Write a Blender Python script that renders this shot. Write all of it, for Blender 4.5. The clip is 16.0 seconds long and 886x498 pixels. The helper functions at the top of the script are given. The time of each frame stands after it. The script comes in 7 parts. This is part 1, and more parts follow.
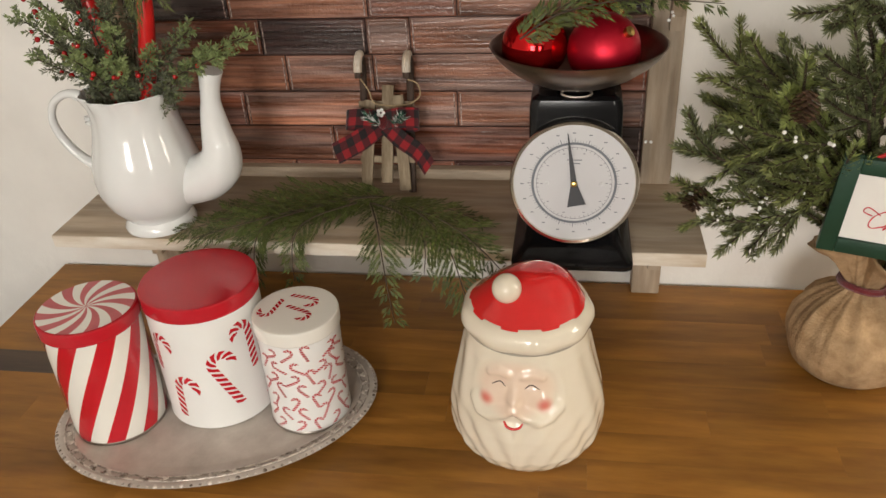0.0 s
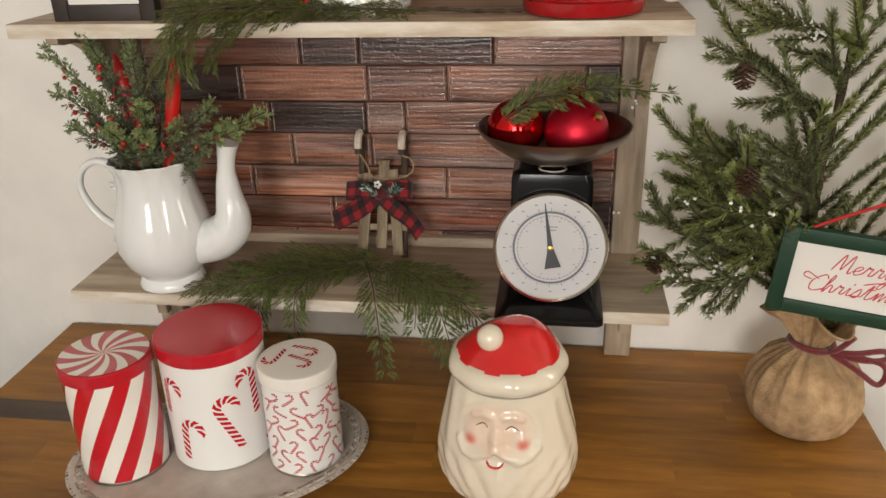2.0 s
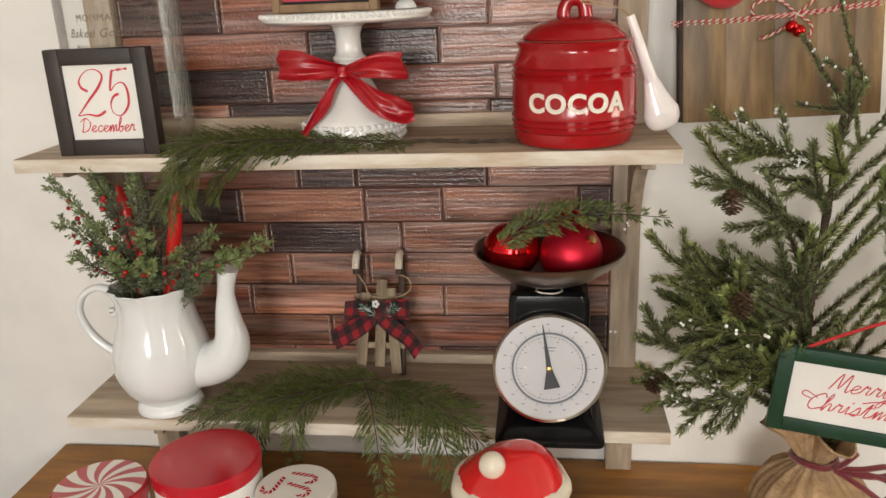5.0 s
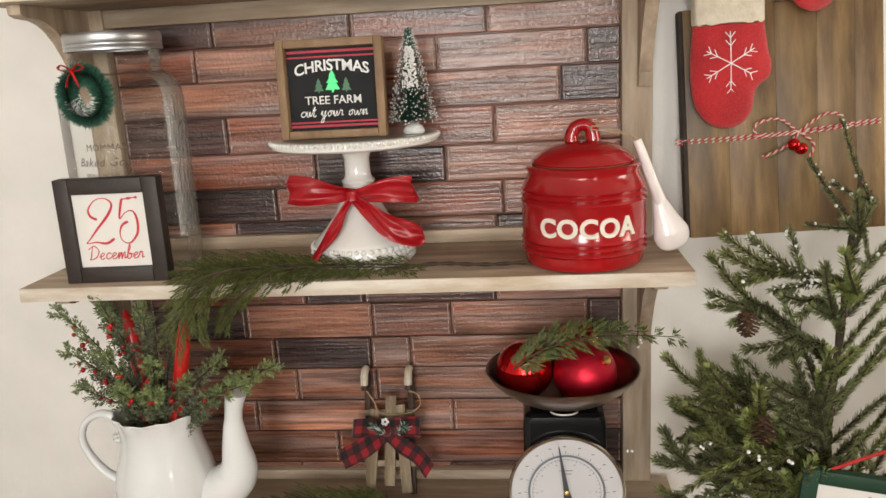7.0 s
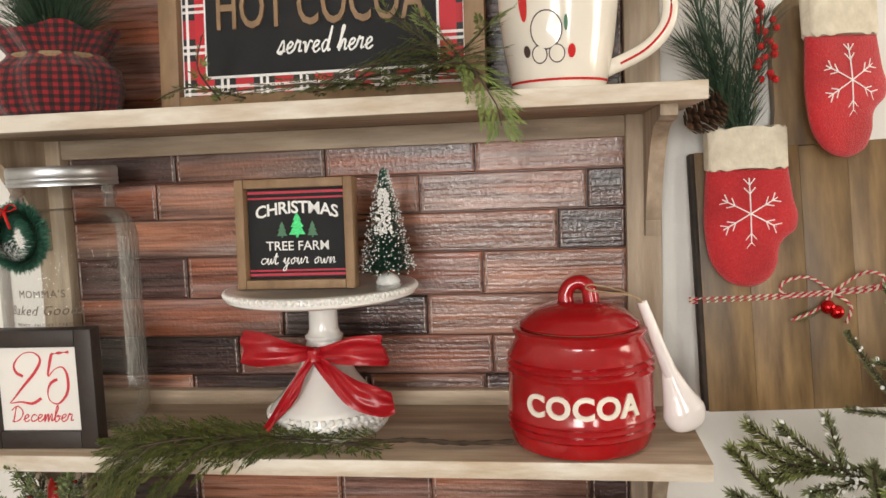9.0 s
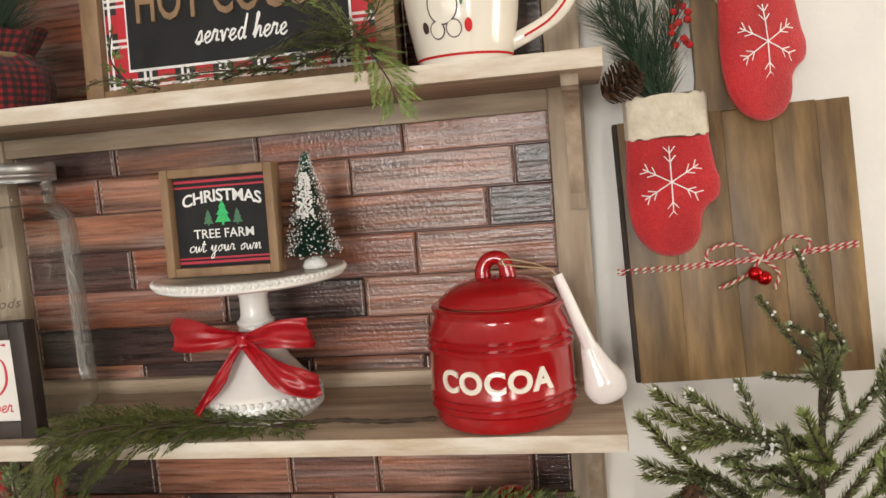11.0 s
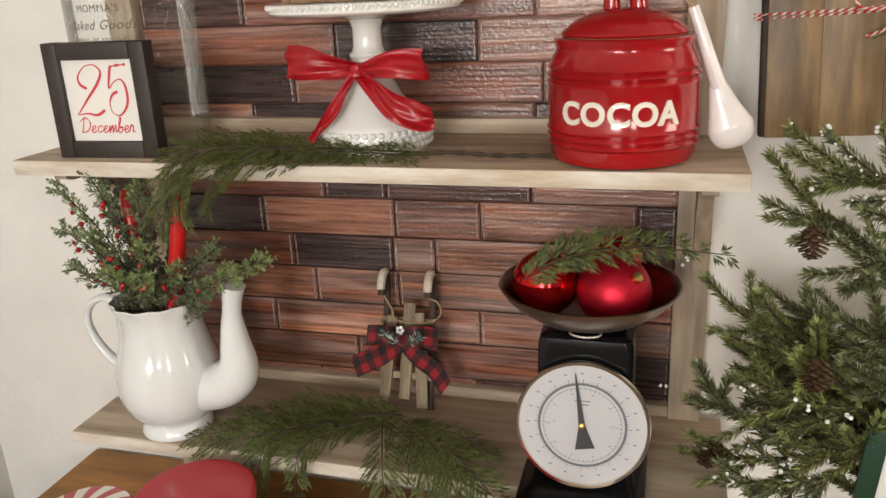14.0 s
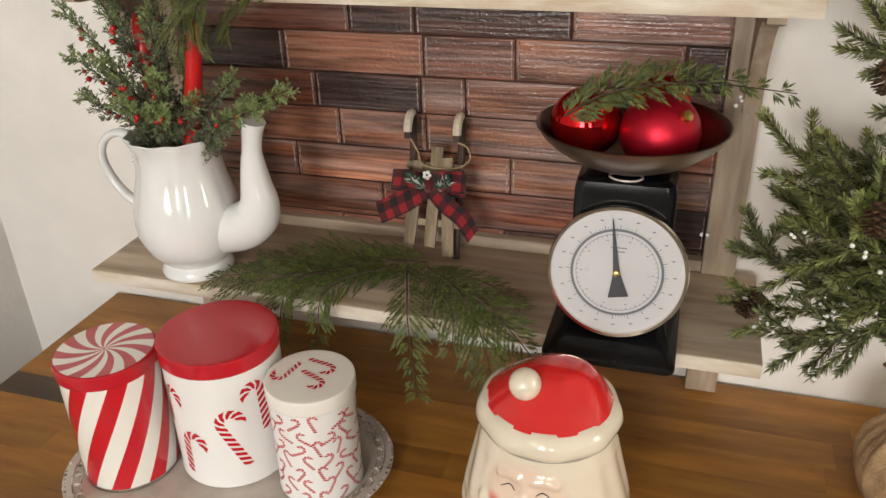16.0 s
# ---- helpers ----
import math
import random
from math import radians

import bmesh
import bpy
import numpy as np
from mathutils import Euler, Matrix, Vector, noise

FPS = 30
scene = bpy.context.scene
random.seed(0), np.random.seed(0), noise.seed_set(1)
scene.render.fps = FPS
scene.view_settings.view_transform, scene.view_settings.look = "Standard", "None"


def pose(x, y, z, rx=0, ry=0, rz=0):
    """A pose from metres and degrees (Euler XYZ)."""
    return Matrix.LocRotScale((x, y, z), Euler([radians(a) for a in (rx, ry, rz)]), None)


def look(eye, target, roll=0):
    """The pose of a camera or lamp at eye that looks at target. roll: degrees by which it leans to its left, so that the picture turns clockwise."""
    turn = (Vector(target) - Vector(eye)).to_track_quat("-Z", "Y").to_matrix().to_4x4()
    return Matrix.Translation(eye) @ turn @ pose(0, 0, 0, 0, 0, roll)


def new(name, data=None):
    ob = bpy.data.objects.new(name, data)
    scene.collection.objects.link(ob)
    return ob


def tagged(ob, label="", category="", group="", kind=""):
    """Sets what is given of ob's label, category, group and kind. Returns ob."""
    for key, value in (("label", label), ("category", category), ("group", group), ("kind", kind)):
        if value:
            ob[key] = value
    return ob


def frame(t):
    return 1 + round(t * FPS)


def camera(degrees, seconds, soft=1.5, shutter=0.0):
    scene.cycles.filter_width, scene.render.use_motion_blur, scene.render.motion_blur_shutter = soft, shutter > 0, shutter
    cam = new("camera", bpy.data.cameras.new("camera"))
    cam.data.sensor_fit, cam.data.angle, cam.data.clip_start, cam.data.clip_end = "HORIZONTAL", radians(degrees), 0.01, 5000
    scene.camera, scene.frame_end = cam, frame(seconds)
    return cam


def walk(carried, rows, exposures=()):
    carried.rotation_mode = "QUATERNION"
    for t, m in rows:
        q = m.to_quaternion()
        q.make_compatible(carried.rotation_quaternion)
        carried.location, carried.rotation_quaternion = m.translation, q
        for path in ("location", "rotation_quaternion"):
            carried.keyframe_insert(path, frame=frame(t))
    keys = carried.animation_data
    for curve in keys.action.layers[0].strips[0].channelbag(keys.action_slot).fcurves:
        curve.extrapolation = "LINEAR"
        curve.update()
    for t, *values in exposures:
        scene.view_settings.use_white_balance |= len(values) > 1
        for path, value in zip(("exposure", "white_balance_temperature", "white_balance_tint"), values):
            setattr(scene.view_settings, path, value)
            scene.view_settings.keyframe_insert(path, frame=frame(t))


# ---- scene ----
cam = camera(58.1, 16.0)
PATH = [
    (0, (0.275, 0.225, 1.649), (-0.028, 1.919, 0.63), -3.5),
    (0.5, (0.277, 0.193, 1.654), (-0.018, 1.901, 0.657), -3.6),
    (1, (0.279, 0.159, 1.662), (0.003, 1.895, 0.709), -3.1),
    (1.5, (0.284, 0.122, 1.662), (0.023, 1.898, 0.781), -2.3),
    (2, (0.281, 0.109, 1.667), (0.018, 1.911, 0.841), -1.7),
    (2.5, (0.281, 0.104, 1.667), (0.017, 1.925, 0.882), -1.4),
    (3, (0.274, 0.109, 1.675), (0.021, 1.938, 0.906), -1.2),
    (3.5, (0.273, 0.115, 1.685), (0.022, 1.951, 0.931), -1.4),
    (4, (0.275, 0.114, 1.695), (0.03, 1.964, 0.974), -2.0),
    (6.3, (0.251, 0.121, 1.765), (0.013, 2.037, 1.244), -2.6),
    (6.5, (0.244, 0.123, 1.774), (0.018, 2.044, 1.262), -2.8),
    (7, (0.243, 0.138, 1.788), (0.027, 2.072, 1.326), -3.2),
    (7.5, (0.244, 0.189, 1.793), (0.019, 2.136, 1.395), -3.5),
    (8, (0.251, 0.266, 1.818), (0.028, 2.229, 1.505), -2.8),
    (8.2, (0.247, 0.276, 1.828), (0.025, 2.244, 1.549), -2.3),
    (10.3, (0.408, 0.318, 1.827), (0.03, 2.275, 1.661), -3.8),
    (10.5, (0.414, 0.32, 1.823), (0.044, 2.276, 1.635), -4.3),
    (11, (0.42, 0.312, 1.807), (0.061, 2.268, 1.59), -4.7),
    (11.5, (0.427, 0.308, 1.792), (0.064, 2.261, 1.561), -4.4),
    (12, (0.429, 0.302, 1.778), (0.041, 2.247, 1.523), -3.9),
    (12.5, (0.411, 0.292, 1.754), (-0.032, 2.214, 1.422), -3.5),
    (13, (0.389, 0.293, 1.733), (-0.104, 2.176, 1.274), -3.1),
    (13.5, (0.378, 0.29, 1.722), (-0.141, 2.14, 1.169), -2.7),
    (14, (0.366, 0.293, 1.712), (-0.167, 2.111, 1.072), -2.7),
    (14.5, (0.352, 0.295, 1.689), (-0.175, 2.096, 0.996), -1.8),
    (15, (0.344, 0.306, 1.682), (-0.192, 2.068, 0.903), -1.8),
    (15.5, (0.34, 0.309, 1.672), (-0.202, 2.038, 0.826), -1.9),
    (16, (0.337, 0.317, 1.657), (-0.206, 2.003, 0.728), -1.8),
]
# exposure in stops, white balance, and the power of the three windows
EXPOSURE, KELVIN = -0.10, 6600
SOUTH, SOUTH2, EAST = 112.0, 40.0, 34.0
walk(cam, [(t, look(eye, target, roll)) for t, eye, target, roll in PATH], exposures=[(0, EXPOSURE - 0.14, KELVIN + 150, 10), (2, EXPOSURE - 0.19, KELVIN + 150, 10), (3.5, EXPOSURE - 0.17, KELVIN + 100, 10), (6.5, EXPOSURE, KELVIN, 10), (16, EXPOSURE, KELVIN, 10)])

# ---- daylight: sky outside, an area lamp in each window opening ----
sky_world = bpy.data.worlds.new("sky")
scene.world = sky_world
sky_world.use_nodes = True
sky_nodes = sky_world.node_tree.nodes
sky_tex = sky_nodes.new("ShaderNodeTexSky")
sky_tex.sky_type, sky_tex.sun_disc = "NISHITA", False
sky_tex.sun_elevation, sky_tex.sun_rotation = radians(38), radians(200)
sky_world.node_tree.links.new(sky_tex.outputs[0], sky_nodes["Background"].inputs[0])
sky_nodes["Background"].inputs[1].default_value = 0.1


def window_lamp(name, m, w, h, power, colour):
    data = bpy.data.lights.new(name, "AREA")
    data.shape, data.size, data.size_y, data.energy, data.color = "RECTANGLE", w, h, power, colour
    lamp = new(name, data)
    lamp.matrix_world = m
    return lamp


window_lamp("window_light_south", look((-0.10, -3.10, 2.02), (-0.10, 0.0, 1.70)), 1.05, 1.15, SOUTH, (1.0, 0.985, 0.96))
window_lamp("window_light_south_2", look((1.85, -3.10, 1.95), (1.0, 0.0, 1.5)), 0.56, 1.05, SOUTH2, (1.0, 0.95, 0.88))
window_lamp("window_light_east", look((3.06, 0.72, 1.85), (0.4, 0.80, 0.95)), 0.86, 1.06, EAST, (1.0, 0.89, 0.74))


# ---- small tools ----
class Geo:
    """Lists of vertices and faces with a material index per face."""

    def __init__(self):
        self.v, self.f, self.m, self.uv = [], [], [], []

    def add(self, verts, faces, mat=0, uvs=None):
        n = len(self.v)
        self.v += [tuple(p) for p in verts]
        self.f += [tuple(i + n for i in face) for face in faces]
        self.m += [mat] * len(faces)
        self.uv += uvs if uvs else [(0.0, 0.0)] * len(verts)
        return self

    def grid(self, rows, mat=0, closed=False, matf=None):
        """Rows of points, joined by quads; closed: each row is a ring. matf(i, j) gives the material."""
        n, k = len(self.v), len(rows[0])
        for i, row in enumerate(rows):
            self.v += [tuple(p) for p in row]
            self.uv += [(j / max(1, k - 1), i / max(1, len(rows) - 1)) for j in range(k)]
        for i in range(len(rows) - 1):
            for j in range(k if closed else k - 1):
                a, b = n + i * k + j, n + i * k + (j + 1) % k
                self.f.append((a, b, b + k, a + k))
                self.m.append(matf(i, j) if matf else mat)
        return self

    def fan(self, ring, mat=0, flip=False):
        n = len(self.v)
        self.v += [tuple(p) for p in ring]
        self.uv += [(0.0, 0.0)] * len(ring)
        idx = list(range(n, n + len(ring)))
        self.f.append(tuple(reversed(idx)) if flip else tuple(idx))
        self.m.append(mat)
        return self

    def lathe(self, profile, n=48, mat=0, c=(0, 0, 0), ripple=None):
        """Revolve (r, z) points round the z axis."""
        rows = []
        for r, z in profile:
            rows.append([(c[0] + rr * math.cos(a), c[1] + rr * math.sin(a), c[2] + z)
                         for a in (2 * math.pi * j / n for j in range(n))
                         for rr in ((r + (ripple(a, z) if ripple else 0.0)) if r > 0 else 0.0,)])
        return self.grid(rows, mat, True)

    def tube(self, pts, radius, n=8, mat=0, flat=1.0, cap=True, turn=(0, 0, 1)):
        """Sweep a round (or flattened) section along points; radius: a number or one per point."""
        pts = [Vector(p) for p in pts]
        rows = []
        up = Vector(turn)
        for i, p in enumerate(pts):
            d = (pts[min(i + 1, len(pts) - 1)] - pts[max(i - 1, 0)]).normalized()
            side = d.cross(up)
            side = side.normalized() if side.length > 1e-4 else d.orthogonal().normalized()
            top = side.cross(d)
            r = radius[i] if isinstance(radius, (list, tuple)) else radius
            rows.append([p + side * (r * math.cos(2 * math.pi * j / n)) + top * (r * flat * math.sin(2 * math.pi * j / n)) for j in range(n)])
        self.grid(rows, mat, True)
        if cap:
            self.fan(rows[0], mat).fan(rows[-1], mat, True)
        return self

    def ball(self, c, r, n=12, mat=0, squash=(1, 1, 1)):
        rows = []
        for i in range(n // 2 + 1):
            a = math.pi * i / (n // 2)
            rows.append([(c[0] + squash[0] * r * math.sin(a) * math.cos(2 * math.pi * j / n), c[1] + squash[1] * r * math.sin(a) * math.sin(2 * math.pi * j / n),
                          c[2] - squash[2] * r * math.cos(a)) for j in range(n)])
        return self.grid(rows, mat, True)

    def box(self, lo, hi, mat=0, ch=0.002):
        """A box with chamfered edges."""
        bm = bmesh.new()
        bmesh.ops.create_cube(bm, size=1.0)
        for v in bm.verts:
            v.co = Vector([lo[k] if v.co[k] < 0 else hi[k] for k in range(3)])
        if ch:
            bmesh.ops.bevel(bm, geom=list(bm.edges), offset=min(ch, 0.3 * min(hi[k] - lo[k] for k in range(3))), segments=2, affect="EDGES", profile=0.5)
        bm.verts.index_update()
        self.add([v.co for v in bm.verts], [[v.index for v in f.verts] for f in bm.faces], mat)
        bm.free()
        return self

    def moved(self, m):
        self.v = [tuple(m @ Vector(p)) for p in self.v]
        return self

    def join(self, other, m=None, shift=0):
        n = len(self.v)
        self.v += [tuple(m @ Vector(p)) for p in other.v] if m else other.v
        self.f += [tuple(i + n for i in f) for f in other.f]
        self.m += [k + shift for k in other.m]
        self.uv += other.uv
        return self

    def mesh(self, name, mats, smooth=True, sharp=40):
        me = bpy.data.meshes.new(name)
        me.from_pydata(self.v, [], self.f)
        for mat in mats if isinstance(mats, (list, tuple)) else [mats]:
            me.materials.append(mat)
        me.polygons.foreach_set("material_index", self.m)
        me.polygons.foreach_set("use_smooth", [smooth] * len(self.f))
        layer = me.uv_layers.new(name="UVMap")
        loops = np.zeros(len(me.loops), dtype=np.int32)
        me.loops.foreach_get("vertex_index", loops)
        layer.data.foreach_set("uv", np.array(self.uv, dtype=np.float32)[loops].ravel())
        me.update()
        me.validate()
        if smooth and sharp:
            me.set_sharp_from_angle(angle=radians(sharp))
        return me


STUFF = ("frond", "sprig", "branch", "snow", "bristle", "needle_spray", "pine_tuft", "pine_tip", "cane_print", "hobnail_band", "bead_band", "beaded_rim", "candy_cane", "lid_print", "dial_print", "white_berry_cluster")


def part(name, geo, mats, parent, label="", smooth=True, sharp=40):
    ob = new(name, geo.mesh(name, mats, smooth, sharp))
    ob.parent = parent
    return tagged(ob, label, kind="stuff" if name in STUFF else "")


def thing(name, m, label, category, group="", kind=""):
    ob = new(name)
    ob.empty_display_size = 0.05
    ob.matrix_world = m if isinstance(m, Matrix) else Matrix.Translation(m)
    return tagged(ob, label, category, group, kind)


def solid(name, geo, mats, m, label="", category="", group="", kind="", smooth=True, sharp=40):
    ob = new(name, geo.mesh(name, mats, smooth, sharp))
    ob.matrix_world = m if isinstance(m, Matrix) else Matrix.Translation(m)
    return tagged(ob, label, category, group, kind)


def lettering(text, size, shear=0.0, depth=0.0005, spacing=1.0, bold=0.0, align="CENTER", res=3):
    """Letters of the built-in font as a Geo in the xz plane, facing -y, centred on x."""
    curve = bpy.data.curves.new("letters", "FONT")
    curve.body, curve.size, curve.shear, curve.extrude, curve.space_character, curve.offset = text, size, shear, depth, spacing, bold
    curve.align_x, curve.resolution_u = align, res
    ob = new("letters", curve)
    me = bpy.data.meshes.new_from_object(ob.evaluated_get(bpy.context.evaluated_depsgraph_get()))
    g = Geo().add([(v.co.x, -v.co.z, v.co.y) for v in me.vertices], [tuple(p.vertices) for p in me.polygons])
    bpy.data.objects.remove(ob)
    bpy.data.curves.remove(curve)
    bpy.data.meshes.remove(me)
    return g


# pen paths of joined handwriting: width, then strokes; the small letters are one unit high
PEN = {
    "a": (0.90, [[(0.65, 0.85), (0.35, 1.0), (0.1, 0.4), (0.35, 0), (0.65, 0.9), (0.65, 0.1), (0.9, 0.2)]]),
    "b": (0.80, [[(0, 0.2), (0.35, 1.6), (0.3, 2.2), (0.15, 1.8), (0.15, 0.2), (0.4, 0), (0.65, 0.4), (0.5, 0.85), (0.3, 0.7), (0.8, 0.75)]]),
    "c": (0.80, [[(0.75, 0.8), (0.5, 1.0), (0.2, 0.75), (0.15, 0.3), (0.4, 0), (0.8, 0.25)]]),
    "d": (0.95, [[(0.7, 0.8), (0.4, 1.0), (0.15, 0.5), (0.35, 0), (0.65, 0.5), (0.8, 2.2), (0.7, 0.2), (0.95, 0.2)]]),
    "e": (0.78, [[(0, 0.3), (0.45, 0.55), (0.6, 0.85), (0.4, 1.0), (0.15, 0.7), (0.2, 0.15), (0.45, 0), (0.78, 0.3)]]),
    "h": (0.88, [[(0, 0.2), (0.35, 1.8), (0.25, 2.2), (0.15, 1.6), (0.15, 0), (0.4, 0.9), (0.6, 0.85), (0.65, 0.1), (0.88, 0.2)]]),
    "i": (0.50, [[(0, 0.2), (0.2, 1.0), (0.25, 0.1), (0.5, 0.2)], [(0.28, 1.45), (0.33, 1.6)]]),
    "m": (1.22, [[(0, 0.2), (0.2, 1.0), (0.2, 0), (0.45, 0.95), (0.55, 0.9), (0.6, 0), (0.85, 0.95), (0.97, 0.9), (1.0, 0.1), (1.22, 0.2)]]),
    "n": (0.92, [[(0, 0.2), (0.2, 1.0), (0.2, 0), (0.5, 0.95), (0.65, 0.85), (0.65, 0.1), (0.92, 0.2)]]),
    "o": (0.88, [[(0.5, 1.0), (0.15, 0.6), (0.3, 0), (0.65, 0.4), (0.5, 1.0), (0.88, 0.85)]]),
    "r": (0.75, [[(0, 0.2), (0.2, 1.1), (0.3, 0.9), (0.5, 0.95), (0.48, 0.15), (0.75, 0.2)]]),
    "s": (0.75, [[(0, 0.1), (0.4, 1.1), (0.55, 0.5), (0.4, 0), (0.08, 0.1), (0.75, 0.2)]]),
    "t": (0.75, [[(0, 0.2), (0.35, 1.8), (0.3, 0.2), (0.5, 0), (0.75, 0.25)], [(0.08, 1.2), (0.62, 1.28)]]),
    "u": (0.88, [[(0, 0.3), (0.15, 1.0), (0.2, 0.2), (0.4, 0), (0.6, 0.9), (0.65, 0.1), (0.88, 0.2)]]),
    "v": (0.88, [[(0, 0.8), (0.2, 0.9), (0.35, 0), (0.6, 0.95), (0.88, 0.85)]]),
    "w": (1.15, [[(0, 0.9), (0.15, 0.1), (0.35, 0.1), (0.5, 0.8), (0.6, 0.1), (0.8, 0.1), (0.95, 0.95), (1.15, 0.8)]]),
    "y": (0.88, [[(0, 0.3), (0.15, 1.0), (0.2, 0.25), (0.4, 0.1), (0.65, 1.0), (0.5, -0.9), (0.2, -1.1), (0.3, -0.5), (0.88, 0.2)]]),
    "C": (1.15, [[(1.1, 1.7), (0.8, 2.15), (0.2, 1.4), (0.2, 0.4), (0.6, 0), (1.15, 0.35)]]),
    "D": (1.35, [[(0.35, 2.0), (0.22, 0.1)], [(-0.15, 1.6), (0.5, 2.15), (1.2, 1.4), (1.0, 0.4), (0.4, 0), (0.05, 0.15)]]),
    "M": (1.45, [[(0, 0.1), (0.35, 2.1), (0.6, 0.3), (1.0, 2.1), (1.2, 0.1), (1.45, 0.2)]]),
    " ": (0.65, []),
}


def script(text, height, pen, slant=0.25, wide=1.0):
    """Joined handwriting as flat pen strokes in the xz plane, facing -y, centred on x; height: of the small letters."""
    total = sum(PEN[ch][0] for ch in text) * wide
    g, x0 = Geo(), -total / 2
    for ch in text:
        for stroke in PEN[ch][1]:
            pts = smooth_line([((x0 + wide * x + slant * z) * height, 0, z * height) for x, z in stroke], 8 * len(stroke))
            g.tube(pts, [pen * (0.75 + 0.45 * abs(math.sin(k * 0.30 + x0))) for k in range(len(pts))], 5, 0, 0.3, turn=(0, 1, 0))
        x0 += wide * PEN[ch][0]
    return g


def wrap(geo, radius, a0=-math.pi / 2):
    """Bend a Geo drawn in the xz plane round a vertical cylinder; -y is outwards."""
    geo.v = [((radius - y) * math.cos(a0 + x / radius), (radius - y) * math.sin(a0 + x / radius), z) for x, y, z in geo.v]
    return geo


def smooth_line(pts, n):
    """n points along a smooth curve through pts."""
    pts = [Vector(p) for p in pts]
    out = []
    for k in range(n):
        u = k / (n - 1) * (len(pts) - 1)
        i = min(int(u), len(pts) - 2)
        t = u - i
        a, b, c, d = pts[max(i - 1, 0)], pts[i], pts[i + 1], pts[min(i + 2, len(pts) - 1)]
        out.append(0.5 * ((2 * b) + (c - a) * t + (2 * a - 5 * b + 4 * c - d) * t * t + (3 * b - a - 3 * c + d) * t ** 3))
    return out


# ---- materials ----
def material(name, c1, c2=None, rough=0.5, metal=0.0, scale=30.0, stretch=(1, 1, 1), bump=0.0, bump_scale=None, spread=(0.35, 0.65), detail=6.0,
             rough2=None, vary=0.0, island=False, coat=0.0, sheen=0.0, sub=0.0, trans=0.0, blotch=0.0, blotch_scale=9.0, pebble=0.0):
    """Principled surface; two colours mixed by a stretched noise, a second noise for relief, vary: brightness change from piece to piece."""
    mat = bpy.data.materials.new(name)
    mat.use_nodes = True
    nt = mat.node_tree
    N, L = nt.nodes, nt.links
    b = N["Principled BSDF"]
    b.inputs["Roughness"].default_value, b.inputs["Metallic"].default_value = rough, metal
    b.inputs["Coat Weight"].default_value, b.inputs["Coat Roughness"].default_value = coat, 0.08
    b.inputs["Sheen Weight"].default_value = sheen
    b.inputs["Subsurface Weight"].default_value, b.inputs["Subsurface Radius"].default_value, b.inputs["Subsurface Scale"].default_value = sub, (1, 0.6, 0.4), 0.01
    b.inputs["Transmission Weight"].default_value = trans
    co = N.new("ShaderNodeTexCoord")
    mp = N.new("ShaderNodeMapping")
    mp.inputs["Scale"].default_value = stretch
    L.new(co.outputs["Object"], mp.inputs[0])
    vec = mp.outputs[0]
    if vary:
        rnd = N.new("ShaderNodeNewGeometry").outputs["Random Per Island"] if island else N.new("ShaderNodeObjectInfo").outputs["Random"]
        off = N.new("ShaderNodeVectorMath")
        off.operation = "MULTIPLY_ADD"
        off.inputs[1].default_value = (17.0, 29.0, 23.0)
        comb = N.new("ShaderNodeCombineXYZ")
        for k in range(3):
            L.new(rnd, comb.inputs[k])
        L.new(comb.outputs[0], off.inputs[0])
        L.new(vec, off.inputs[2])
        vec = off.outputs[0]
    t1 = N.new("ShaderNodeTexNoise")
    t1.inputs["Scale"].default_value, t1.inputs["Detail"].default_value, t1.inputs["Roughness"].default_value = scale, detail, 0.62
    L.new(vec, t1.inputs["Vector"])
    ramp = N.new("ShaderNodeValToRGB")
    ramp.color_ramp.elements[0].position, ramp.color_ramp.elements[1].position = spread
    ramp.color_ramp.elements[0].color = (*c1, 1)
    ramp.color_ramp.elements[1].color = (*(c2 or tuple(min(1, k * 1.12) for k in c1)), 1)
    L.new(t1.outputs[0], ramp.inputs[0])
    col = ramp.outputs[0]
    if blotch:
        t3 = N.new("ShaderNodeTexNoise")
        t3.inputs["Scale"].default_value, t3.inputs["Detail"].default_value = blotch_scale, 3
        L.new(vec, t3.inputs["Vector"])
        m3 = N.new("ShaderNodeMapRange")
        m3.inputs[1].default_value, m3.inputs[2].default_value, m3.inputs[3].default_value, m3.inputs[4].default_value = 0.3, 0.7, 1 - blotch, 1 + blotch
        L.new(t3.outputs[0], m3.inputs[0])
        h3 = N.new("ShaderNodeHueSaturation")
        L.new(m3.outputs[0], h3.inputs["Value"])
        L.new(col, h3.inputs["Color"])
        col = h3.outputs[0]
    if vary:
        hs = N.new("ShaderNodeHueSaturation")
        mr = N.new("ShaderNodeMapRange")
        mr.inputs[3].default_value, mr.inputs[4].default_value = 1 - vary, 1 + vary
        L.new(rnd, mr.inputs[0])
        L.new(mr.outputs[0], hs.inputs["Value"])
        L.new(col, hs.inputs["Color"])
        col = hs.outputs[0]
    L.new(col, b.inputs["Base Color"])
    if rough2 is not None:
        rr = N.new("ShaderNodeMapRange")
        rr.inputs[3].default_value, rr.inputs[4].default_value = rough, rough2
        L.new(t1.outputs[0], rr.inputs[0])
        L.new(rr.outputs[0], b.inputs["Roughness"])
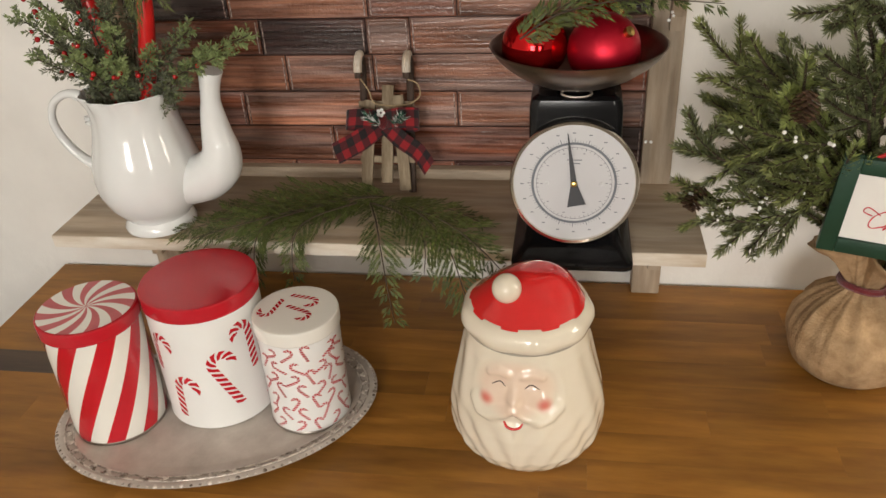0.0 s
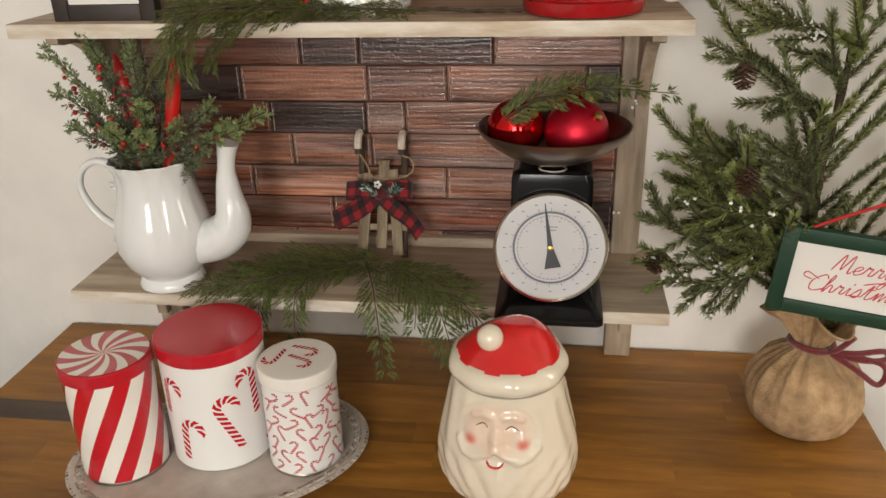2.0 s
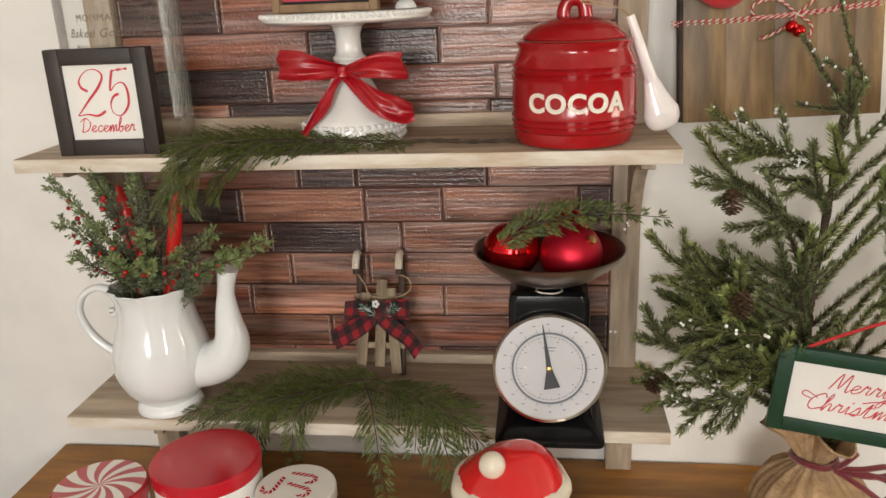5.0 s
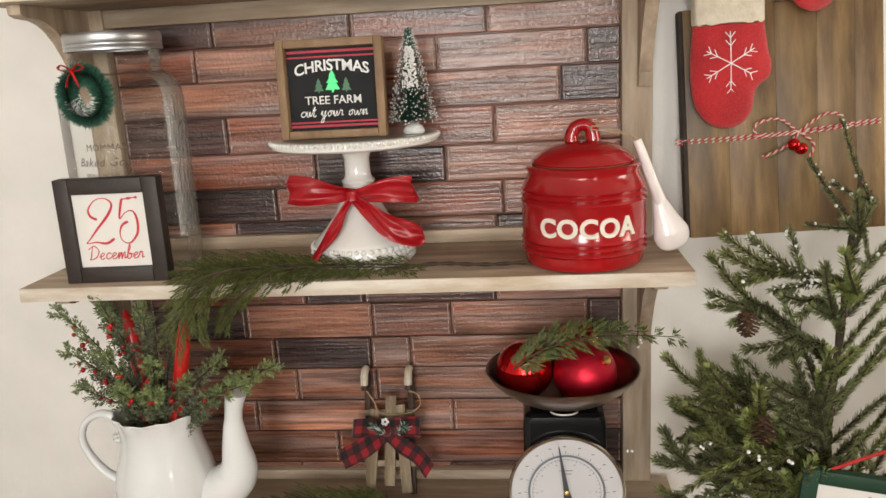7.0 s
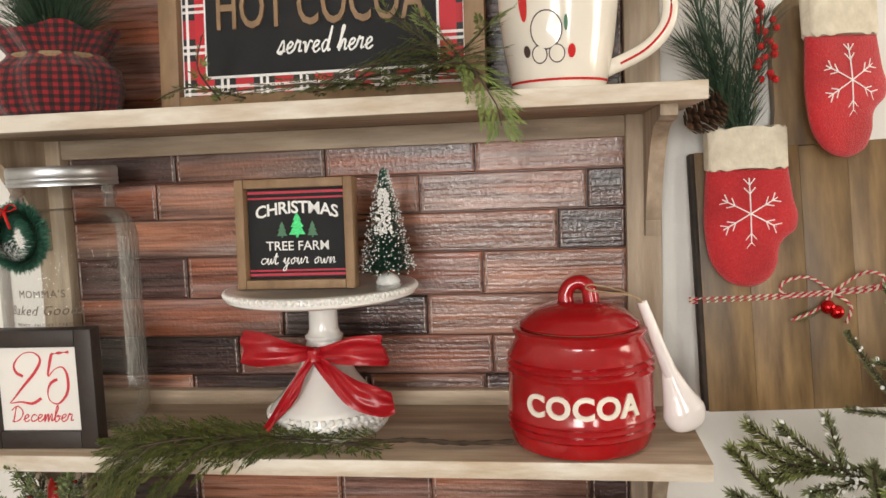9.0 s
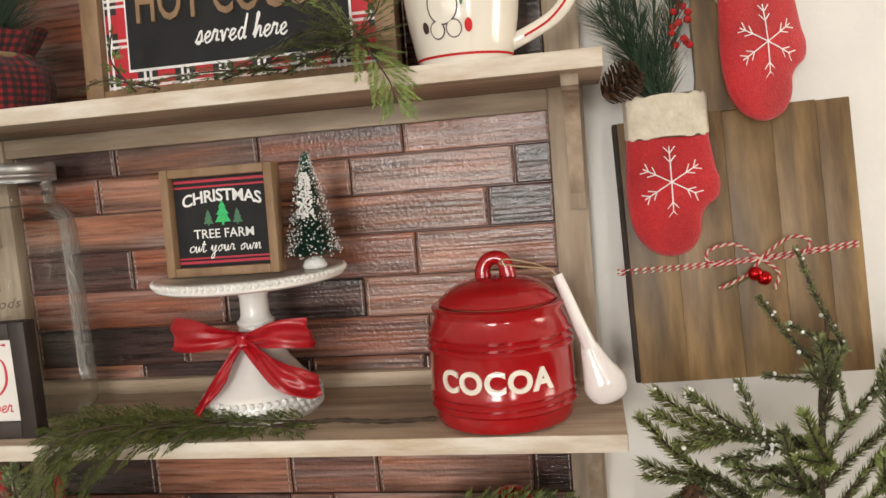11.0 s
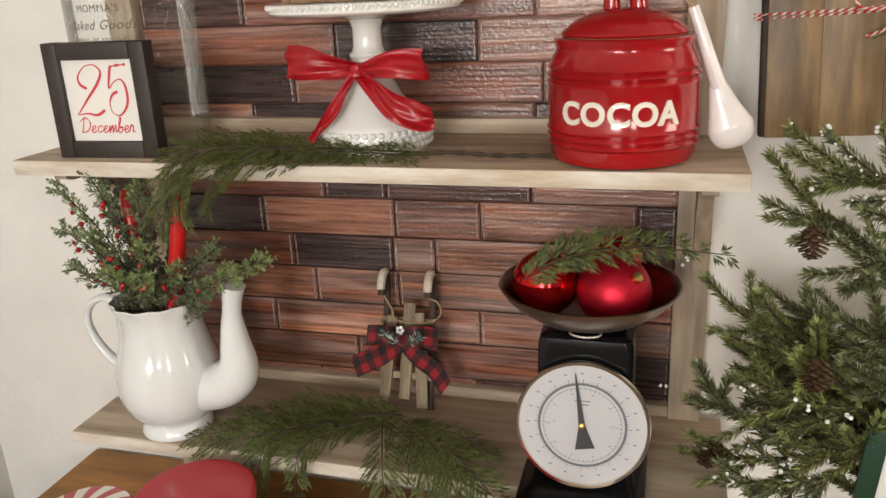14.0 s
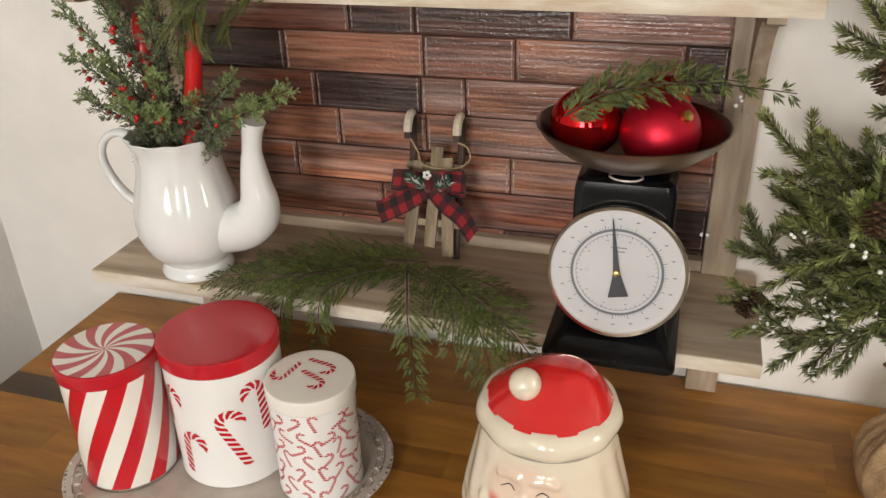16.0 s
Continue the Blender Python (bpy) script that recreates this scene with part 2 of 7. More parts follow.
    if bump:
        t2 = N.new("ShaderNodeTexNoise")
        t2.inputs["Scale"].default_value, t2.inputs["Detail"].default_value = bump_scale or scale * 3, 5
        L.new(vec, t2.inputs["Vector"])
        bp = N.new("ShaderNodeBump")
        bp.inputs["Strength"].default_value, bp.inputs["Distance"].default_value = bump, (0.0009 if pebble else 0.002)
        L.new(t2.outputs[0], bp.inputs["Height"])
        if pebble:
            t4 = N.new("ShaderNodeTexNoise")
            t4.inputs["Scale"].default_value, t4.inputs["Detail"].default_value = 190, 2
            L.new(co.outputs["Object"], t4.inputs["Vector"])
            ad = N.new("ShaderNodeMath")
            ad.operation, ad.inputs[1].default_value = "MULTIPLY_ADD", pebble
            L.new(t4.outputs[0], ad.inputs[0])
            soft_t2 = N.new("ShaderNodeMath")
            soft_t2.operation, soft_t2.inputs[1].default_value = "MULTIPLY", 0.5
            L.new(t2.outputs[0], soft_t2.inputs[0])
            L.new(soft_t2.outputs[0], ad.inputs[2])
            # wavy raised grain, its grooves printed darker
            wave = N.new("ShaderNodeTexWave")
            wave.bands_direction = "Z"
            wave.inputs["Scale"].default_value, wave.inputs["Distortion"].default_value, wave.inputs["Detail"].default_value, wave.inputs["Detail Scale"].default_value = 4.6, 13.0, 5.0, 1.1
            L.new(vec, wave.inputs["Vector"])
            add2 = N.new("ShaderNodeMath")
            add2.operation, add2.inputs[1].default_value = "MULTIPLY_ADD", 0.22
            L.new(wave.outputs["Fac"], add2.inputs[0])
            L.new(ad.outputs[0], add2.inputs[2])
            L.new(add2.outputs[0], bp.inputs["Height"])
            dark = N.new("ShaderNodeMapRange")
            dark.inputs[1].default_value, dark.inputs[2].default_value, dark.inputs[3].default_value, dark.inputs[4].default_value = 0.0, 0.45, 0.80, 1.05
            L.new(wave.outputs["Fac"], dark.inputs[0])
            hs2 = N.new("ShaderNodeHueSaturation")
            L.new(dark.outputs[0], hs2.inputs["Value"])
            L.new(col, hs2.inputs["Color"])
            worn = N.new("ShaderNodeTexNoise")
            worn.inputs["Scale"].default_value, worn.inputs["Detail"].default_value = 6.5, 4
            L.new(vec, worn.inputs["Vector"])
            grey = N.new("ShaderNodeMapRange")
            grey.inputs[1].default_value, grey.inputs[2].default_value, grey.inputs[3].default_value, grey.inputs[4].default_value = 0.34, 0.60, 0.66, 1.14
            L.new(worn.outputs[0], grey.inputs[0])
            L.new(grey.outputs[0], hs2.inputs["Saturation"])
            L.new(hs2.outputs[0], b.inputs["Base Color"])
        L.new(bp.outputs[0], b.inputs["Normal"])
        L.new(bp.outputs[0], b.inputs["Coat Normal"])
    return mat


def checked(name, light, dark, mid, size, rough=0.9, duty=0.5):
    """Woven two-way check on UV, in metres: squares of size, the threads crossing to a half tone."""
    mat = bpy.data.materials.new(name)
    mat.use_nodes = True
    nt = mat.node_tree
    N, L = nt.nodes, nt.links
    b = N["Principled BSDF"]
    b.inputs["Roughness"].default_value, b.inputs["Sheen Weight"].default_value = rough, 0.3
    sep = N.new("ShaderNodeSeparateXYZ")
    L.new(N.new("ShaderNodeTexCoord").outputs["UV"], sep.inputs[0])
    steps = []
    for k in range(2):
        q = N.new("ShaderNodeMath")
        q.operation, q.inputs[1].default_value = "PINGPONG", size
        L.new(sep.outputs[k], q.inputs[0])
        g = N.new("ShaderNodeMath")
        g.operation, g.inputs[1].default_value = "GREATER_THAN", size * duty
        L.new(q.outputs[0], g.inputs[0])
        steps.append(g)
    add = N.new("ShaderNodeMath")
    L.new(steps[0].outputs[0], add.inputs[0])
    L.new(steps[1].outputs[0], add.inputs[1])
    half = N.new("ShaderNodeMath")
    half.operation, half.inputs[1].default_value = "MULTIPLY", 0.5
    L.new(add.outputs[0], half.inputs[0])
    ramp = N.new("ShaderNodeValToRGB")
    ramp.color_ramp.interpolation = "CONSTANT"
    ramp.color_ramp.elements[0].color, ramp.color_ramp.elements[1].color = (*light, 1), (*dark, 1)
    ramp.color_ramp.elements[1].position = 0.75
    ramp.color_ramp.elements.new(0.25).color = (*mid, 1)
    L.new(half.outputs[0], ramp.inputs[0])
    L.new(ramp.outputs[0], b.inputs["Base Color"])
    noise_t = N.new("ShaderNodeTexNoise")
    noise_t.inputs["Scale"].default_value = 900
    bp = N.new("ShaderNodeBump")
    bp.inputs["Strength"].default_value, bp.inputs["Distance"].default_value = 0.4, 0.001
    L.new(noise_t.outputs[0], bp.inputs["Height"])
    L.new(bp.outputs[0], b.inputs["Normal"])
    return mat


WALL = material("wall_paint", (0.73, 0.71, 0.67), (0.79, 0.77, 0.73), 0.75, scale=3, bump=0.5, bump_scale=70, blotch=0.035, blotch_scale=9)
FLOOR = material("floor_wood", (0.10, 0.055, 0.03), (0.17, 0.10, 0.055), 0.45, scale=8, stretch=(1, 8, 1))
# unseen ceiling, greyed so that it bounces less light
CEIL = material("ceiling_paint", (0.64, 0.63, 0.60), (0.68, 0.67, 0.64), 0.9, scale=4, bump=0.2, bump_scale=80)
BUTCHER = material("butcher_block", (0.225, 0.090, 0.012), (0.365, 0.165, 0.027), 0.44, scale=9, stretch=(1, 6, 6), bump=0.07, bump_scale=30, vary=0.15, blotch=0.26, blotch_scale=4, rough2=0.56, spread=(0.3, 0.72), detail=9)
BUTCHER_DARK = material("butcher_block_dark", (0.05, 0.027, 0.014), (0.10, 0.055, 0.026), 0.36, scale=7, stretch=(1, 7, 7), bump=0.12, bump_scale=30, vary=0.2)
WASHED = material("whitewashed_wood", (0.33, 0.245, 0.165), (0.48, 0.390, 0.295), 0.62, scale=5, stretch=(1, 9, 9), bump=0.25, bump_scale=40, vary=0.08, blotch=0.22, blotch_scale=6, spread=(0.36, 0.64), detail=9)
WASHED_UP = material("whitewashed_upright", (0.31, 0.230, 0.155), (0.46, 0.372, 0.280), 0.62, scale=5, stretch=(9, 9, 1), bump=0.25, bump_scale=40, vary=0.08, blotch=0.22, blotch_scale=6, spread=(0.36, 0.64), detail=9)
PALE_EDGE = material("rubbed_white_edge", (0.46, 0.355, 0.24), (0.70, 0.645, 0.56), 0.6, scale=6, stretch=(1, 5, 5), bump=0.25, bump_scale=50, spread=(0.35, 0.6), detail=9)
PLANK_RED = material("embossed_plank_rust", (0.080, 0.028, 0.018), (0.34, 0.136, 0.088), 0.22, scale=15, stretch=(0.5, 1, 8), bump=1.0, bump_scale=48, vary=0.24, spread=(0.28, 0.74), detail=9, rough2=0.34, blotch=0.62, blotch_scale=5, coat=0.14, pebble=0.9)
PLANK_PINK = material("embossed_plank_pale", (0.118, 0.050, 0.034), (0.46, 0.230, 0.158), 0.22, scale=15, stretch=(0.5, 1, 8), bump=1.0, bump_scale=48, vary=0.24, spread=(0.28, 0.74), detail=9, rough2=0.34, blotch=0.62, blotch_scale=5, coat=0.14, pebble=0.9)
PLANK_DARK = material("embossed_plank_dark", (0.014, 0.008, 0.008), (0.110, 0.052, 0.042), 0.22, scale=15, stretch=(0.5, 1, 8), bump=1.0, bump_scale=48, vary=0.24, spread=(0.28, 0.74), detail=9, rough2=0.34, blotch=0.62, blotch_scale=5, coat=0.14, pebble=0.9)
JOINT = material("panel_joint", (0.040, 0.020, 0.016), (0.09, 0.046, 0.037), 0.4, scale=20)
CERAMIC = material("white_glazed_ceramic", (0.71, 0.725, 0.72), (0.75, 0.765, 0.76), 0.10, scale=4, coat=0.5)
CREAM = material("cream_glazed_ceramic", (0.74, 0.69, 0.60), (0.80, 0.75, 0.66), 0.14, scale=6, coat=0.5)
JARCREAM = material("ivory_glazed_ceramic", (0.69, 0.62, 0.50), (0.75, 0.68, 0.56), 0.14, scale=6, coat=0.5)


def painted_glaze(name, ground, spots):
    """Glaze with airbrushed spots: (centre, stretch, inner, outer radius, colour), each fading out at its edge."""
    mat = material(name, ground, tuple(min(1, 1.07 * k) for k in ground), 0.14, scale=6, coat=0.5)
    N, L = mat.node_tree.nodes, mat.node_tree.links
    b = N["Principled BSDF"]
    col = b.inputs["Base Color"].links[0].from_socket
    co = N.new("ShaderNodeTexCoord")
    for centre, stretch, inner, outer, colour in spots:
        mp = N.new("ShaderNodeMapping")
        mp.inputs["Location"].default_value = [-c * k for c, k in zip(centre, stretch)]
        mp.inputs["Scale"].default_value = stretch
        L.new(co.outputs["Object"], mp.inputs[0])
        far = N.new("ShaderNodeVectorMath")
        far.operation = "LENGTH"
        L.new(mp.outputs[0], far.inputs[0])
        fade = N.new("ShaderNodeMapRange")
        fade.interpolation_type = "SMOOTHSTEP"
        fade.inputs[1].default_value, fade.inputs[2].default_value, fade.inputs[3].default_value, fade.inputs[4].default_value = inner, outer, 1.0, 0.0
        L.new(far.outputs["Value"], fade.inputs[0])
        mx = N.new("ShaderNodeMix")
        mx.data_type = "RGBA"
        mx.inputs[7].default_value = (*colour, 1)
        L.new(fade.outputs[0], mx.inputs[0])
        L.new(col, mx.inputs[6])
        col = mx.outputs[2]
    L.new(col, b.inputs["Base Color"])
    return mat


JARPAINT = painted_glaze("ivory_glaze_painted_face", (0.69, 0.62, 0.50), [
    ((0.0, -0.083, 0.1335), (0.9, 0.6, 1.25), 0.030, 0.048, (0.72, 0.56, 0.44)),
    ((-0.034, -0.082, 0.1155), (1, 0.4, 1), 0.002, 0.0125, (0.66, 0.20, 0.16)),
    ((0.034, -0.082, 0.1155), (1, 0.4, 1), 0.002, 0.0125, (0.66, 0.20, 0.16))])
HATRED = material("orange_red_glaze", (0.58, 0.012, 0.014), (0.66, 0.020, 0.020), 0.16, scale=9, coat=0.6)
LIPRED = material("painted_red", (0.50, 0.02, 0.02), None, 0.2)
INK = material("brown_ink", (0.06, 0.035, 0.03), None, 0.4)
GREYLINE = material("unglazed_grey_line", (0.30, 0.27, 0.22), None, 0.6)
COCOARED = material("deep_red_glaze", (0.29, 0.004, 0.007), (0.36, 0.007, 0.010), 0.15, scale=6, coat=0.25)
TINRED = material("red_tin_enamel", (0.50, 0.008, 0.018), (0.56, 0.012, 0.025), 0.10, scale=5, coat=0.5)
TINWHITE = material("white_tin_enamel", (0.76, 0.76, 0.74), (0.80, 0.80, 0.78), 0.24, scale=5)
TINCREAM = material("cream_tin_enamel", (0.76, 0.74, 0.68), (0.80, 0.78, 0.72), 0.25, scale=5)
TINPINK = material("dusty_red_print", (0.46, 0.075, 0.085), (0.52, 0.10, 0.11), 0.28, scale=40)
LIDRED = material("red_lid_enamel", (0.44, 0.010, 0.020), (0.50, 0.014, 0.026), 0.16, scale=5)
STEEL = material("brushed_steel", (0.34, 0.30, 0.265), (0.42, 0.375, 0.335), 0.28, 1.0, scale=60, stretch=(1, 1, 12), rough2=0.38)
DARKSTEEL = material("dark_steel_inside", (0.16, 0.13, 0.12), (0.22, 0.18, 0.16), 0.30, 1.0, scale=20)
PEWTER = material("whitewashed_pewter", (0.42, 0.365, 0.32), (0.60, 0.545, 0.49), 0.45, 0.2, scale=14, bump=0.15, bump_scale=70, rough2=0.55)
PEWTER_WORN = material("worn_pewter_rim", (0.14, 0.105, 0.08), (0.66, 0.60, 0.54), 0.38, 0.3, scale=70, bump=0.3, bump_scale=90, spread=(0.38, 0.56))
BLACK = material("black_enamel", (0.004, 0.004, 0.0045), (0.008, 0.008, 0.009), 0.20, scale=8, coat=0.1)
BLACK.node_tree.nodes["Principled BSDF"].inputs["Specular IOR Level"].default_value = 0.22
DIAL = material("dial_card", (0.52, 0.52, 0.53), (0.57, 0.57, 0.58), 0.3, scale=5)
CHROME = material("warm_chrome", (0.74, 0.68, 0.60), None, 0.12, 1.0)
GREYINK = material("grey_print", (0.12, 0.13, 0.15), None, 0.5)
NEEDLEINK = material("dark_needle_paint", (0.035, 0.037, 0.042), None, 0.4)
BRASS = material("brass", (0.55, 0.38, 0.13), None, 0.3, 1.0)
BAUBLE = material("shiny_red_bauble", (0.55, 0.008, 0.010), (0.60, 0.012, 0.015), 0.06, 0.85, scale=5)
BAUBLE_MAT = material("satin_red_bauble", (0.46, 0.006, 0.022), (0.52, 0.010, 0.030), 0.38, 0.7, scale=5, rough2=0.44)
CEDAR = material("cedar_green", (0.030, 0.046, 0.008), (0.100, 0.122, 0.022), 0.6, scale=60, vary=0.35, island=True)
# mid green; on the hanging fronds its lighter tone paints in light
CEDAR_MID_LIT = material("cedar_olive_lit", (0.040, 0.054, 0.010), (0.110, 0.124, 0.026), 0.6, scale=60, vary=0.35, island=True)
CEDAR_PALE = material("cedar_pale", (0.10, 0.15, 0.03), (0.17, 0.22, 0.055), 0.6, scale=60, vary=0.3, island=True)
JUNIPER = material("juniper_green", (0.050, 0.062, 0.032), (0.165, 0.175, 0.105), 0.65, scale=60, vary=0.4, island=True)
JUNIPER_TIP = material("juniper_tip", (0.14, 0.19, 0.065), (0.22, 0.27, 0.11), 0.65, scale=60, vary=0.3, island=True)
FIR = material("fir_needle", (0.094, 0.114, 0.034), (0.300, 0.328, 0.112), 0.55, scale=50, vary=0.4, island=True)
FIR_PALE = material("fir_needle_pale", (0.17, 0.21, 0.055), (0.27, 0.31, 0.10), 0.55, scale=50, vary=0.3, island=True)
FIR_COOL = material("fir_needle_cool", (0.086, 0.104, 0.044), (0.270, 0.294, 0.134), 0.55, scale=50, vary=0.4, island=True)
FIR_DARK = material("dark_pine_needle", (0.018, 0.042, 0.024), (0.048, 0.085, 0.048), 0.5, scale=50, vary=0.35, island=True)
BARK = material("brown_twig", (0.030, 0.020, 0.012), (0.07, 0.046, 0.028), 0.85, scale=80, bump=0.4)
CONE = material("pine_cone", (0.055, 0.026, 0.014), (0.16, 0.085, 0.045), 0.7, scale=70, vary=0.25, island=True)
SNOW = material("flocked_snow", (0.78, 0.78, 0.76), (0.85, 0.85, 0.83), 0.9, scale=200, bump=0.4)
BERRY = material("red_berry", (0.34, 0.008, 0.010), (0.48, 0.018, 0.018), 0.25, scale=40, coat=0.3)
CANDLE = material("red_taper", (0.52, 0.010, 0.010), (0.60, 0.018, 0.016), 0.28, scale=20)
BURLAP = material("burlap", (0.30, 0.185, 0.092), (0.47, 0.315, 0.175), 0.95, scale=45, bump=0.9, bump_scale=300, blotch=0.18, blotch_scale=20)
YARN = material("burgundy_yarn", (0.11, 0.008, 0.012), (0.19, 0.016, 0.022), 0.9, scale=300, bump=0.8, bump_scale=500, sheen=0.4)
SIGNGREEN = material("dark_green_paint", (0.006, 0.036, 0.018), (0.010, 0.050, 0.026), 0.5, scale=20, bump=0.08)
SIGNWHITE = material("sign_white", (0.76, 0.74, 0.70), (0.79, 0.77, 0.73), 0.6, scale=6)
SIGNRED = material("sign_red_ink", (0.55, 0.035, 0.05), None, 0.55)
REDCORD = material("red_cord", (0.45, 0.02, 0.02), None, 0.8)
FRAMEBROWN = material("dark_brown_frame", (0.020, 0.013, 0.011), (0.034, 0.023, 0.019), 0.55, scale=30, bump=0.1)
FRAMETAN = material("tan_wood_frame", (0.20, 0.118, 0.058), (0.29, 0.18, 0.095), 0.6, scale=14, stretch=(3, 3, 1), bump=0.15)
CHALK = material("chalkboard_black", (0.007, 0.007, 0.008), (0.012, 0.012, 0.013), 0.8, scale=20)
WHITEINK = material("white_ink", (0.80, 0.80, 0.78), None, 0.6)
REDBAND = material("crimson_band", (0.42, 0.012, 0.035), None, 0.55)
TREEGREEN = material("flat_green_ink", (0.04, 0.15, 0.07), None, 0.5)
GLITTER = material("green_glitter", (0.01, 0.22, 0.05), (0.05, 0.60, 0.20), 0.3, 0.4, scale=900)
MILKGLASS = material("milk_glass", (0.76, 0.75, 0.72), (0.80, 0.79, 0.76), 0.14, scale=4, coat=0.4, sub=0.1)
SATIN = material("red_satin_ribbon", (0.30, 0.003, 0.008), (0.40, 0.006, 0.013), 0.33, scale=14, bump=0.35, bump_scale=60)
BRUSH = material("bottle_brush_green", (0.013, 0.080, 0.052), (0.052, 0.165, 0.108), 0.6, scale=90, vary=0.3, island=True)
ZINC = material("zinc_lid", (0.50, 0.52, 0.54), (0.62, 0.64, 0.66), 0.34, 1.0, scale=30, rough2=0.45)
SPOON = material("spoon_glaze", (0.76, 0.70, 0.68), (0.80, 0.75, 0.73), 0.16, scale=5, coat=0.4)
TWINE = material("jute_twine", (0.30, 0.215, 0.12), (0.42, 0.31, 0.18), 0.95, scale=300)
BOARD = material("board_walnut", (0.105, 0.058, 0.021), (0.262, 0.163, 0.066), 0.48, blotch=0.3, blotch_scale=5, scale=6, stretch=(7, 7, 1), bump=0.15, bump_scale=30, vary=0.17, spread=(0.36, 0.66), detail=9)
BARKEDGE = material("dark_board_edge", (0.015, 0.010, 0.007), (0.04, 0.025, 0.016), 0.8, scale=30, bump=0.4)
MITTEN = material("red_canvas", (0.44, 0.008, 0.014), (0.54, 0.040, 0.042), 0.88, scale=420, bump=1.0, bump_scale=620, spread=(0.40, 0.80), blotch=0.22, blotch_scale=18, sheen=0.25)
CUFF = material("cream_cuff", (0.55, 0.49, 0.38), (0.68, 0.62, 0.50), 0.95, scale=60, bump=0.7, bump_scale=250)
SLEDWOOD = material("rustic_sled_slat", (0.15, 0.105, 0.060), (0.33, 0.26, 0.175), 0.8, scale=14, stretch=(6, 6, 1), bump=0.4)
SLEDDARK = material("dark_runner", (0.028, 0.016, 0.010), (0.07, 0.04, 0.026), 0.7, scale=20)
BUFFALO = checked("buffalo_check", (0.27, 0.007, 0.012), (0.008, 0.006, 0.007), (0.075, 0.005, 0.008), 0.0115)


def tartan(name, size, stops):
    """Woven plaid on UV in metres: the same run of coloured threads both ways, half of each showing."""
    mat = bpy.data.materials.new(name)
    mat.use_nodes = True
    N, L = mat.node_tree.nodes, mat.node_tree.links
    N["Principled BSDF"].inputs["Roughness"].default_value = 0.6
    sep = N.new("ShaderNodeSeparateXYZ")
    L.new(N.new("ShaderNodeTexCoord").outputs["UV"], sep.inputs[0])
    mx = N.new("ShaderNodeMix")
    mx.data_type, mx.blend_type, mx.inputs[0].default_value = "RGBA", "LIGHTEN", 0.85
    for k in range(2):
        scaled, part_of, ramp = N.new("ShaderNodeMath"), N.new("ShaderNodeMath"), N.new("ShaderNodeValToRGB")
        scaled.operation, scaled.inputs[1].default_value, part_of.operation = "DIVIDE", size, "FRACT"
        L.new(sep.outputs[k], scaled.inputs[0])
        L.new(scaled.outputs[0], part_of.inputs[0])
        L.new(part_of.outputs[0], ramp.inputs[0])
        ramp.color_ramp.interpolation = "CONSTANT"
        ramp.color_ramp.elements[0].color = (*stops[0][1], 1)
        ramp.color_ramp.elements[1].position, ramp.color_ramp.elements[1].color = stops[1][0], (*stops[1][1], 1)
        for at, colour in stops[2:]:
            ramp.color_ramp.elements.new(at).color = (*colour, 1)
        L.new(ramp.outputs[0], mx.inputs[6 + k])
    L.new(mx.outputs[2], N["Principled BSDF"].inputs["Base Color"])
    return mat


INKRED, INKBLACK, INKWHITE = (0.50, 0.010, 0.022), (0.012, 0.010, 0.012), (0.84, 0.82, 0.80)
TARTAN = tartan("red_plaid_card", 0.050, [(0.0, INKRED), (0.30, INKBLACK), (0.46, INKWHITE), (0.53, INKBLACK), (0.61, INKWHITE), (0.68, INKBLACK), (0.84, INKRED)])
GLASS = bpy.data.materials.new("clear_glass")
GLASS.use_nodes = True
gn, gl = GLASS.node_tree.nodes, GLASS.node_tree.links
gn.remove(gn["Principled BSDF"])
clear, shine, mixer, fres = gn.new("ShaderNodeBsdfTransparent"), gn.new("ShaderNodeBsdfGlossy"), gn.new("ShaderNodeMixShader"), gn.new("ShaderNodeFresnel")
clear.inputs[0].default_value, shine.inputs["Roughness"].default_value, fres.inputs[0].default_value = (0.96, 0.97, 0.965, 1), 0.05, 1.30
half = gn.new("ShaderNodeMath")
half.operation, half.inputs[1].default_value = "MULTIPLY", 0.75
gl.new(fres.outputs[0], half.inputs[0])
wavy, waves = gn.new("ShaderNodeBump"), gn.new("ShaderNodeTexNoise")
wavy.inputs["Strength"].default_value, wavy.inputs["Distance"].default_value, waves.inputs["Scale"].default_value = 0.5, 0.004, 22.0
gl.new(waves.outputs[0], wavy.inputs["Height"])
gl.new(wavy.outputs[0], shine.inputs["Normal"])
gl.new(half.outputs[0], mixer.inputs[0])
gl.new(clear.outputs[0], mixer.inputs[1])
gl.new(shine.outputs[0], mixer.inputs[2])
gl.new(mixer.outputs[0], gn["Material Output"].inputs[0])
PRINTBROWN = material("brown_print", (0.10, 0.07, 0.05), None, 0.6)
SEAM = material("panel_seam_ridge", (0.12, 0.062, 0.050), (0.22, 0.125, 0.10), 0.30, scale=40)
# raised end rib; the whitish speckle is glints painted into its colour
RIB = material("panel_rib_glint", (0.13, 0.075, 0.062), (0.62, 0.50, 0.45), 0.18, scale=210, bump=0.8, coat=0.5)
TABLE_Z, PANEL_Y, WALL_Y = 0.92, 1.338, 1.352
S1, S2, S3 = 1.114, 1.515, 1.906  # shelf tops

# ---- the room ----
def slab(name, lo, hi, mat, label="", m=None):
    return solid(name, Geo().box(lo, hi, 0, 0), mat, m or Matrix(), label, "", "", "structure", smooth=False)


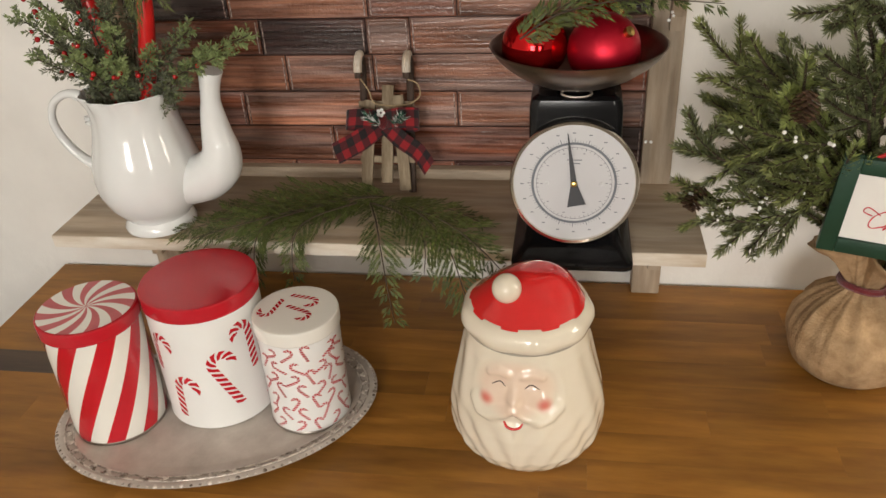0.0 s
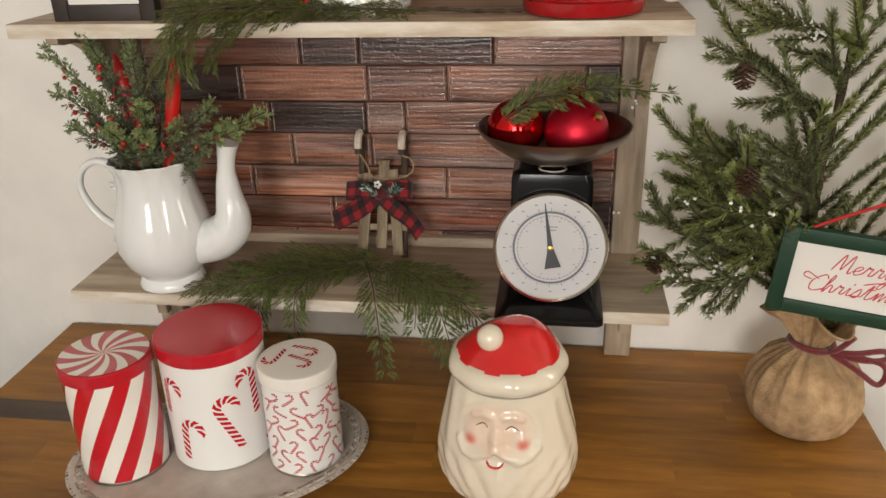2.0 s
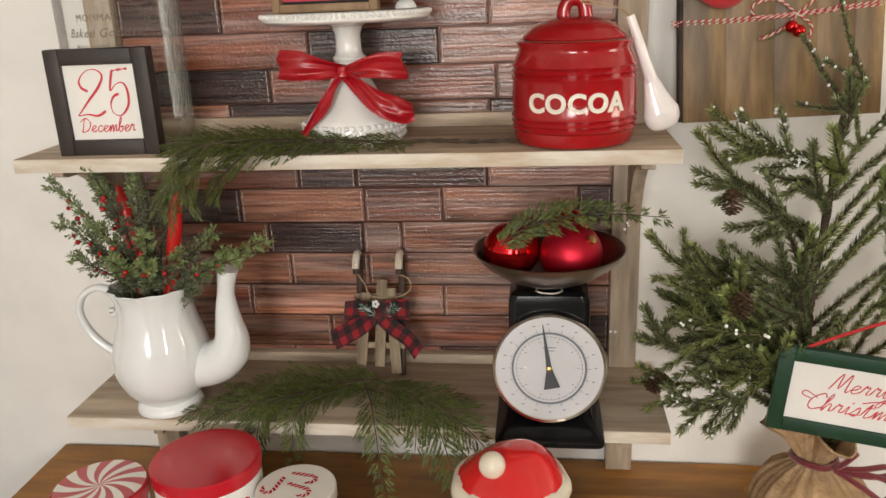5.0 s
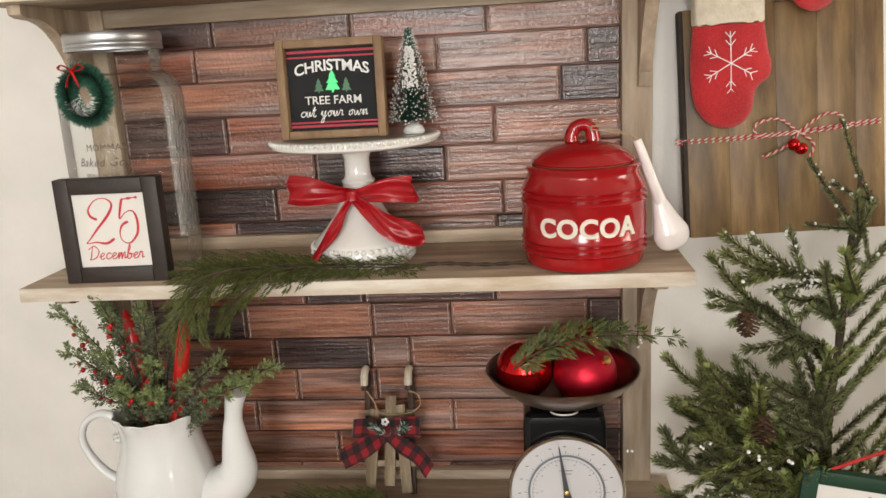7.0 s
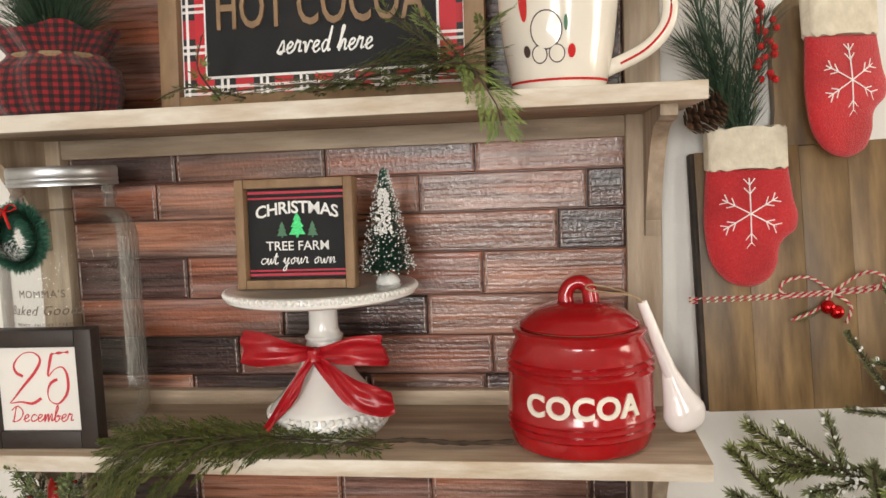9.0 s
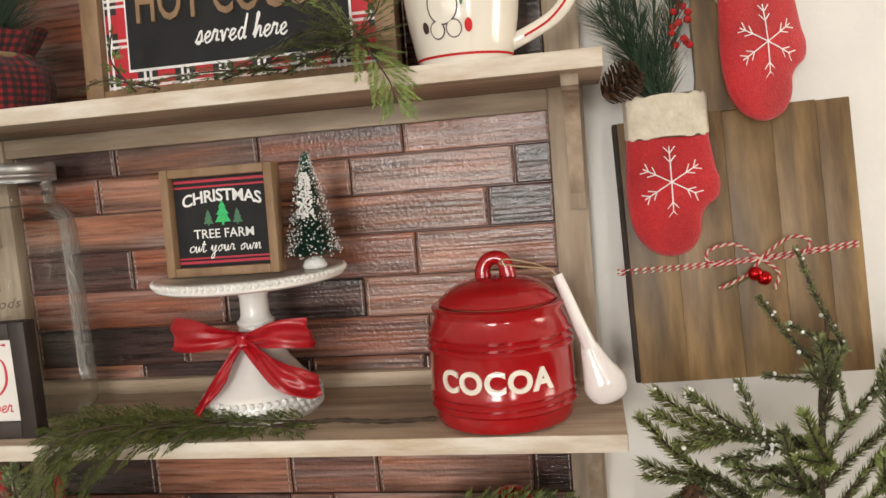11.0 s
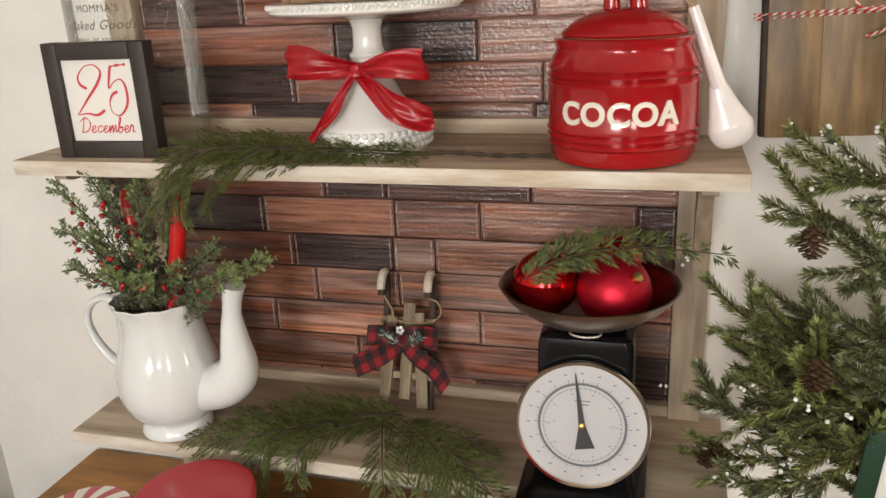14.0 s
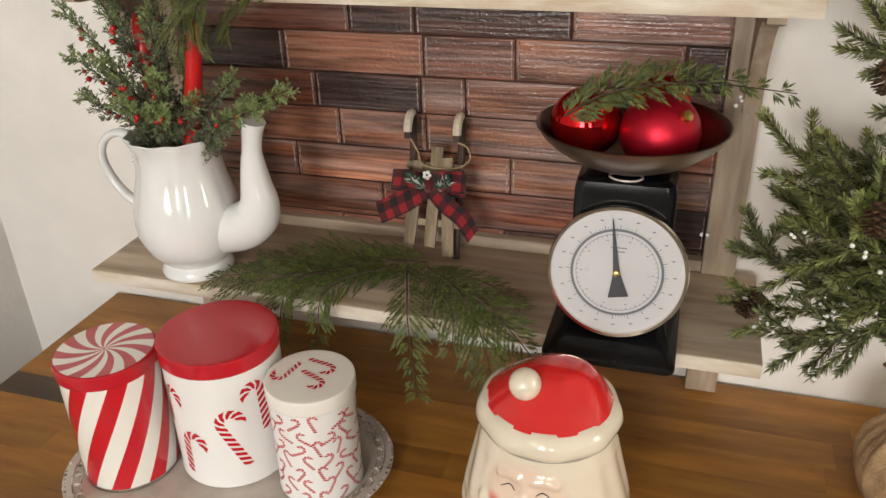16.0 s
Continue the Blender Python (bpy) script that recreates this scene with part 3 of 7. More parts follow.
# unseen south and east walls, coloured dim to cut their bounced light
DIM_WALL = material("dim_unseen_wall", (0.30, 0.29, 0.26), (0.34, 0.33, 0.30), 0.8, scale=3, bump=0.3, bump_scale=55)
slab("floor", (-1.0, -3.4, -0.1), (3.3, 1.5, 0.0), FLOOR)
slab("ceiling", (-1.0, -3.4, 2.75), (3.3, 1.5, 2.85), CEIL)
slab("wall_north", (-1.0, WALL_Y, 0), (3.3, 1.5, 2.75), WALL)
slab("wall_west", (-1.0, -3.4, 0), (-0.857, WALL_Y, 2.75), WALL)


def wall_with_windows(name, lo, hi, axis, openings):
    """A wall between two corners with openings (a0, a1, z0, z1) cut through it, in order along the axis."""
    g = Geo()
    cuts, edge = [], lo[axis]
    for a0, a1, z0, z1 in openings:
        cuts += [((edge, 0), (a0, hi[2])), ((a0, 0), (a1, z0)), ((a0, z1), (a1, hi[2]))]
        edge = a1
    cuts.append(((edge, 0), (hi[axis], hi[2])))
    for (p, q), (r, s) in cuts:
        l2, h2 = list(lo), list(hi)
        l2[axis], h2[axis], l2[2], h2[2] = p, r, q, s
        g.box(l2, h2, 0, 0)
    return solid(name, g, DIM_WALL, Matrix(), "", "", "", "structure", smooth=False)


wall_with_windows("wall_south", [-0.857, -3.2, 0], [3.1, -3.05, 2.75], 0, [(-0.63, 0.43, 1.44, 2.60), (1.57, 2.13, 1.42, 2.48)])
wall_with_windows("wall_east", [3.1, -3.2, 0], [3.25, WALL_Y, 2.75], 1, [(0.27, 1.17, 1.3, 2.4)])

WHITEWOOD = material("white_sash", (0.74, 0.73, 0.70), (0.80, 0.79, 0.76), 0.4, scale=10)
south_sash = thing("window_1", (0, 0, 0), "white painted sash window with six panes", "window", kind="structure")
for x in (-0.63, -0.28, 0.07, 0.39):
    part("sash_bar", Geo().box((x, -3.075, 1.44), (x + 0.04, -3.055, 2.60), 0, 0.003), WHITEWOOD, south_sash)
for z in (1.44, 2.00, 2.56):
    part("sash_bar", Geo().box((-0.629, -3.0745, z), (0.429, -3.0555, z + 0.04), 0, 0.003), WHITEWOOD, south_sash)
east_sash = thing("window_2", (0, 0, 0), "white painted sash window with four panes", "window", kind="structure")
for y in (0.27, 0.70, 1.13):
    part("sash_bar", Geo().box((3.09, y, 1.3), (3.11, y + 0.04, 2.4), 0, 0.003), WHITEWOOD, east_sash)
for z in (1.3, 1.83, 2.36):
    part("sash_bar", Geo().box((3.0905, 0.271, z), (3.1095, 1.169, z + 0.04), 0, 0.003), WHITEWOOD, east_sash)
narrow_sash = thing("window_3", (0, 0, 0), "narrow white painted sash window with two panes", "window", kind="structure")
for x in (1.57, 2.09):
    part("sash_bar", Geo().box((x, -3.075, 1.42), (x + 0.04, -3.055, 2.48), 0, 0.003), WHITEWOOD, narrow_sash)
for z in (1.42, 1.93, 2.44):
    part("sash_bar", Geo().box((1.571, -3.0745, z), (2.129, -3.0555, z + 0.04), 0, 0.003), WHITEWOOD, narrow_sash)

# ---- sideboard with a stave top ----
table = thing("sideboard", (0, 0, 0), "oiled butcher-block sideboard top against the white wall", "sideboard")
TX0, TX1, TY0, TY1 = -0.626, 0.764, 0.70, 1.344
rng = random.Random(4)
rows_y = np.linspace(TY0, TY1, 14)
for k in range(13):
    x = TX0
    first = rng.uniform(0.15, 0.5)
    while x < TX1 - 0.01:
        x2 = min(TX1, x + (first if x == TX0 else rng.uniform(0.32, 0.6)))
        if TX1 - x2 < 0.1:
            x2 = TX1
        dark = rng.random() < 0.03 or (k == 7 and x == TX0)
        if k == 7 and x == TX0:
            x2 = TX0 + 0.20
        part("plank", Geo().box((x + 0.00004, rows_y[k] + 0.00004, TABLE_Z - 0.04), (x2 - 0.00004, rows_y[k + 1] - 0.00004, TABLE_Z - rng.uniform(0, 0.0001)), 0, 0.0001), BUTCHER_DARK if dark else BUTCHER, table, smooth=False)
        x = x2
part("apron", Geo().box((TX0 + 0.03, TY0 + 0.03, 0.12), (TX1 - 0.03, TY1 - 0.01, TABLE_Z - 0.042), 0, 0.003), BUTCHER_DARK, table, "dark wooden cabinet body")
for lx in (TX0 + 0.06, TX1 - 0.06):
    for ly in (TY0 + 0.06, TY1 - 0.05):
        part("leg", Geo().box((lx - 0.025, ly - 0.025, 0), (lx + 0.025, ly + 0.025, 0.122), 0, 0.003), BUTCHER_DARK, table)

# ---- wall shelf unit ----
unit = thing("shelf_unit", (0, 0, TABLE_Z), "whitewashed wooden three-tier shelf unit with embossed plank back", "shelf unit")
UZ = -TABLE_Z
for z, x0, x1 in ((S1, -0.4525, 0.4525), (S2, -0.452, 0.448), (S3, -0.448, 0.445)):
    g = Geo().box((x0, 1.1215, z - 0.0195 + UZ), (x1, PANEL_Y - 0.006, z + UZ), 0, 0.0018)
    shelf_board = part("shelf", g, WASHED, unit)
    part("front_edge", Geo().box((x0 + 0.0005, 1.1195, z - 0.0193 + UZ), (x1 - 0.0005, 1.1225, z - 0.0004 + UZ), 0, 0.0008), PALE_EDGE, shelf_board, "white-rubbed front edge")
for sx in (-1, 1):
    xa, xb = (0.381, 0.424) if sx > 0 else (-0.424, -0.381)
    for z0, z1 in ((TABLE_Z, S1 - 0.0195), (S1, S2 - 0.0195), (S2, S3 - 0.0195), (S3, 2.3)):
        part("post", Geo().box((xa, 1.318, z0 + UZ), (xb, 1.35, z1 + UZ), 0, 0.0015), WASHED_UP, unit)
    for z in (S1, S2, S3):
        # corbel under each shelf: a board with a curved lower edge
        zt, deep, tall = z - 0.0197 + UZ, 0.165, 0.15 if z > S1 else 0.12
        out = [(1.318, zt), (1.318 - deep, zt), (1.318 - deep, zt - 0.012)]
        for k in range(9):
            a = k / 8
            out.append((1.318 - deep + 0.012 + (deep - 0.030) * a ** 0.75, zt - 0.016 - (tall - 0.035) * (1 - math.cos(a * math.pi / 2)) ** 1.1))
        out += [(1.318 - 0.016, zt - tall), (1.318, zt - tall)]
        xm = 0.411 * sx
        g = Geo()
        ra, rb = [(xm - 0.009, y, zz) for y, zz in out], [(xm + 0.009, y, zz) for y, zz in out]
        g.grid([ra, rb], 0, True).fan(ra).fan(rb, 0, True)
        part("corbel", g, WASHED_UP, unit, smooth=False)
for z0, z1 in ((S1, S1 + 0.017), (S2, S2 + 0.020), (S3 - 0.046, S3 - 0.0197), (S1 - 0.045, S1 - 0.0197)):
    part("rail", Geo().box((-0.3808, 1.322, z0 + UZ), (0.3808, 1.348, z1 + UZ), 0, 0.0015), WASHED, unit)

# joints of the embossed plank sheets: row tops and the x of the upright joints, with the tone of each plank
# pale tones upper right and lower centre-left also paint in the window sheen
UPPER = [(1.886, [-0.229, -0.017, 0.185], "dprp"), (1.834, [-0.26, 0.109, 0.327], "rppd"), (1.782, [-0.12, 0.289], "ppd"), (1.728, [-0.222, 0.190], "drp"),
         (1.669, [-0.088, 0.114], "rdp"), (1.613, [-0.154, 0.2], "drp"), (1.558, [-0.225, 0.03, 0.188], "pdpd"), (1.505, [], "d")]
LOWER = [(1.472, [-0.12, -0.025, 0.186], "rddp"), (1.418, [-0.223, -0.0145, 0.113, 0.327], "dprpd"), (1.361, [-0.18, -0.02, 0.044], "rdpp"), (1.308, [-0.147, -0.0145, 0.25], "pppr"),
         (1.252, [-0.222, 0.108], "rpp"), (1.197, [-0.087, 0.24], "prd"), (1.140, [-0.155, 0.1], "prd"), (1.100, [], "d")]
TOPPED = [(z + 0.437, xs, tones) for z, xs, tones in LOWER[:-1]] + [(1.886, [], "d")]
TOPPED = [(2.30, [0.05], "dr"), (2.245, [-0.2, 0.2], "rpd")] + [(r[0] - 0.06 + 0.0, r[1], r[2]) for r in TOPPED if r[0] - 0.06 > 1.93] + [(1.90, [], "d")]
UPPER = [(z - 0.004 - 0.028 * (z - 1.55), [x + 0.006 for x in xs], tones) for z, xs, tones in UPPER]
LOWER = [(z - 0.002, [x + 0.003 for x in xs], tones) for z, xs, tones in LOWER]
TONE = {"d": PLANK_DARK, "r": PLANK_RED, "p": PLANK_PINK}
for rows, low, high in ((UPPER, S2, S3), (LOWER, S1, S2), (TOPPED, S3, 2.3)):
    backing = part("back_panel", Geo().box((-0.383, PANEL_Y + 0.0045, low + UZ), (0.383, PANEL_Y + 0.0085, high - 0.02 + UZ), 0, 0), SEAM, unit, smooth=False)
    for i in range(len(rows) - 1):
        zt, zb = min(rows[i][0], high - 0.021), max(rows[i + 1][0], low + 0.001)
        if zt - zb < 0.006:
            continue
        xs = [-0.382] + rows[i][1] + [0.382]
        for j in range(len(xs) - 1):
            w = xs[j + 1] - xs[j]
            hw, hh = w / 2 - 0.0003, (zt - zb) / 2 - 0.0003
            g = Geo()
            rings = [[(-a, d, -b), (a, d, -b), (a, d, b), (-a, d, b)] for a, b, d in ((hw, hh, 0.0045), (hw - 0.0003, hh - 0.0003, 0.0024), (hw - 0.0007, hh - 0.0007, 0.0010), (hw - 0.0028, hh - 0.0022, 0.0))]
            g.grid(rings, 0, True, lambda k, _: 1 if k < 2 else 0).fan(rings[-1], 0)
            for end in (-1, 1):
                # a thin glossy rib near each plank end, its glints also in the colour
                ex = end * (hw - 0.0045)
                ring = [(ex - 0.0011, 0.0002), (ex - 0.0006, -0.0013), (ex + 0.0006, -0.0013), (ex + 0.0011, 0.0002)]
                g.grid([[(x, y, zz) for x, y in ring] for zz in (-hh + 0.003, hh - 0.003)], 2, True)
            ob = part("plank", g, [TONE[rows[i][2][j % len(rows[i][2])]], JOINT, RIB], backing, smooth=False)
            ob.location = ((xs[j] + xs[j + 1]) / 2, PANEL_Y, (zt + zb) / 2 + UZ)


# ---- on the sideboard: tray with three tins ----
tray_m = pose(-0.180, 0.990, TABLE_Z, 0, 0, 17)
tray = thing("oval_tray", tray_m, "oval whitewashed pewter tray with an embossed rim", "tray")
TA, TB = 0.211, 0.148


def oval(k, z, n=96, wave=0.0):
    return [((TA + k) * math.cos(a) * (1 + wave * math.sin(40 * a)), (TB + k) * math.sin(a) * (1 + wave * math.sin(40 * a)), z) for a in (2 * math.pi * j / n for j in range(n))]


g = Geo()
rows = [oval(-0.045, 0.0015), oval(-0.045, 0.001), oval(-0.03, 0.0), oval(-0.006, 0.012), oval(0.002, 0.0165), oval(-0.004, 0.0185), oval(-0.026, 0.010), oval(-0.034, 0.005), oval(-0.045, 0.004)]
g.grid(rows[1:], 0, True).fan(rows[-1]).fan(rows[1], 0, True)
part("dish", g, PEWTER, tray)
g = Geo()
for j in range(120):
    a = 2 * math.pi * j / 120
    g.ball(((TA - 0.001) * math.cos(a), (TB - 0.001) * math.sin(a), 0.0172), 0.0022 if j % 3 else 0.0032, 8, 0, (1, 1, 0.55 + 0.2 * math.sin(j * 1.9)))
part("beaded_rim", g, PEWTER_WORN, tray, "embossed beaded rim")
g = Geo()
for k in (-0.010, -0.020):
    g.tube([p for p in oval(k, 0.0168 if k > -0.015 else 0.0135)] + [oval(k, 0.0168 if k > -0.015 else 0.0135)[0]], 0.0011, 6, cap=False)
part("rim_ridge", g, PEWTER_WORN, tray)
g = Geo()
for j in range(44):
    a = 2 * math.pi * j / 44
    for q, off in enumerate((-0.5, 0.0, 0.5)):
        b = a + off * 0.045
        k = -0.0135 - 0.003 * (q % 2)
        g.ball(((TA + k) * math.cos(b), (TB + k) * math.sin(b), 0.0152), 0.0030 if q == 1 else 0.0021, 8, 0, (1.2, 1.2, 0.5))
part("beaded_rim", g, PEWTER_WORN, tray, "embossed leaf ornament on the rim")
TRAY_TOP = TABLE_Z + 0.0045


def cane(length, bend, wide, n_stripes, tilt=0.35):
    """Striped hooked cane in 2D: a list of quads (u, v) of its coloured bands. It stands upright, hook to the right."""
    straight = length
    total = straight + 1.18 * math.pi * bend
    def at(s, o):
        if s < straight:
            return (-o, s)
        a = (s - straight) / bend
        return (bend - (bend + o) * math.cos(a), straight + (bend + o) * math.sin(a))
    quads = []
    step = total / n_stripes
    for k in range(n_stripes):
        s0, s1 = k * step, k * step + step * 0.62
        d = wide * tilt
        quads.append([at(max(0, s0 - d), -wide / 2), at(min(total, s1 - d), -wide / 2), at(min(total, s1), 0), at(min(total, s1 + d), wide / 2), at(min(total, s0 + d), wide / 2), at(s0, 0)])
    return quads


def print_canes(canes, radius):
    """Canes (u, v, turn, length, bend, wide, stripes, flip) laid on a cylinder."""
    g = Geo()
    for u, v, turn, length, bend, wide, stripes, flip in canes:
        c, s = math.cos(turn), math.sin(turn)
        for q in cane(length, bend, wide, stripes):
            pts = [(u + c * (x * flip) - s * y, v + s * (x * flip) + c * y) for x, y in q]
            g.add([(x, -0.0004, y) for x, y in pts], [tuple(range(len(pts)))])
    return wrap(g, radius)


def tin_body(r, h, mat, parent, extra=""):
    g = Geo().lathe([(0, 0.0), (r - 0.003, 0.0), (r, 0.002), (r + 0.0008, 0.004), (r, 0.006), (r, h - 0.001), (r - 0.002, h), (0, h)], 64)
    return part("body", g, mat, parent, extra)


def tin_lid(r, h, deep, mat, parent, label=""):
    g = Geo().lathe([(r + 0.0012, h - deep), (r + 0.0022, h - deep + 0.0015), (r + 0.0022, h - 0.0035), (r + 0.0018, h - 0.0014), (r + 0.0008, h - 0.0002), (r - 0.0004, h), (r - 0.0035, h + 0.0002), (r - 0.012, h + 0.0003), (r * 0.5, h + 0.0004), (0, h + 0.0004)], 72)
    return part("lid", g, mat, parent, label, sharp=24)


# swirl tin: diagonal stripes round the body, peppermint swirl on the lid
R1, H1 = 0.0598, 0.178
tin = thing("swirl_tin", pose(-0.315, 0.968, TRAY_TOP, 0, 0, 8), "round tin with red and white diagonal stripes and peppermint lid", "tin", "candy tins on the tray")
n = 112
twist = 1.45
rows = [[(R1 * math.cos(2 * math.pi * j / n + twist * z / H1), R1 * math.sin(2 * math.pi * j / n + twist * z / H1), z) for j in range(n)] for z in np.linspace(0.003, H1 - 0.012, 14)]
g = Geo().grid(rows, 0, True, lambda i, j: 1 if (j % 14) < 7 else 0).fan(rows[0], 0, True)
part("body", g, [TINCREAM, TINRED], tin, "red and white diagonally striped body")
g = Geo().lathe([(R1 + 0.0006, 0.0), (R1 + 0.0012, 0.002), (R1 + 0.0004, 0.004)], 64)
part("base_ring", g, STEEL, tin, "thin steel base ring")
lid = tin_lid(R1, H1, 0.019, LIDRED, tin, "red lid")
rows = [[(r * math.cos(2 * math.pi * j / 110 - 0.34 * (r / R1) ** 0.8 * 2.0), r * math.sin(2 * math.pi * j / 110 - 0.34 * (r / R1) ** 0.8 * 2.0), H1 + 0.0009) for j in range(110)] for r in np.linspace(0.001, R1 - 0.0008, 12)]
g = Geo().grid(rows, 0, True, lambda i, j: 1 if (j % 10) < 5 else 0)
part("swirl_print", g, [TINCREAM, TINPINK], lid, "peppermint swirl print")

# large white tin with canes
R2, H2 = 0.0725, 0.192
tin = thing("cane_tin", pose(-0.187, 1.022, TRAY_TOP, 0, 0, 0), "tall white tin with candy cane print and red lid", "tin", "candy tins on the tray")
tin_body(R2, H2 - 0.004, TINWHITE, tin)
tin_lid(R2, H2, 0.021, LIDRED, tin, "glossy red lid")
big = [(0.056, 0.034, 0.40, 0.070, 0.0135, 0.0118, 13, 1), (-0.026, 0.020, -0.05, 0.050, 0.0130, 0.0116, 10, 1), (-0.050, 0.090, -0.04, 0.042, 0.0125, 0.0110, 10, 1), (0.086, 0.078, 0.02, 0.060, 0.0110, 0.0118, 11, -1),
       (0.10, 0.020, -0.3, 0.05, 0.013, 0.0092, 11, 1), (-0.115, 0.03, 0.3, 0.05, 0.013, 0.0092, 11, 1), (0.14, 0.08, 0.2, 0.05, 0.013, 0.0092, 11, -1), (-0.17, 0.07, 0.1, 0.05, 0.013, 0.0092, 11, 1), (0.19, 0.03, -0.1, 0.05, 0.013, 0.0092, 11, 1)]
for one in big:
    part("candy_cane", print_canes([one], R2), TINRED, tin, "red striped candy cane print", smooth=False)

# small tin with a dense cane print
R3, H3 = 0.0525, 0.160
tin = thing("dense_cane_tin", pose(-0.0575, 1.006, TRAY_TOP, 0, 0, 0), "small white tin covered in tiny candy canes with cream lid", "tin", "candy tins on the tray")
tin_body(R3, H3 - 0.004, TINWHITE, tin)
lid = tin_lid(R3, H3, 0.020, TINCREAM, tin, "cream lid")
part("base_ring", Geo().lathe([(R3 + 0.0006, 0.0), (R3 + 0.0014, 0.002), (R3 + 0.0004, 0.004)], 64), STEEL, tin)
rng = random.Random(9)
small = []
for i in range(13):
    for j in range(7):
        u = (i + 0.5 * (j % 2) + rng.uniform(-0.10, 0.10)) * 2 * math.pi * R3 / 13
        lean = (0.75 if (i + j) % 2 else -0.75) + rng.uniform(-0.45, 0.45)
        small.append((u + 0.008 * math.sin(lean), 0.003 + j * 0.0188 + rng.uniform(-0.002, 0.002), lean, rng.uniform(0.0150, 0.0185), 0.0046, 0.0038, 9, 1 if (i + j) % 2 else -1))
part("cane_print", print_canes(small, R3), TINRED, tin, "dense tiny red canes", smooth=False)
g = Geo()
for u, v, turn, flip in ((-0.022, 0.020, 2.95, 1), (-0.012, 0.006, -1.95, 1), (-0.014, 0.030, -1.75, 1)):
    c, s = math.cos(turn), math.sin(turn)
    for q in cane(0.031, 0.0080, 0.0066, 9):
        pts = [(u + c * (x * flip) - s * y, v + s * (x * flip) + c * y, H3 + 0.0009) for x, y in q]
        g.add(pts, [tuple(range(len(pts)))])
part("lid_print", g, TINRED, lid, "three red canes", smooth=False)

# ---- cookie jar: one ceramic piece with a bearded face and a cap ----
PROFILE = [(0.0, 0.072), (0.006, 0.080), (0.016, 0.0870), (0.030, 0.0925), (0.048, 0.0945), (0.066, 0.0945), (0.086, 0.0915), (0.106, 0.0870), (0.126, 0.0820), (0.150, 0.0765), (0.166, 0.0735), (0.178, 0.0715)]
PROFILE = [(z, 0.975 * r) for z, r in PROFILE]


def bump_at(d, reach):
    """A soft round swelling that ends at reach."""
    return 0.5 + 0.5 * math.cos(math.pi * min(1.0, d / reach))


def off_line(u, z, line):
    """Distance from (u, z) to a polyline, and how far along it the nearest point lies."""
    best, along = 9.0, 0.0
    for k in range(len(line) - 1):
        (x0, z0), (x1, z1) = line[k], line[k + 1]
        t = max(0.0, min(1.0, ((u - x0) * (x1 - x0) + (z - z0) * (z1 - z0)) / ((x1 - x0) ** 2 + (z1 - z0) ** 2)))
        d = math.hypot(u - x0 - t * (x1 - x0), z - z0 - t * (z1 - z0))
        if d < best:
            best, along = d, (k + t) / (len(line) - 1)
    return best, along


MOUSTACHE = [(0.003, 0.1085), (0.014, 0.1015), (0.028, 0.0970), (0.042, 0.0995), (0.053, 0.1095)]
BROW = [(0.010, 0.1500), (0.022, 0.1520), (0.036, 0.1480)]


def jar_r(a, z):
    """Radius of the jar: full low down, with the moulded face, moustache and beard in front."""
    prof = float(np.interp(z, [p[0] for p in PROFILE], [p[1] for p in PROFILE]))
    turn = (a + math.pi / 2 + math.pi) % (2 * math.pi) - math.pi
    u, front = 0.088 * turn, max(0.0, math.cos(turn))
    au = abs(u)
    face = math.hypot(u / 0.058, (z - 0.1295) / 0.040)
    hair = min(1.0, max(0.0, (face - 0.92) / 0.16))
    relief = 0.0022 * hair * min(1.0, (0.178 - z) / 0.02) * min(1.0, z / 0.03)
    relief += 0.0010 * hair * math.sin(16 * turn + 30 * z) * min(1.0, z / 0.02) * min(1.0, (0.178 - z) / 0.03)
    if z < 0.100 and front > 0:
        relief += 0.0011 * math.sin(150 * u * (1 + 1.2 * (0.1 - z) / 0.1) + 8 * (0.1 - z) / 0.1 * (1 if u > 0 else -1)) * front * min(1.0, z / 0.02) * min(1.0, (0.100 - z) / 0.02)
    if front > 0.3:
        d, t = off_line(au, z, MOUSTACHE)
        relief += 0.0088 * bump_at(d, 0.0125 - 0.004 * abs(t - 0.45)) * (1 - 0.45 * t)
        d, t = off_line(au, z, BROW)
        relief += 0.0034 * bump_at(d, 0.0085)
        relief += 0.0092 * bump_at(math.hypot(u / 1.0, (z - 0.1200) * 0.80), 0.0145) + 0.0032 * bump_at(math.hypot(u, (z - 0.134) * 0.45), 0.012)
        relief += 0.0032 * bump_at(math.hypot(au - 0.036, z - 0.1185), 0.018) - 0.0020 * bump_at(math.hypot(au - 0.021, (z - 0.1380) * 1.4), 0.012)
    return prof + relief


g = Geo()
n = 220
rows = []
for z in np.linspace(0, 0.177, 108):
    row = []
    for j in range(n):
        ang = 2 * math.pi * j / n
        rr = jar_r(ang, float(z))
        row.append((rr * math.cos(ang), 0.97 * rr * math.sin(ang), float(z)))
    rows.append(row)
g.grid(rows, 0, True).fan(rows[0], 0, True)


def on_jar(x, z, lift=0.0):
    """A point on the jar's front at a side offset x and a height z."""
    ang = -math.pi / 2 + x / 0.088
    rr = jar_r(ang, z) + lift
    return (rr * math.cos(ang), 0.97 * rr * math.sin(ang), z)


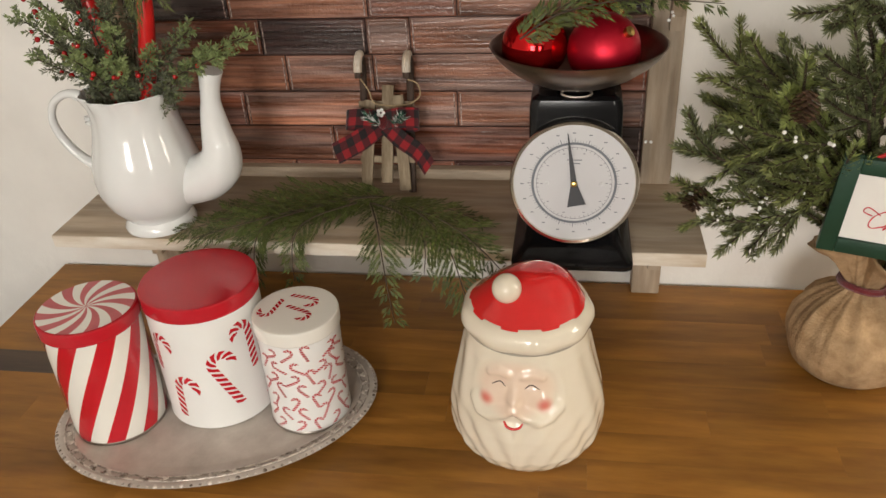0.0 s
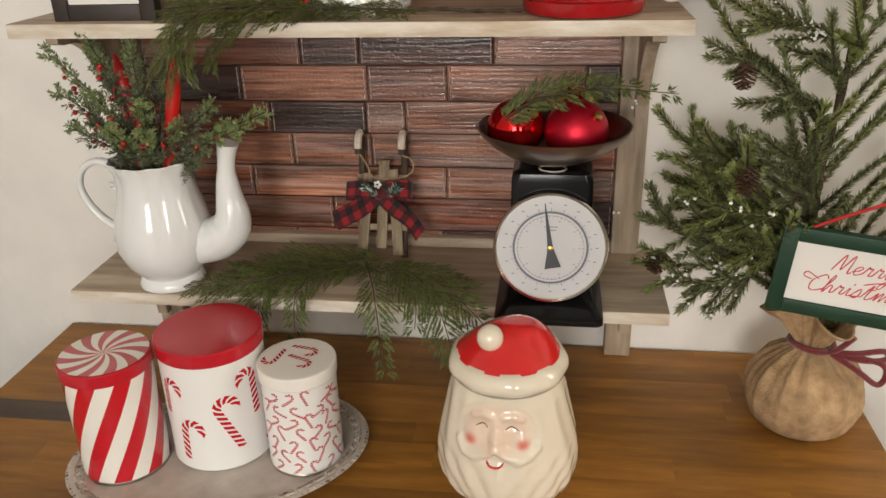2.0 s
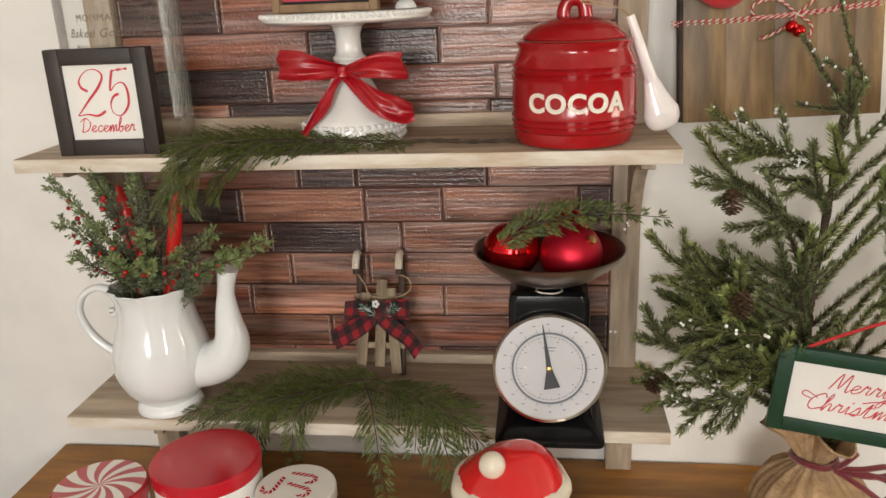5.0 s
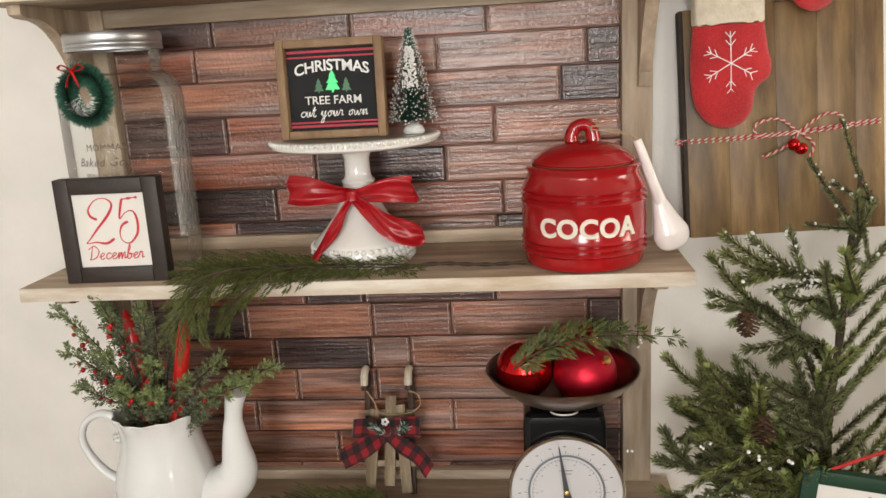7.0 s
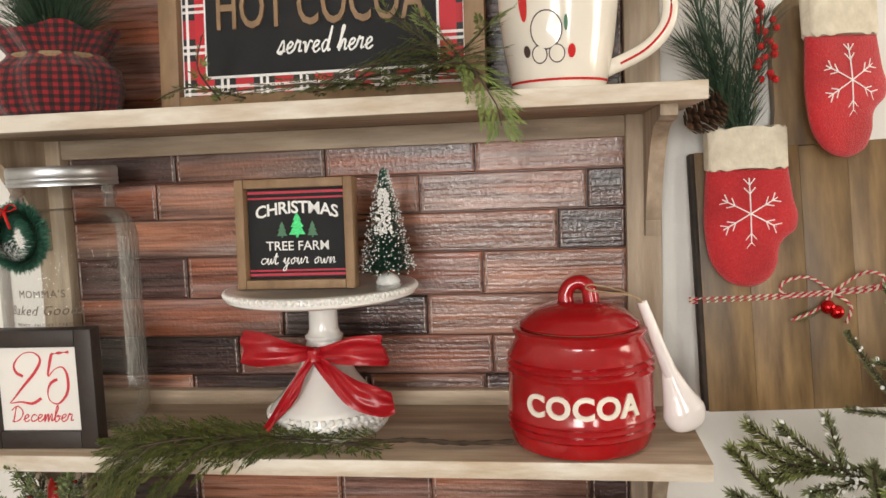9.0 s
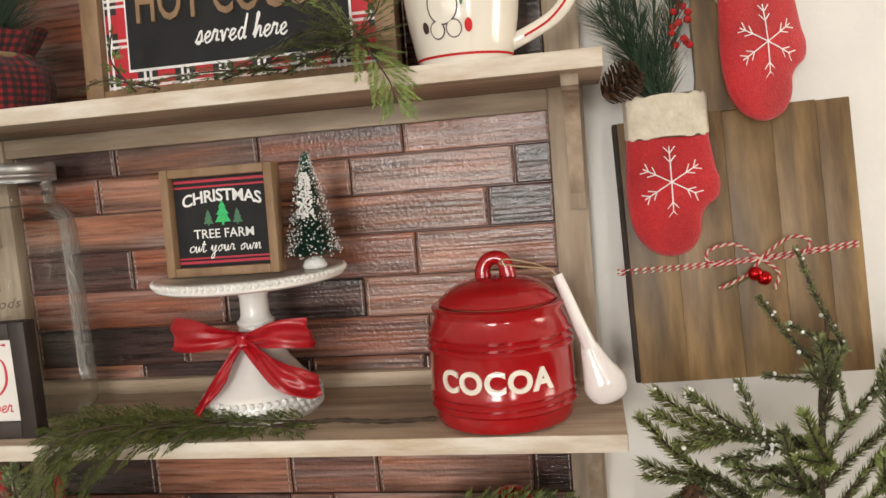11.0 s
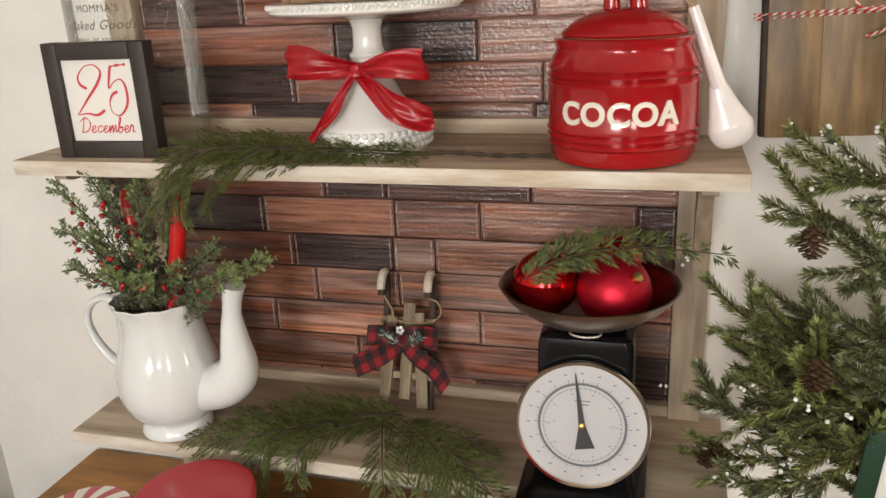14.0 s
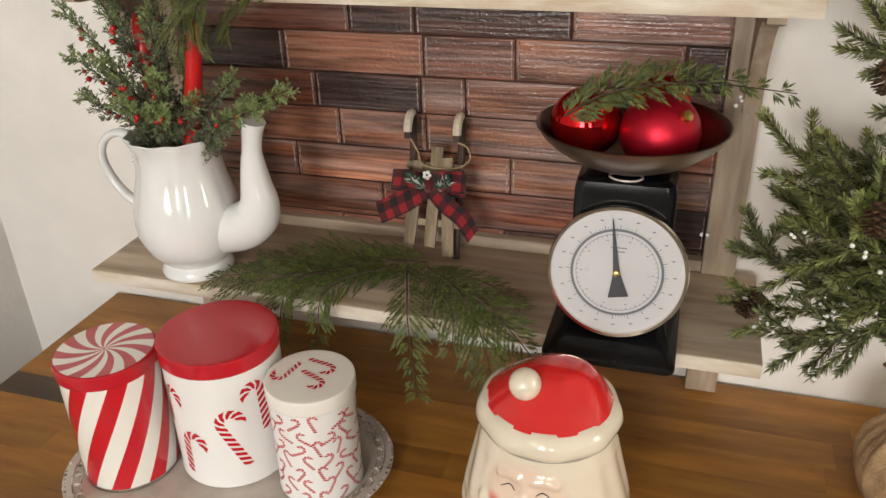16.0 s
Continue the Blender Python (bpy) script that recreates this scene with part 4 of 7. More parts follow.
for sx in (-1, 1):
    g.tube(smooth_line([on_jar(sx * 0.0125, 0.1345, 0.0001), on_jar(sx * 0.021, 0.1383, 0.0001), on_jar(sx * 0.0315, 0.1333, 0.0001)], 12), [0.0003, 0.0006, 0.0007, 0.0008, 0.0008, 0.0008, 0.0008, 0.0008, 0.0008, 0.0007, 0.0006, 0.0003], 6, 2)
g.tube(smooth_line([on_jar(-0.0110, 0.0925, 0.0004), on_jar(-0.0070, 0.0870, 0.0004), on_jar(0.0, 0.0850, 0.0004), on_jar(0.0070, 0.0875, 0.0004), on_jar(0.0105, 0.0930, 0.0004)], 16), [0.0008, 0.0012, 0.0014, 0.0015, 0.0016, 0.0017, 0.0017, 0.0018, 0.0017, 0.0017, 0.0016, 0.0015, 0.0014, 0.0012, 0.0010, 0.0007], 8, 1)
lid_g = Geo()
# grey joint, rolled brim, red cap and its ball
lid_g.lathe([(0.0705, 0.1525), (0.0738, 0.1545), (0.0705, 0.1575)], 64, 3)
lid_g.lathe([(0.066, 0.1560), (0.0735, 0.1565), (0.0775, 0.1600), (0.0790, 0.1670), (0.0772, 0.1750), (0.0725, 0.1815), (0.0660, 0.1850), (0.060, 0.1855), (0.054, 0.1840)], 96, 0, ripple=lambda a, z: 0.0012 * math.sin(9 * a + 40 * z))
cap = []
for i in range(30):
    f = i / 29
    row = []
    for j in range(96):
        b = 2 * math.pi * j / 96
        r = 0.0685 * (1 - f) ** 0.74 * (1 + 0.04 * math.sin(2 * b + 0.6) * math.sin(math.pi * f))
        z = 0.1835 + 0.034 * math.sin(f * math.pi / 2) ** 1.1
        x, y = r * math.cos(b) + 0.014 * f, r * math.sin(b) + 0.016 * f
        z += 0.0045 * math.exp(-((x + 0.018) ** 2 + (y + 0.004) ** 2) / 0.0005) - 0.004 * math.exp(-((x - 0.034) ** 2 + (y + 0.018) ** 2) / 0.00022) + 0.003 * math.exp(-((x - 0.040) ** 2 + (y + 0.002) ** 2) / 0.0003)
        row.append((x, y, z))
    cap.append(row)
lid_g.grid(cap, 2, True)
lid_g.ball((-0.018, -0.030, 0.2140), 0.0172, 28, 0)
lid_g.moved(Matrix.Translation((0, 0, 0.0225)) @ Matrix.Diagonal((0.975, 0.975, 1, 1)))
cookie = thing("cookie_jar", pose(0.233, 0.990, TABLE_Z, 0, 0, -7), "glazed cream ceramic cookie jar with bearded face and red cap lid", "cookie jar")
part("body", g, [JARPAINT, LIPRED, INK], cookie, "cream glazed body with painted face", sharp=0)
part("lid", lid_g, [JARCREAM, LIPRED, HATRED, GREYLINE], cookie, "red cap lid with rolled cream brim")

# ---- on the lowest shelf: the white pot ----
pot = thing("coffee_pot", pose(-0.303, 1.166, S1, 0, 0, 0), "white glazed porcelain coffee pot holding berry greenery", "pot")
prof = [(0, 0.003), (0.046, 0.0), (0.0535, 0.002), (0.0545, 0.007), (0.051, 0.013), (0.0475, 0.018), (0.049, 0.021), (0.058, 0.028), (0.069, 0.042), (0.0765, 0.060), (0.0785, 0.078), (0.0765, 0.096), (0.070, 0.118), (0.0625, 0.142), (0.0590, 0.162), (0.0605, 0.177), (0.0650, 0.189), (0.0670, 0.1935), (0.0655, 0.195), (0.0615, 0.189), (0.0560, 0.172), (0.055, 0.140), (0.060, 0.12), (0.02, 0.10), (0, 0.10)]
prof = [(0.925 * r, 1.04 * z) for r, z in prof]
g = Geo().lathe(prof, 96, ripple=lambda a, z: (0.0024 * abs(math.sin(3 * a + 0.3)) - 0.0012 + (0.0016 * math.sin(12 * a) if z > 0.185 else 0.0)) * min(1, max(0, (z - 0.03) * 14)) if z > 0.03 else 0.0)
part("body", g, CERAMIC, pot)
line = smooth_line([(0.045, 0, 0.068), (0.082, 0, 0.075), (0.104, 0, 0.091), (0.113, 0, 0.113), (0.112, 0, 0.141), (0.112, 0, 0.176), (0.116, 0, 0.206), (0.121, 0, 0.226)], 30)
rad = [0.036 - 0.0005 * k if k < 9 else 0.0315 - 0.0185 * min(1, (k - 9) / 13) + (0.003 * max(0, k - 24) / 5) for k in range(30)]
part("spout", Geo().tube(line, rad, 20, 0, 1.0, turn=(0, 1, 0)), CERAMIC, pot)
line = smooth_line([(-0.052, 0, 0.172), (-0.066, 0, 0.190), (-0.090, 0, 0.195), (-0.114, 0, 0.181), (-0.123, 0, 0.155), (-0.115, 0, 0.128), (-0.096, 0, 0.103), (-0.066, 0, 0.082)], 30)
handle = part("handle", Geo().tube(line, [0.0048 + 0.0018 * abs(k - 15) / 15 for k in range(30)], 14, 0, 1.3, turn=(0, 1, 0)), CERAMIC, pot)
part("scroll", Geo().tube(smooth_line([(-0.058, 0, 0.164), (-0.064, 0, 0.153), (-0.071, 0, 0.154), (-0.070, 0, 0.162)], 12), 0.0042, 10), CERAMIC, handle)
part("scroll", Geo().tube(smooth_line([(-0.085, 0, 0.092), (-0.080, 0, 0.070), (-0.086, 0, 0.060)], 10), 0.0038, 10), CERAMIC, handle)
g = Geo().tube(smooth_line([(-0.074, 0, 0.186), (-0.082, 0, 0.194), (-0.092, 0, 0.194)], 8), [0.003, 0.005, 0.006, 0.006, 0.005, 0.004, 0.003, 0.001], 10)
part("scroll", g, CERAMIC, handle)

# ---- kitchen scale ----
scale_m = pose(0.283, 1.165, S1, 0, 0, 0)
kscale = thing("kitchen_scale", scale_m, "black enamel kitchen scale with round white dial and steel bowl", "scale")
g = Geo()


def rounded(w, d, r, z, cy=0.0, n=6):
    pts = []
    for cx, cy2, a0 in ((w - r, d - r, 0), (-w + r, d - r, 90), (-w + r, -d + r, 180), (w - r, -d + r, 270)):
        for k in range(n + 1):
            a = radians(a0 + 90 * k / n)
            pts.append((cx + r * math.cos(a), cy + cy2 + r * math.sin(a), z))
    return pts


rows = [rounded(0.070, 0.086, 0.01, 0.003, -0.009), rounded(0.0745, 0.090, 0.012, 0.004, -0.009), rounded(0.0745, 0.090, 0.012, 0.010, -0.009), rounded(0.072, 0.087, 0.012, 0.013, -0.008), rounded(0.062, 0.060, 0.014, 0.015, 0.012), rounded(0.058, 0.045, 0.014, 0.03, 0.016)]
part("base", Geo().grid(rows, 0, True).fan(rows[0], 0, True).fan(rows[-1]), BLACK, kscale)
rows = [rounded(0.058, 0.045, 0.010, 0.026, 0.015), rounded(0.057, 0.043, 0.010, 0.10, 0.016), rounded(0.056, 0.042, 0.010, 0.184, 0.018), rounded(0.054, 0.040, 0.012, 0.194, 0.018), rounded(0.046, 0.034, 0.012, 0.198, 0.018)]
part("housing", Geo().grid(rows, 0, True).fan(rows[-1]), BLACK, kscale)
for fx in (-0.055, 0.055):
    for fy in (-0.032, 0.06):
        part("foot", Geo().lathe([(0, 0), (0.008, 0), (0.009, 0.002), (0.008, 0.0045), (0, 0.0045)], 16, 0, (fx, fy, 0)), BLACK, kscale)
# the dial faces forward, so its lathe axis lies along -y
turned = pose(0, -0.030, 0.094, 82, 0, 0)
DR = 0.0785
part("dial_case", Geo().lathe([(DR - 0.004, 0.0), (DR - 0.003, 0.010), (DR - 0.002, 0.012)], 72).moved(turned), BLACK, kscale)
part("dial_rim", Geo().lathe([(DR - 0.002, 0.010), (DR, 0.012), (DR + 0.0005, 0.016), (DR - 0.001, 0.0188), (DR - 0.0042, 0.0186), (DR - 0.0048, 0.015)], 96).moved(turned), CHROME, kscale, "chrome dial rim")
face = part("dial_face", Geo().lathe([(0, 0.0150), (DR - 0.003, 0.0150)], 72).moved(turned), DIAL, kscale, "white dial card")
g = Geo()
for r0, r1 in ((0.0490, 0.0520), (0.0455, 0.0460)):
    g.lathe([(r0, 0.0153), (r1, 0.0153)], 96)
for k in range(100):
    a = 2 * math.pi * k / 100
    r0, r1, w = (0.0516, 0.0545 if k % 5 else 0.0570, 0.00022 if k % 5 else 0.0004)
    c, s = math.cos(a), math.sin(a)
    g.add([(r0 * c - w * s, r0 * s + w * c, 0.0153), (r0 * c + w * s, r0 * s - w * c, 0.0153), (r1 * c + w * s, r1 * s - w * c, 0.0153), (r1 * c - w * s, r1 * s + w * c, 0.0153)], [(0, 1, 2, 3)])
    if k % 2 == 0:
        r0, r1 = 0.0430, 0.0462
        g.add([(r0 * c - w * s, r0 * s + w * c, 0.0153), (r0 * c + w * s, r0 * s - w * c, 0.0153), (r1 * c + w * s, r1 * s - w * c, 0.0153), (r1 * c - w * s, r1 * s + w * c, 0.0153)], [(0, 1, 2, 3)])
for k in range(20):
    # unreadable numerals as short bars
    a = 2 * math.pi * k / 20 + 0.02
    for rr, size in ((0.0635, 0.0019), (0.0395, 0.0014)):
        if rr < 0.05 and k % 2:
            continue
        cx, cy = rr * math.cos(a), rr * math.sin(a)
        g.add([(cx - size, cy - size * 0.32, 0.0153), (cx + size, cy - size * 0.32, 0.0153), (cx + size, cy + size * 0.32, 0.0153), (cx - size, cy + size * 0.32, 0.0153)], [(0, 1, 2, 3)])
for yy, w in ((0.030, 0.009), (0.0255, 0.007)):
    g.add([(-w, yy - 0.0006, 0.0153), (w, yy - 0.0006, 0.0153), (w, yy + 0.0006, 0.0153), (-w, yy + 0.0006, 0.0153)], [(0, 1, 2, 3)])
part("dial_print", g.moved(turned), GREYINK, face, smooth=False)
tip = radians(98)
c, s = math.cos(tip), math.sin(tip)
pts = [(-0.028, -0.0115), (-0.029, 0.0115), (-0.004, 0.0048), (0.004, 0.0036), (0.064, 0.0006), (0.064, -0.0006), (0.004, -0.0036), (-0.004, -0.0048)]
top = [(c * x - s * y, s * x + c * y, 0.0178) for x, y in pts]
bot = [(p[0], p[1], 0.0170) for p in top]
part("needle", Geo().fan(top).grid([bot, top], 0, True).moved(turned), NEEDLEINK, kscale, smooth=False)
part("needle_hub", Geo().lathe([(0, 0.0205), (0.003, 0.020), (0.0042, 0.018), (0.0042, 0.016)], 20).moved(turned), BRASS, kscale, "brass hub")
for sx in (-1, 1):
    part("screw", Geo().lathe([(0, 0.0166), (0.002, 0.0164), (0.0026, 0.0152)], 14, 0, (0.033 * sx, 0, 0)).moved(turned), DIAL, kscale)
part("bowl_stem", Geo().lathe([(0.026, 0.197), (0.024, 0.200), (0.020, 0.201), (0.022, 0.204), (0.03, 0.206)], 32, 0, (0, 0.018, 0)), BLACK, kscale)
part("stem_clip", Geo().tube([(0.018 * math.cos(a), -0.020 + 0.004 * math.sin(a), 0.203 + 0.004 * math.sin(a)) for a in np.linspace(0, 2 * math.pi, 20)], 0.0016, 6), STEEL, kscale)
BR = 0.105
prof = [(0, 0.001), (0.030, 0.0015), (0.050, 0.009), (0.072, 0.023), (0.090, 0.041), (0.100, 0.055), (BR, 0.066), (BR + 0.001, 0.0685), (BR - 0.001, 0.069)]
prof = [(r, 0.73 * z) for r, z in prof]
inner = [(BR - 0.001, 0.069), (BR - 0.003, 0.0675), (0.098, 0.055), (0.088, 0.042), (0.070, 0.025), (0.048, 0.0115), (0.02, 0.004), (0, 0.0035)]
inner = [(r, 0.73 * z + 0.0004) for r, z in inner]
bowl = part("bowl", Geo().lathe(prof, 72, 0, (0, 0.015, 0.2035)), STEEL, kscale, "brushed steel bowl")
part("bowl_inside", Geo().lathe(inner, 72, 0, (0, 0.015, 0.2035)), DARKSTEEL, bowl, "dark steel inside")
BOWL = Vector((0.283, 1.180, S1 + 0.1985))
for dx, dy, dz, r, mat, label in ((0.030, -0.012, 0.050, 0.043, BAUBLE_MAT, "satin red glass bauble lying in a steel bowl"), (-0.052, 0.004, 0.050, 0.040, BAUBLE, "shiny red glass bauble lying in a steel bowl"), (0.026, 0.064, 0.060, 0.034, BAUBLE, "shiny red bauble tucked behind two others")):
    bb = thing("bauble", tuple(BOWL + Vector((dx, dy, dz))), label, "bauble", "baubles in the bowl")
    part("ball", Geo().ball((0, 0, 0), r, 40), mat, bb)
    capm = pose(0, 0, 0, 50, 20, 30)
    part("cap", Geo().lathe([(0.006, r - 0.001), (0.006, r + 0.005), (0, r + 0.006)], 20).moved(capm), BRASS, bb)

# ---- small sled leaning on the plank back ----
sled = thing("toy_sled", pose(0.0105, 1.281, S1, -16, 0, 0), "small rustic wooden sled ornament with checked bow", "ornament")
for x, z0, z1, tilt in ((-0.031, 0.006, 0.135, 4), (0.0, 0.016, 0.158, 2), (0.029, 0.003, 0.142, -4)):
    part("slat", Geo().box((x - 0.0085, -0.022, z0), (x + 0.0085, -0.017, z1), 0, 0.001).moved(pose(0, 0, 0, 0, tilt, 0)), SLEDWOOD, sled)
for x in (-0.034, 0.036):
    line = [(x, -0.004, 0.0), (x, -0.006, 0.10), (x, -0.008, 0.165)] + [(x, -0.021 + 0.013 * math.cos(a), 0.178 + 0.020 * math.sin(a)) for a in np.linspace(0.1, math.pi, 8)] + [(x, -0.034, 0.168)]
    part("runner", Geo().tube(smooth_line(line, 26), 0.0055, 8, 0, 1.0, turn=(1, 0, 0)), SLEDDARK, sled)
    part("runner_tip", Geo().tube([(x, -0.022 + 0.0145 * math.cos(a), 0.180 + 0.0215 * math.sin(a)) for a in np.linspace(1.5, 3.3, 10)], 0.0062, 8, 0, 1.0, turn=(1, 0, 0)), PALE_EDGE, sled, "chipped white runner tip")
for z in (0.045, 0.125):
    part("crossbar", Geo().box((-0.040, -0.0165, z), (0.042, -0.0115, z + 0.010), 0, 0.001), SLEDWOOD, sled)
part("cord", Geo().tube(smooth_line([(-0.034, -0.026, 0.168), (-0.02, -0.030, 0.150), (-0.012, -0.026, 0.132), (0.03, -0.026, 0.130), (0.052, -0.024, 0.142), (0.050, -0.028, 0.160), (0.036, -0.028, 0.166)], 28), 0.0012, 6), TWINE, sled)


def ribbon(line, width, axis, mats, curl=0.0):
    """A band swept along points; axis: the way across the band (one vector or one per point). UV in metres."""
    pts = smooth_line(line, 28)
    axes = smooth_line(axis, 28) if isinstance(axis, list) else [Vector(axis)] * 28
    g = Geo()
    run, rows, uvs = 0.0, [], []
    for i, p in enumerate(pts):
        run += (p - pts[i - 1]).length if i else 0
        d = (pts[min(i + 1, 27)] - pts[max(i - 1, 0)]).normalized()
        nrm = d.cross(axes[i].normalized()).normalized()
        row = []
        for k in range(7):
            o = (k / 6 - 0.5) * width
            row.append(p + axes[i] * o + nrm * (curl * math.cos(k / 6 * math.pi * 2)))
            uvs.append((run, o + width))
        rows.append((row, nrm))
    n = len(g.v)
    front = [[q + nr * 0.0004 for q in row] for row, nr in rows]
    back = [[q - nr * 0.0004 for q in row] for row, nr in rows]
    g.grid(front).grid([list(reversed(r)) for r in back])
    g.uv = uvs + [uvs[i * 7 + 6 - k] for i in range(28) for k in range(7)]
    return g


bow = part("bow_loop", ribbon([(0.0, -0.032, 0.108), (-0.028, -0.046, 0.113), (-0.051, -0.042, 0.111), (-0.046, -0.032, 0.107), (0.0, -0.030, 0.106)], 0.027, [(0, 0, 1), (0.15, 0, 1), (0.1, 0, 1), (0.1, 0, 1), (0, 0, 1)], BUFFALO), BUFFALO, sled, "red and black checked ribbon")
part("bow_loop", ribbon([(0.0, -0.032, 0.108), (0.028, -0.046, 0.114), (0.052, -0.042, 0.113), (0.046, -0.032, 0.107), (0.0, -0.030, 0.106)], 0.029, (0, 0, 1), BUFFALO), BUFFALO, sled)
part("bow_tail", ribbon([(0.0, -0.034, 0.106), (-0.031, -0.040, 0.082), (-0.072, -0.036, 0.060)], 0.030, (-0.35, 0, 1), BUFFALO, 0.0008), BUFFALO, sled)
part("bow_tail", ribbon([(0.0, -0.034, 0.106), (0.028, -0.042, 0.082), (0.051, -0.038, 0.065), (0.067, -0.034, 0.041)], 0.026, (0.55, 0, 0.8), BUFFALO, 0.0008), BUFFALO, sled)
part("bow_knot", Geo().ball((0, -0.036, 0.107), 0.010, 14, 0, (0.8, 0.6, 1.1)), BUFFALO, sled)

# ---- second shelf ----
cal = thing("date_block", pose(-0.3190, 1.152, S2, 0, 0, 2.0), "dark framed block sign with the date 25 December", "sign")
W = 0.0718
fr = Geo()
for lo, hi in (((-W, -0.011, 0), (-W + 0.021, 0.011, 2 * W)), ((W - 0.021, -0.011, 0), (W, 0.011, 2 * W)), ((-W + 0.0212, -0.0108, 0.0002), (W - 0.0212, 0.011, 0.021)), ((-W + 0.0212, -0.0108, 2 * W - 0.021), (W - 0.0212, 0.011, 2 * W - 0.0002))):
    fr.box(lo, hi, 0, 0.0015)
part("frame", fr, FRAMEBROWN, cal, "dark brown frame")
card = part("card", Geo().box((-W + 0.0215, -0.005, 0.0215), (W - 0.0215, 0.006, 2 * W - 0.0215), 0, 0), SIGNWHITE, cal, "white card", smooth=False)
for stroke in ([(-0.0196, 0.0874), (-0.0279, 0.0922), (-0.0295, 0.1022), (-0.0184, 0.1141), (-0.0045, 0.1159), (0.0037, 0.1075), (-0.0036, 0.0931), (-0.021, 0.0744), (-0.0341, 0.0596), (-0.0383, 0.0548), (-0.0242, 0.0562), (-0.0106, 0.0541), (0.001, 0.0603)],
               [(0.04, 0.1159), (0.0281, 0.115), (0.0184, 0.1136)], [(0.0184, 0.1136), (0.0145, 0.0995), (0.0123, 0.0874), (0.021, 0.0954), (0.0309, 0.0977), (0.0362, 0.0869), (0.0346, 0.0676), (0.0227, 0.0539), (0.0122, 0.0573), (0.0101, 0.0687), (0.0151, 0.079), (0.0232, 0.0831)]):
    pen = Geo().tube(smooth_line([(x, -0.0054, z) for x, z in stroke], 60), [0.0012 + 0.0006 * math.sin(k * 0.23 + 1.0) for k in range(60)], 6, 0, 0.3, turn=(0, 1, 0))
    part("pen_stroke", pen, SIGNRED, card, "red brush stroke of the date")
part("word", script("December", 0.0088, 0.00075, 0.2, 1.22).moved(pose(0.0, -0.0054, 0.032)), SIGNRED, card, smooth=False)

jar = thing("glass_jar", pose(-0.332, 1.248, S2, 0, 0, 45), "large empty clear glass storage jar with zinc screw lid", "jar")


def squarish(r, z, k, n=64):
    out = []
    for j in range(n):
        a = 2 * math.pi * j / n
        f = (abs(math.cos(a)) ** k + abs(math.sin(a)) ** k) ** (-1 / k)
        out.append((r * f * math.cos(a), r * f * math.sin(a), z))
    return out


outer = [squarish(0.066, 0.001, 2.8), squarish(0.074, 0.003, 2.8), squarish(0.0800, 0.012, 2.8), squarish(0.081, 0.024, 2.8), squarish(0.081, 0.240, 2.8)]
for k in range(1, 9):
    b = k / 8 * math.pi / 2
    outer.append(squarish(0.0625 + 0.0185 * math.cos(b), 0.240 + 0.040 * math.sin(b), 2.8 - 0.8 * k / 8))
outer += [squarish(0.0605, 0.288, 2), squarish(0.0605, 0.293, 2), squarish(0.0630, 0.296, 2), squarish(0.0630, 0.300, 2), squarish(0.0605, 0.303, 2), squarish(0.0605, 0.324, 2)]
inner2 = [squarish(0.0585, 0.324, 2), squarish(0.0585, 0.310, 2)]
glass_body = part("body", Geo().grid(outer + inner2, 0, True).fan(outer[0], 0, True), GLASS, jar, "clear glass body")
glass_body.visible_shadow = False
lid = part("lid", Geo().lathe([(0.0635, 0.3100), (0.066, 0.3105), (0.0660, 0.3140), (0.0650, 0.3155), (0.0660, 0.3170), (0.0660, 0.3195), (0.0650, 0.3210), (0.0660, 0.3225), (0.0660, 0.3310), (0.064, 0.3345), (0.057, 0.3345), (0.055, 0.3330), (0, 0.3330)], 72), ZINC, jar, "zinc screw lid")
pm = pose(0, 0, 0, 0, 0, -45)
for text, size, z, sh, name in (("MOMMA'S", 0.0130, 0.178, 0.0, "label_line"), ("Baked Goods", 0.0165, 0.157, 0.35, "label_line"), ("BREADS - PASTRIES - CAKES", 0.0056, 0.143, 0.0, "label_line"), ("made fresh daily", 0.0085, 0.130, 0.3, "label_line")):
    g = wrap(lettering(text, size, sh, 0.0001, 1.1), 0.0905)
    part(name, g.moved(pm @ pose(0.012, 0.006, z)), PRINTBROWN, jar, "brown printed lettering", smooth=False)

# small bottle-brush wreath leaning on the jar
wr = thing("mini_wreath", pose(-0.328, 1.146, S2 + 0.252, 0, 0, -12), "tiny snow-dusted bottle-brush wreath with red bow on glass jar", "wreath")
rng = random.Random(12)
g, gs = Geo(), Geo()
for k in range(5200):
    a, b = rng.uniform(0, 2 * math.pi), rng.uniform(0, 2 * math.pi)
    c0 = Vector((0.028 * math.cos(a), 0, 0.028 * math.sin(a)))
    d = (Vector((math.cos(a), 0, math.sin(a))) * math.cos(b) + Vector((0, 1, 0)) * math.sin(b)).normalized()
    e = c0 + d * rng.uniform(0.010, 0.0155) + Vector((rng.uniform(-1, 1), rng.uniform(-1, 1), rng.uniform(-1, 1))) * 0.002
    t = Vector((-math.sin(a), 0, math.cos(a))) * 0.0009
    tgt = gs if (d.y < 0.2 and math.cos(b) < -0.2 and a > 3.4 and rng.random() < 0.6) else g
    tgt.add([c0 - t, c0 + t, e + t * 0.4, e - t * 0.4], [(0, 1, 2, 3)])
part("bristle", g, BRUSH, wr, smooth=False)
part("snow", gs, SNOW, wr, "white flocking", smooth=False)
part("ring_wire", Geo().tube([(0.028 * math.cos(a), 0, 0.028 * math.sin(a)) for a in np.linspace(0, 2 * math.pi, 40)], 0.002, 6), BARK, wr)
g = Geo()
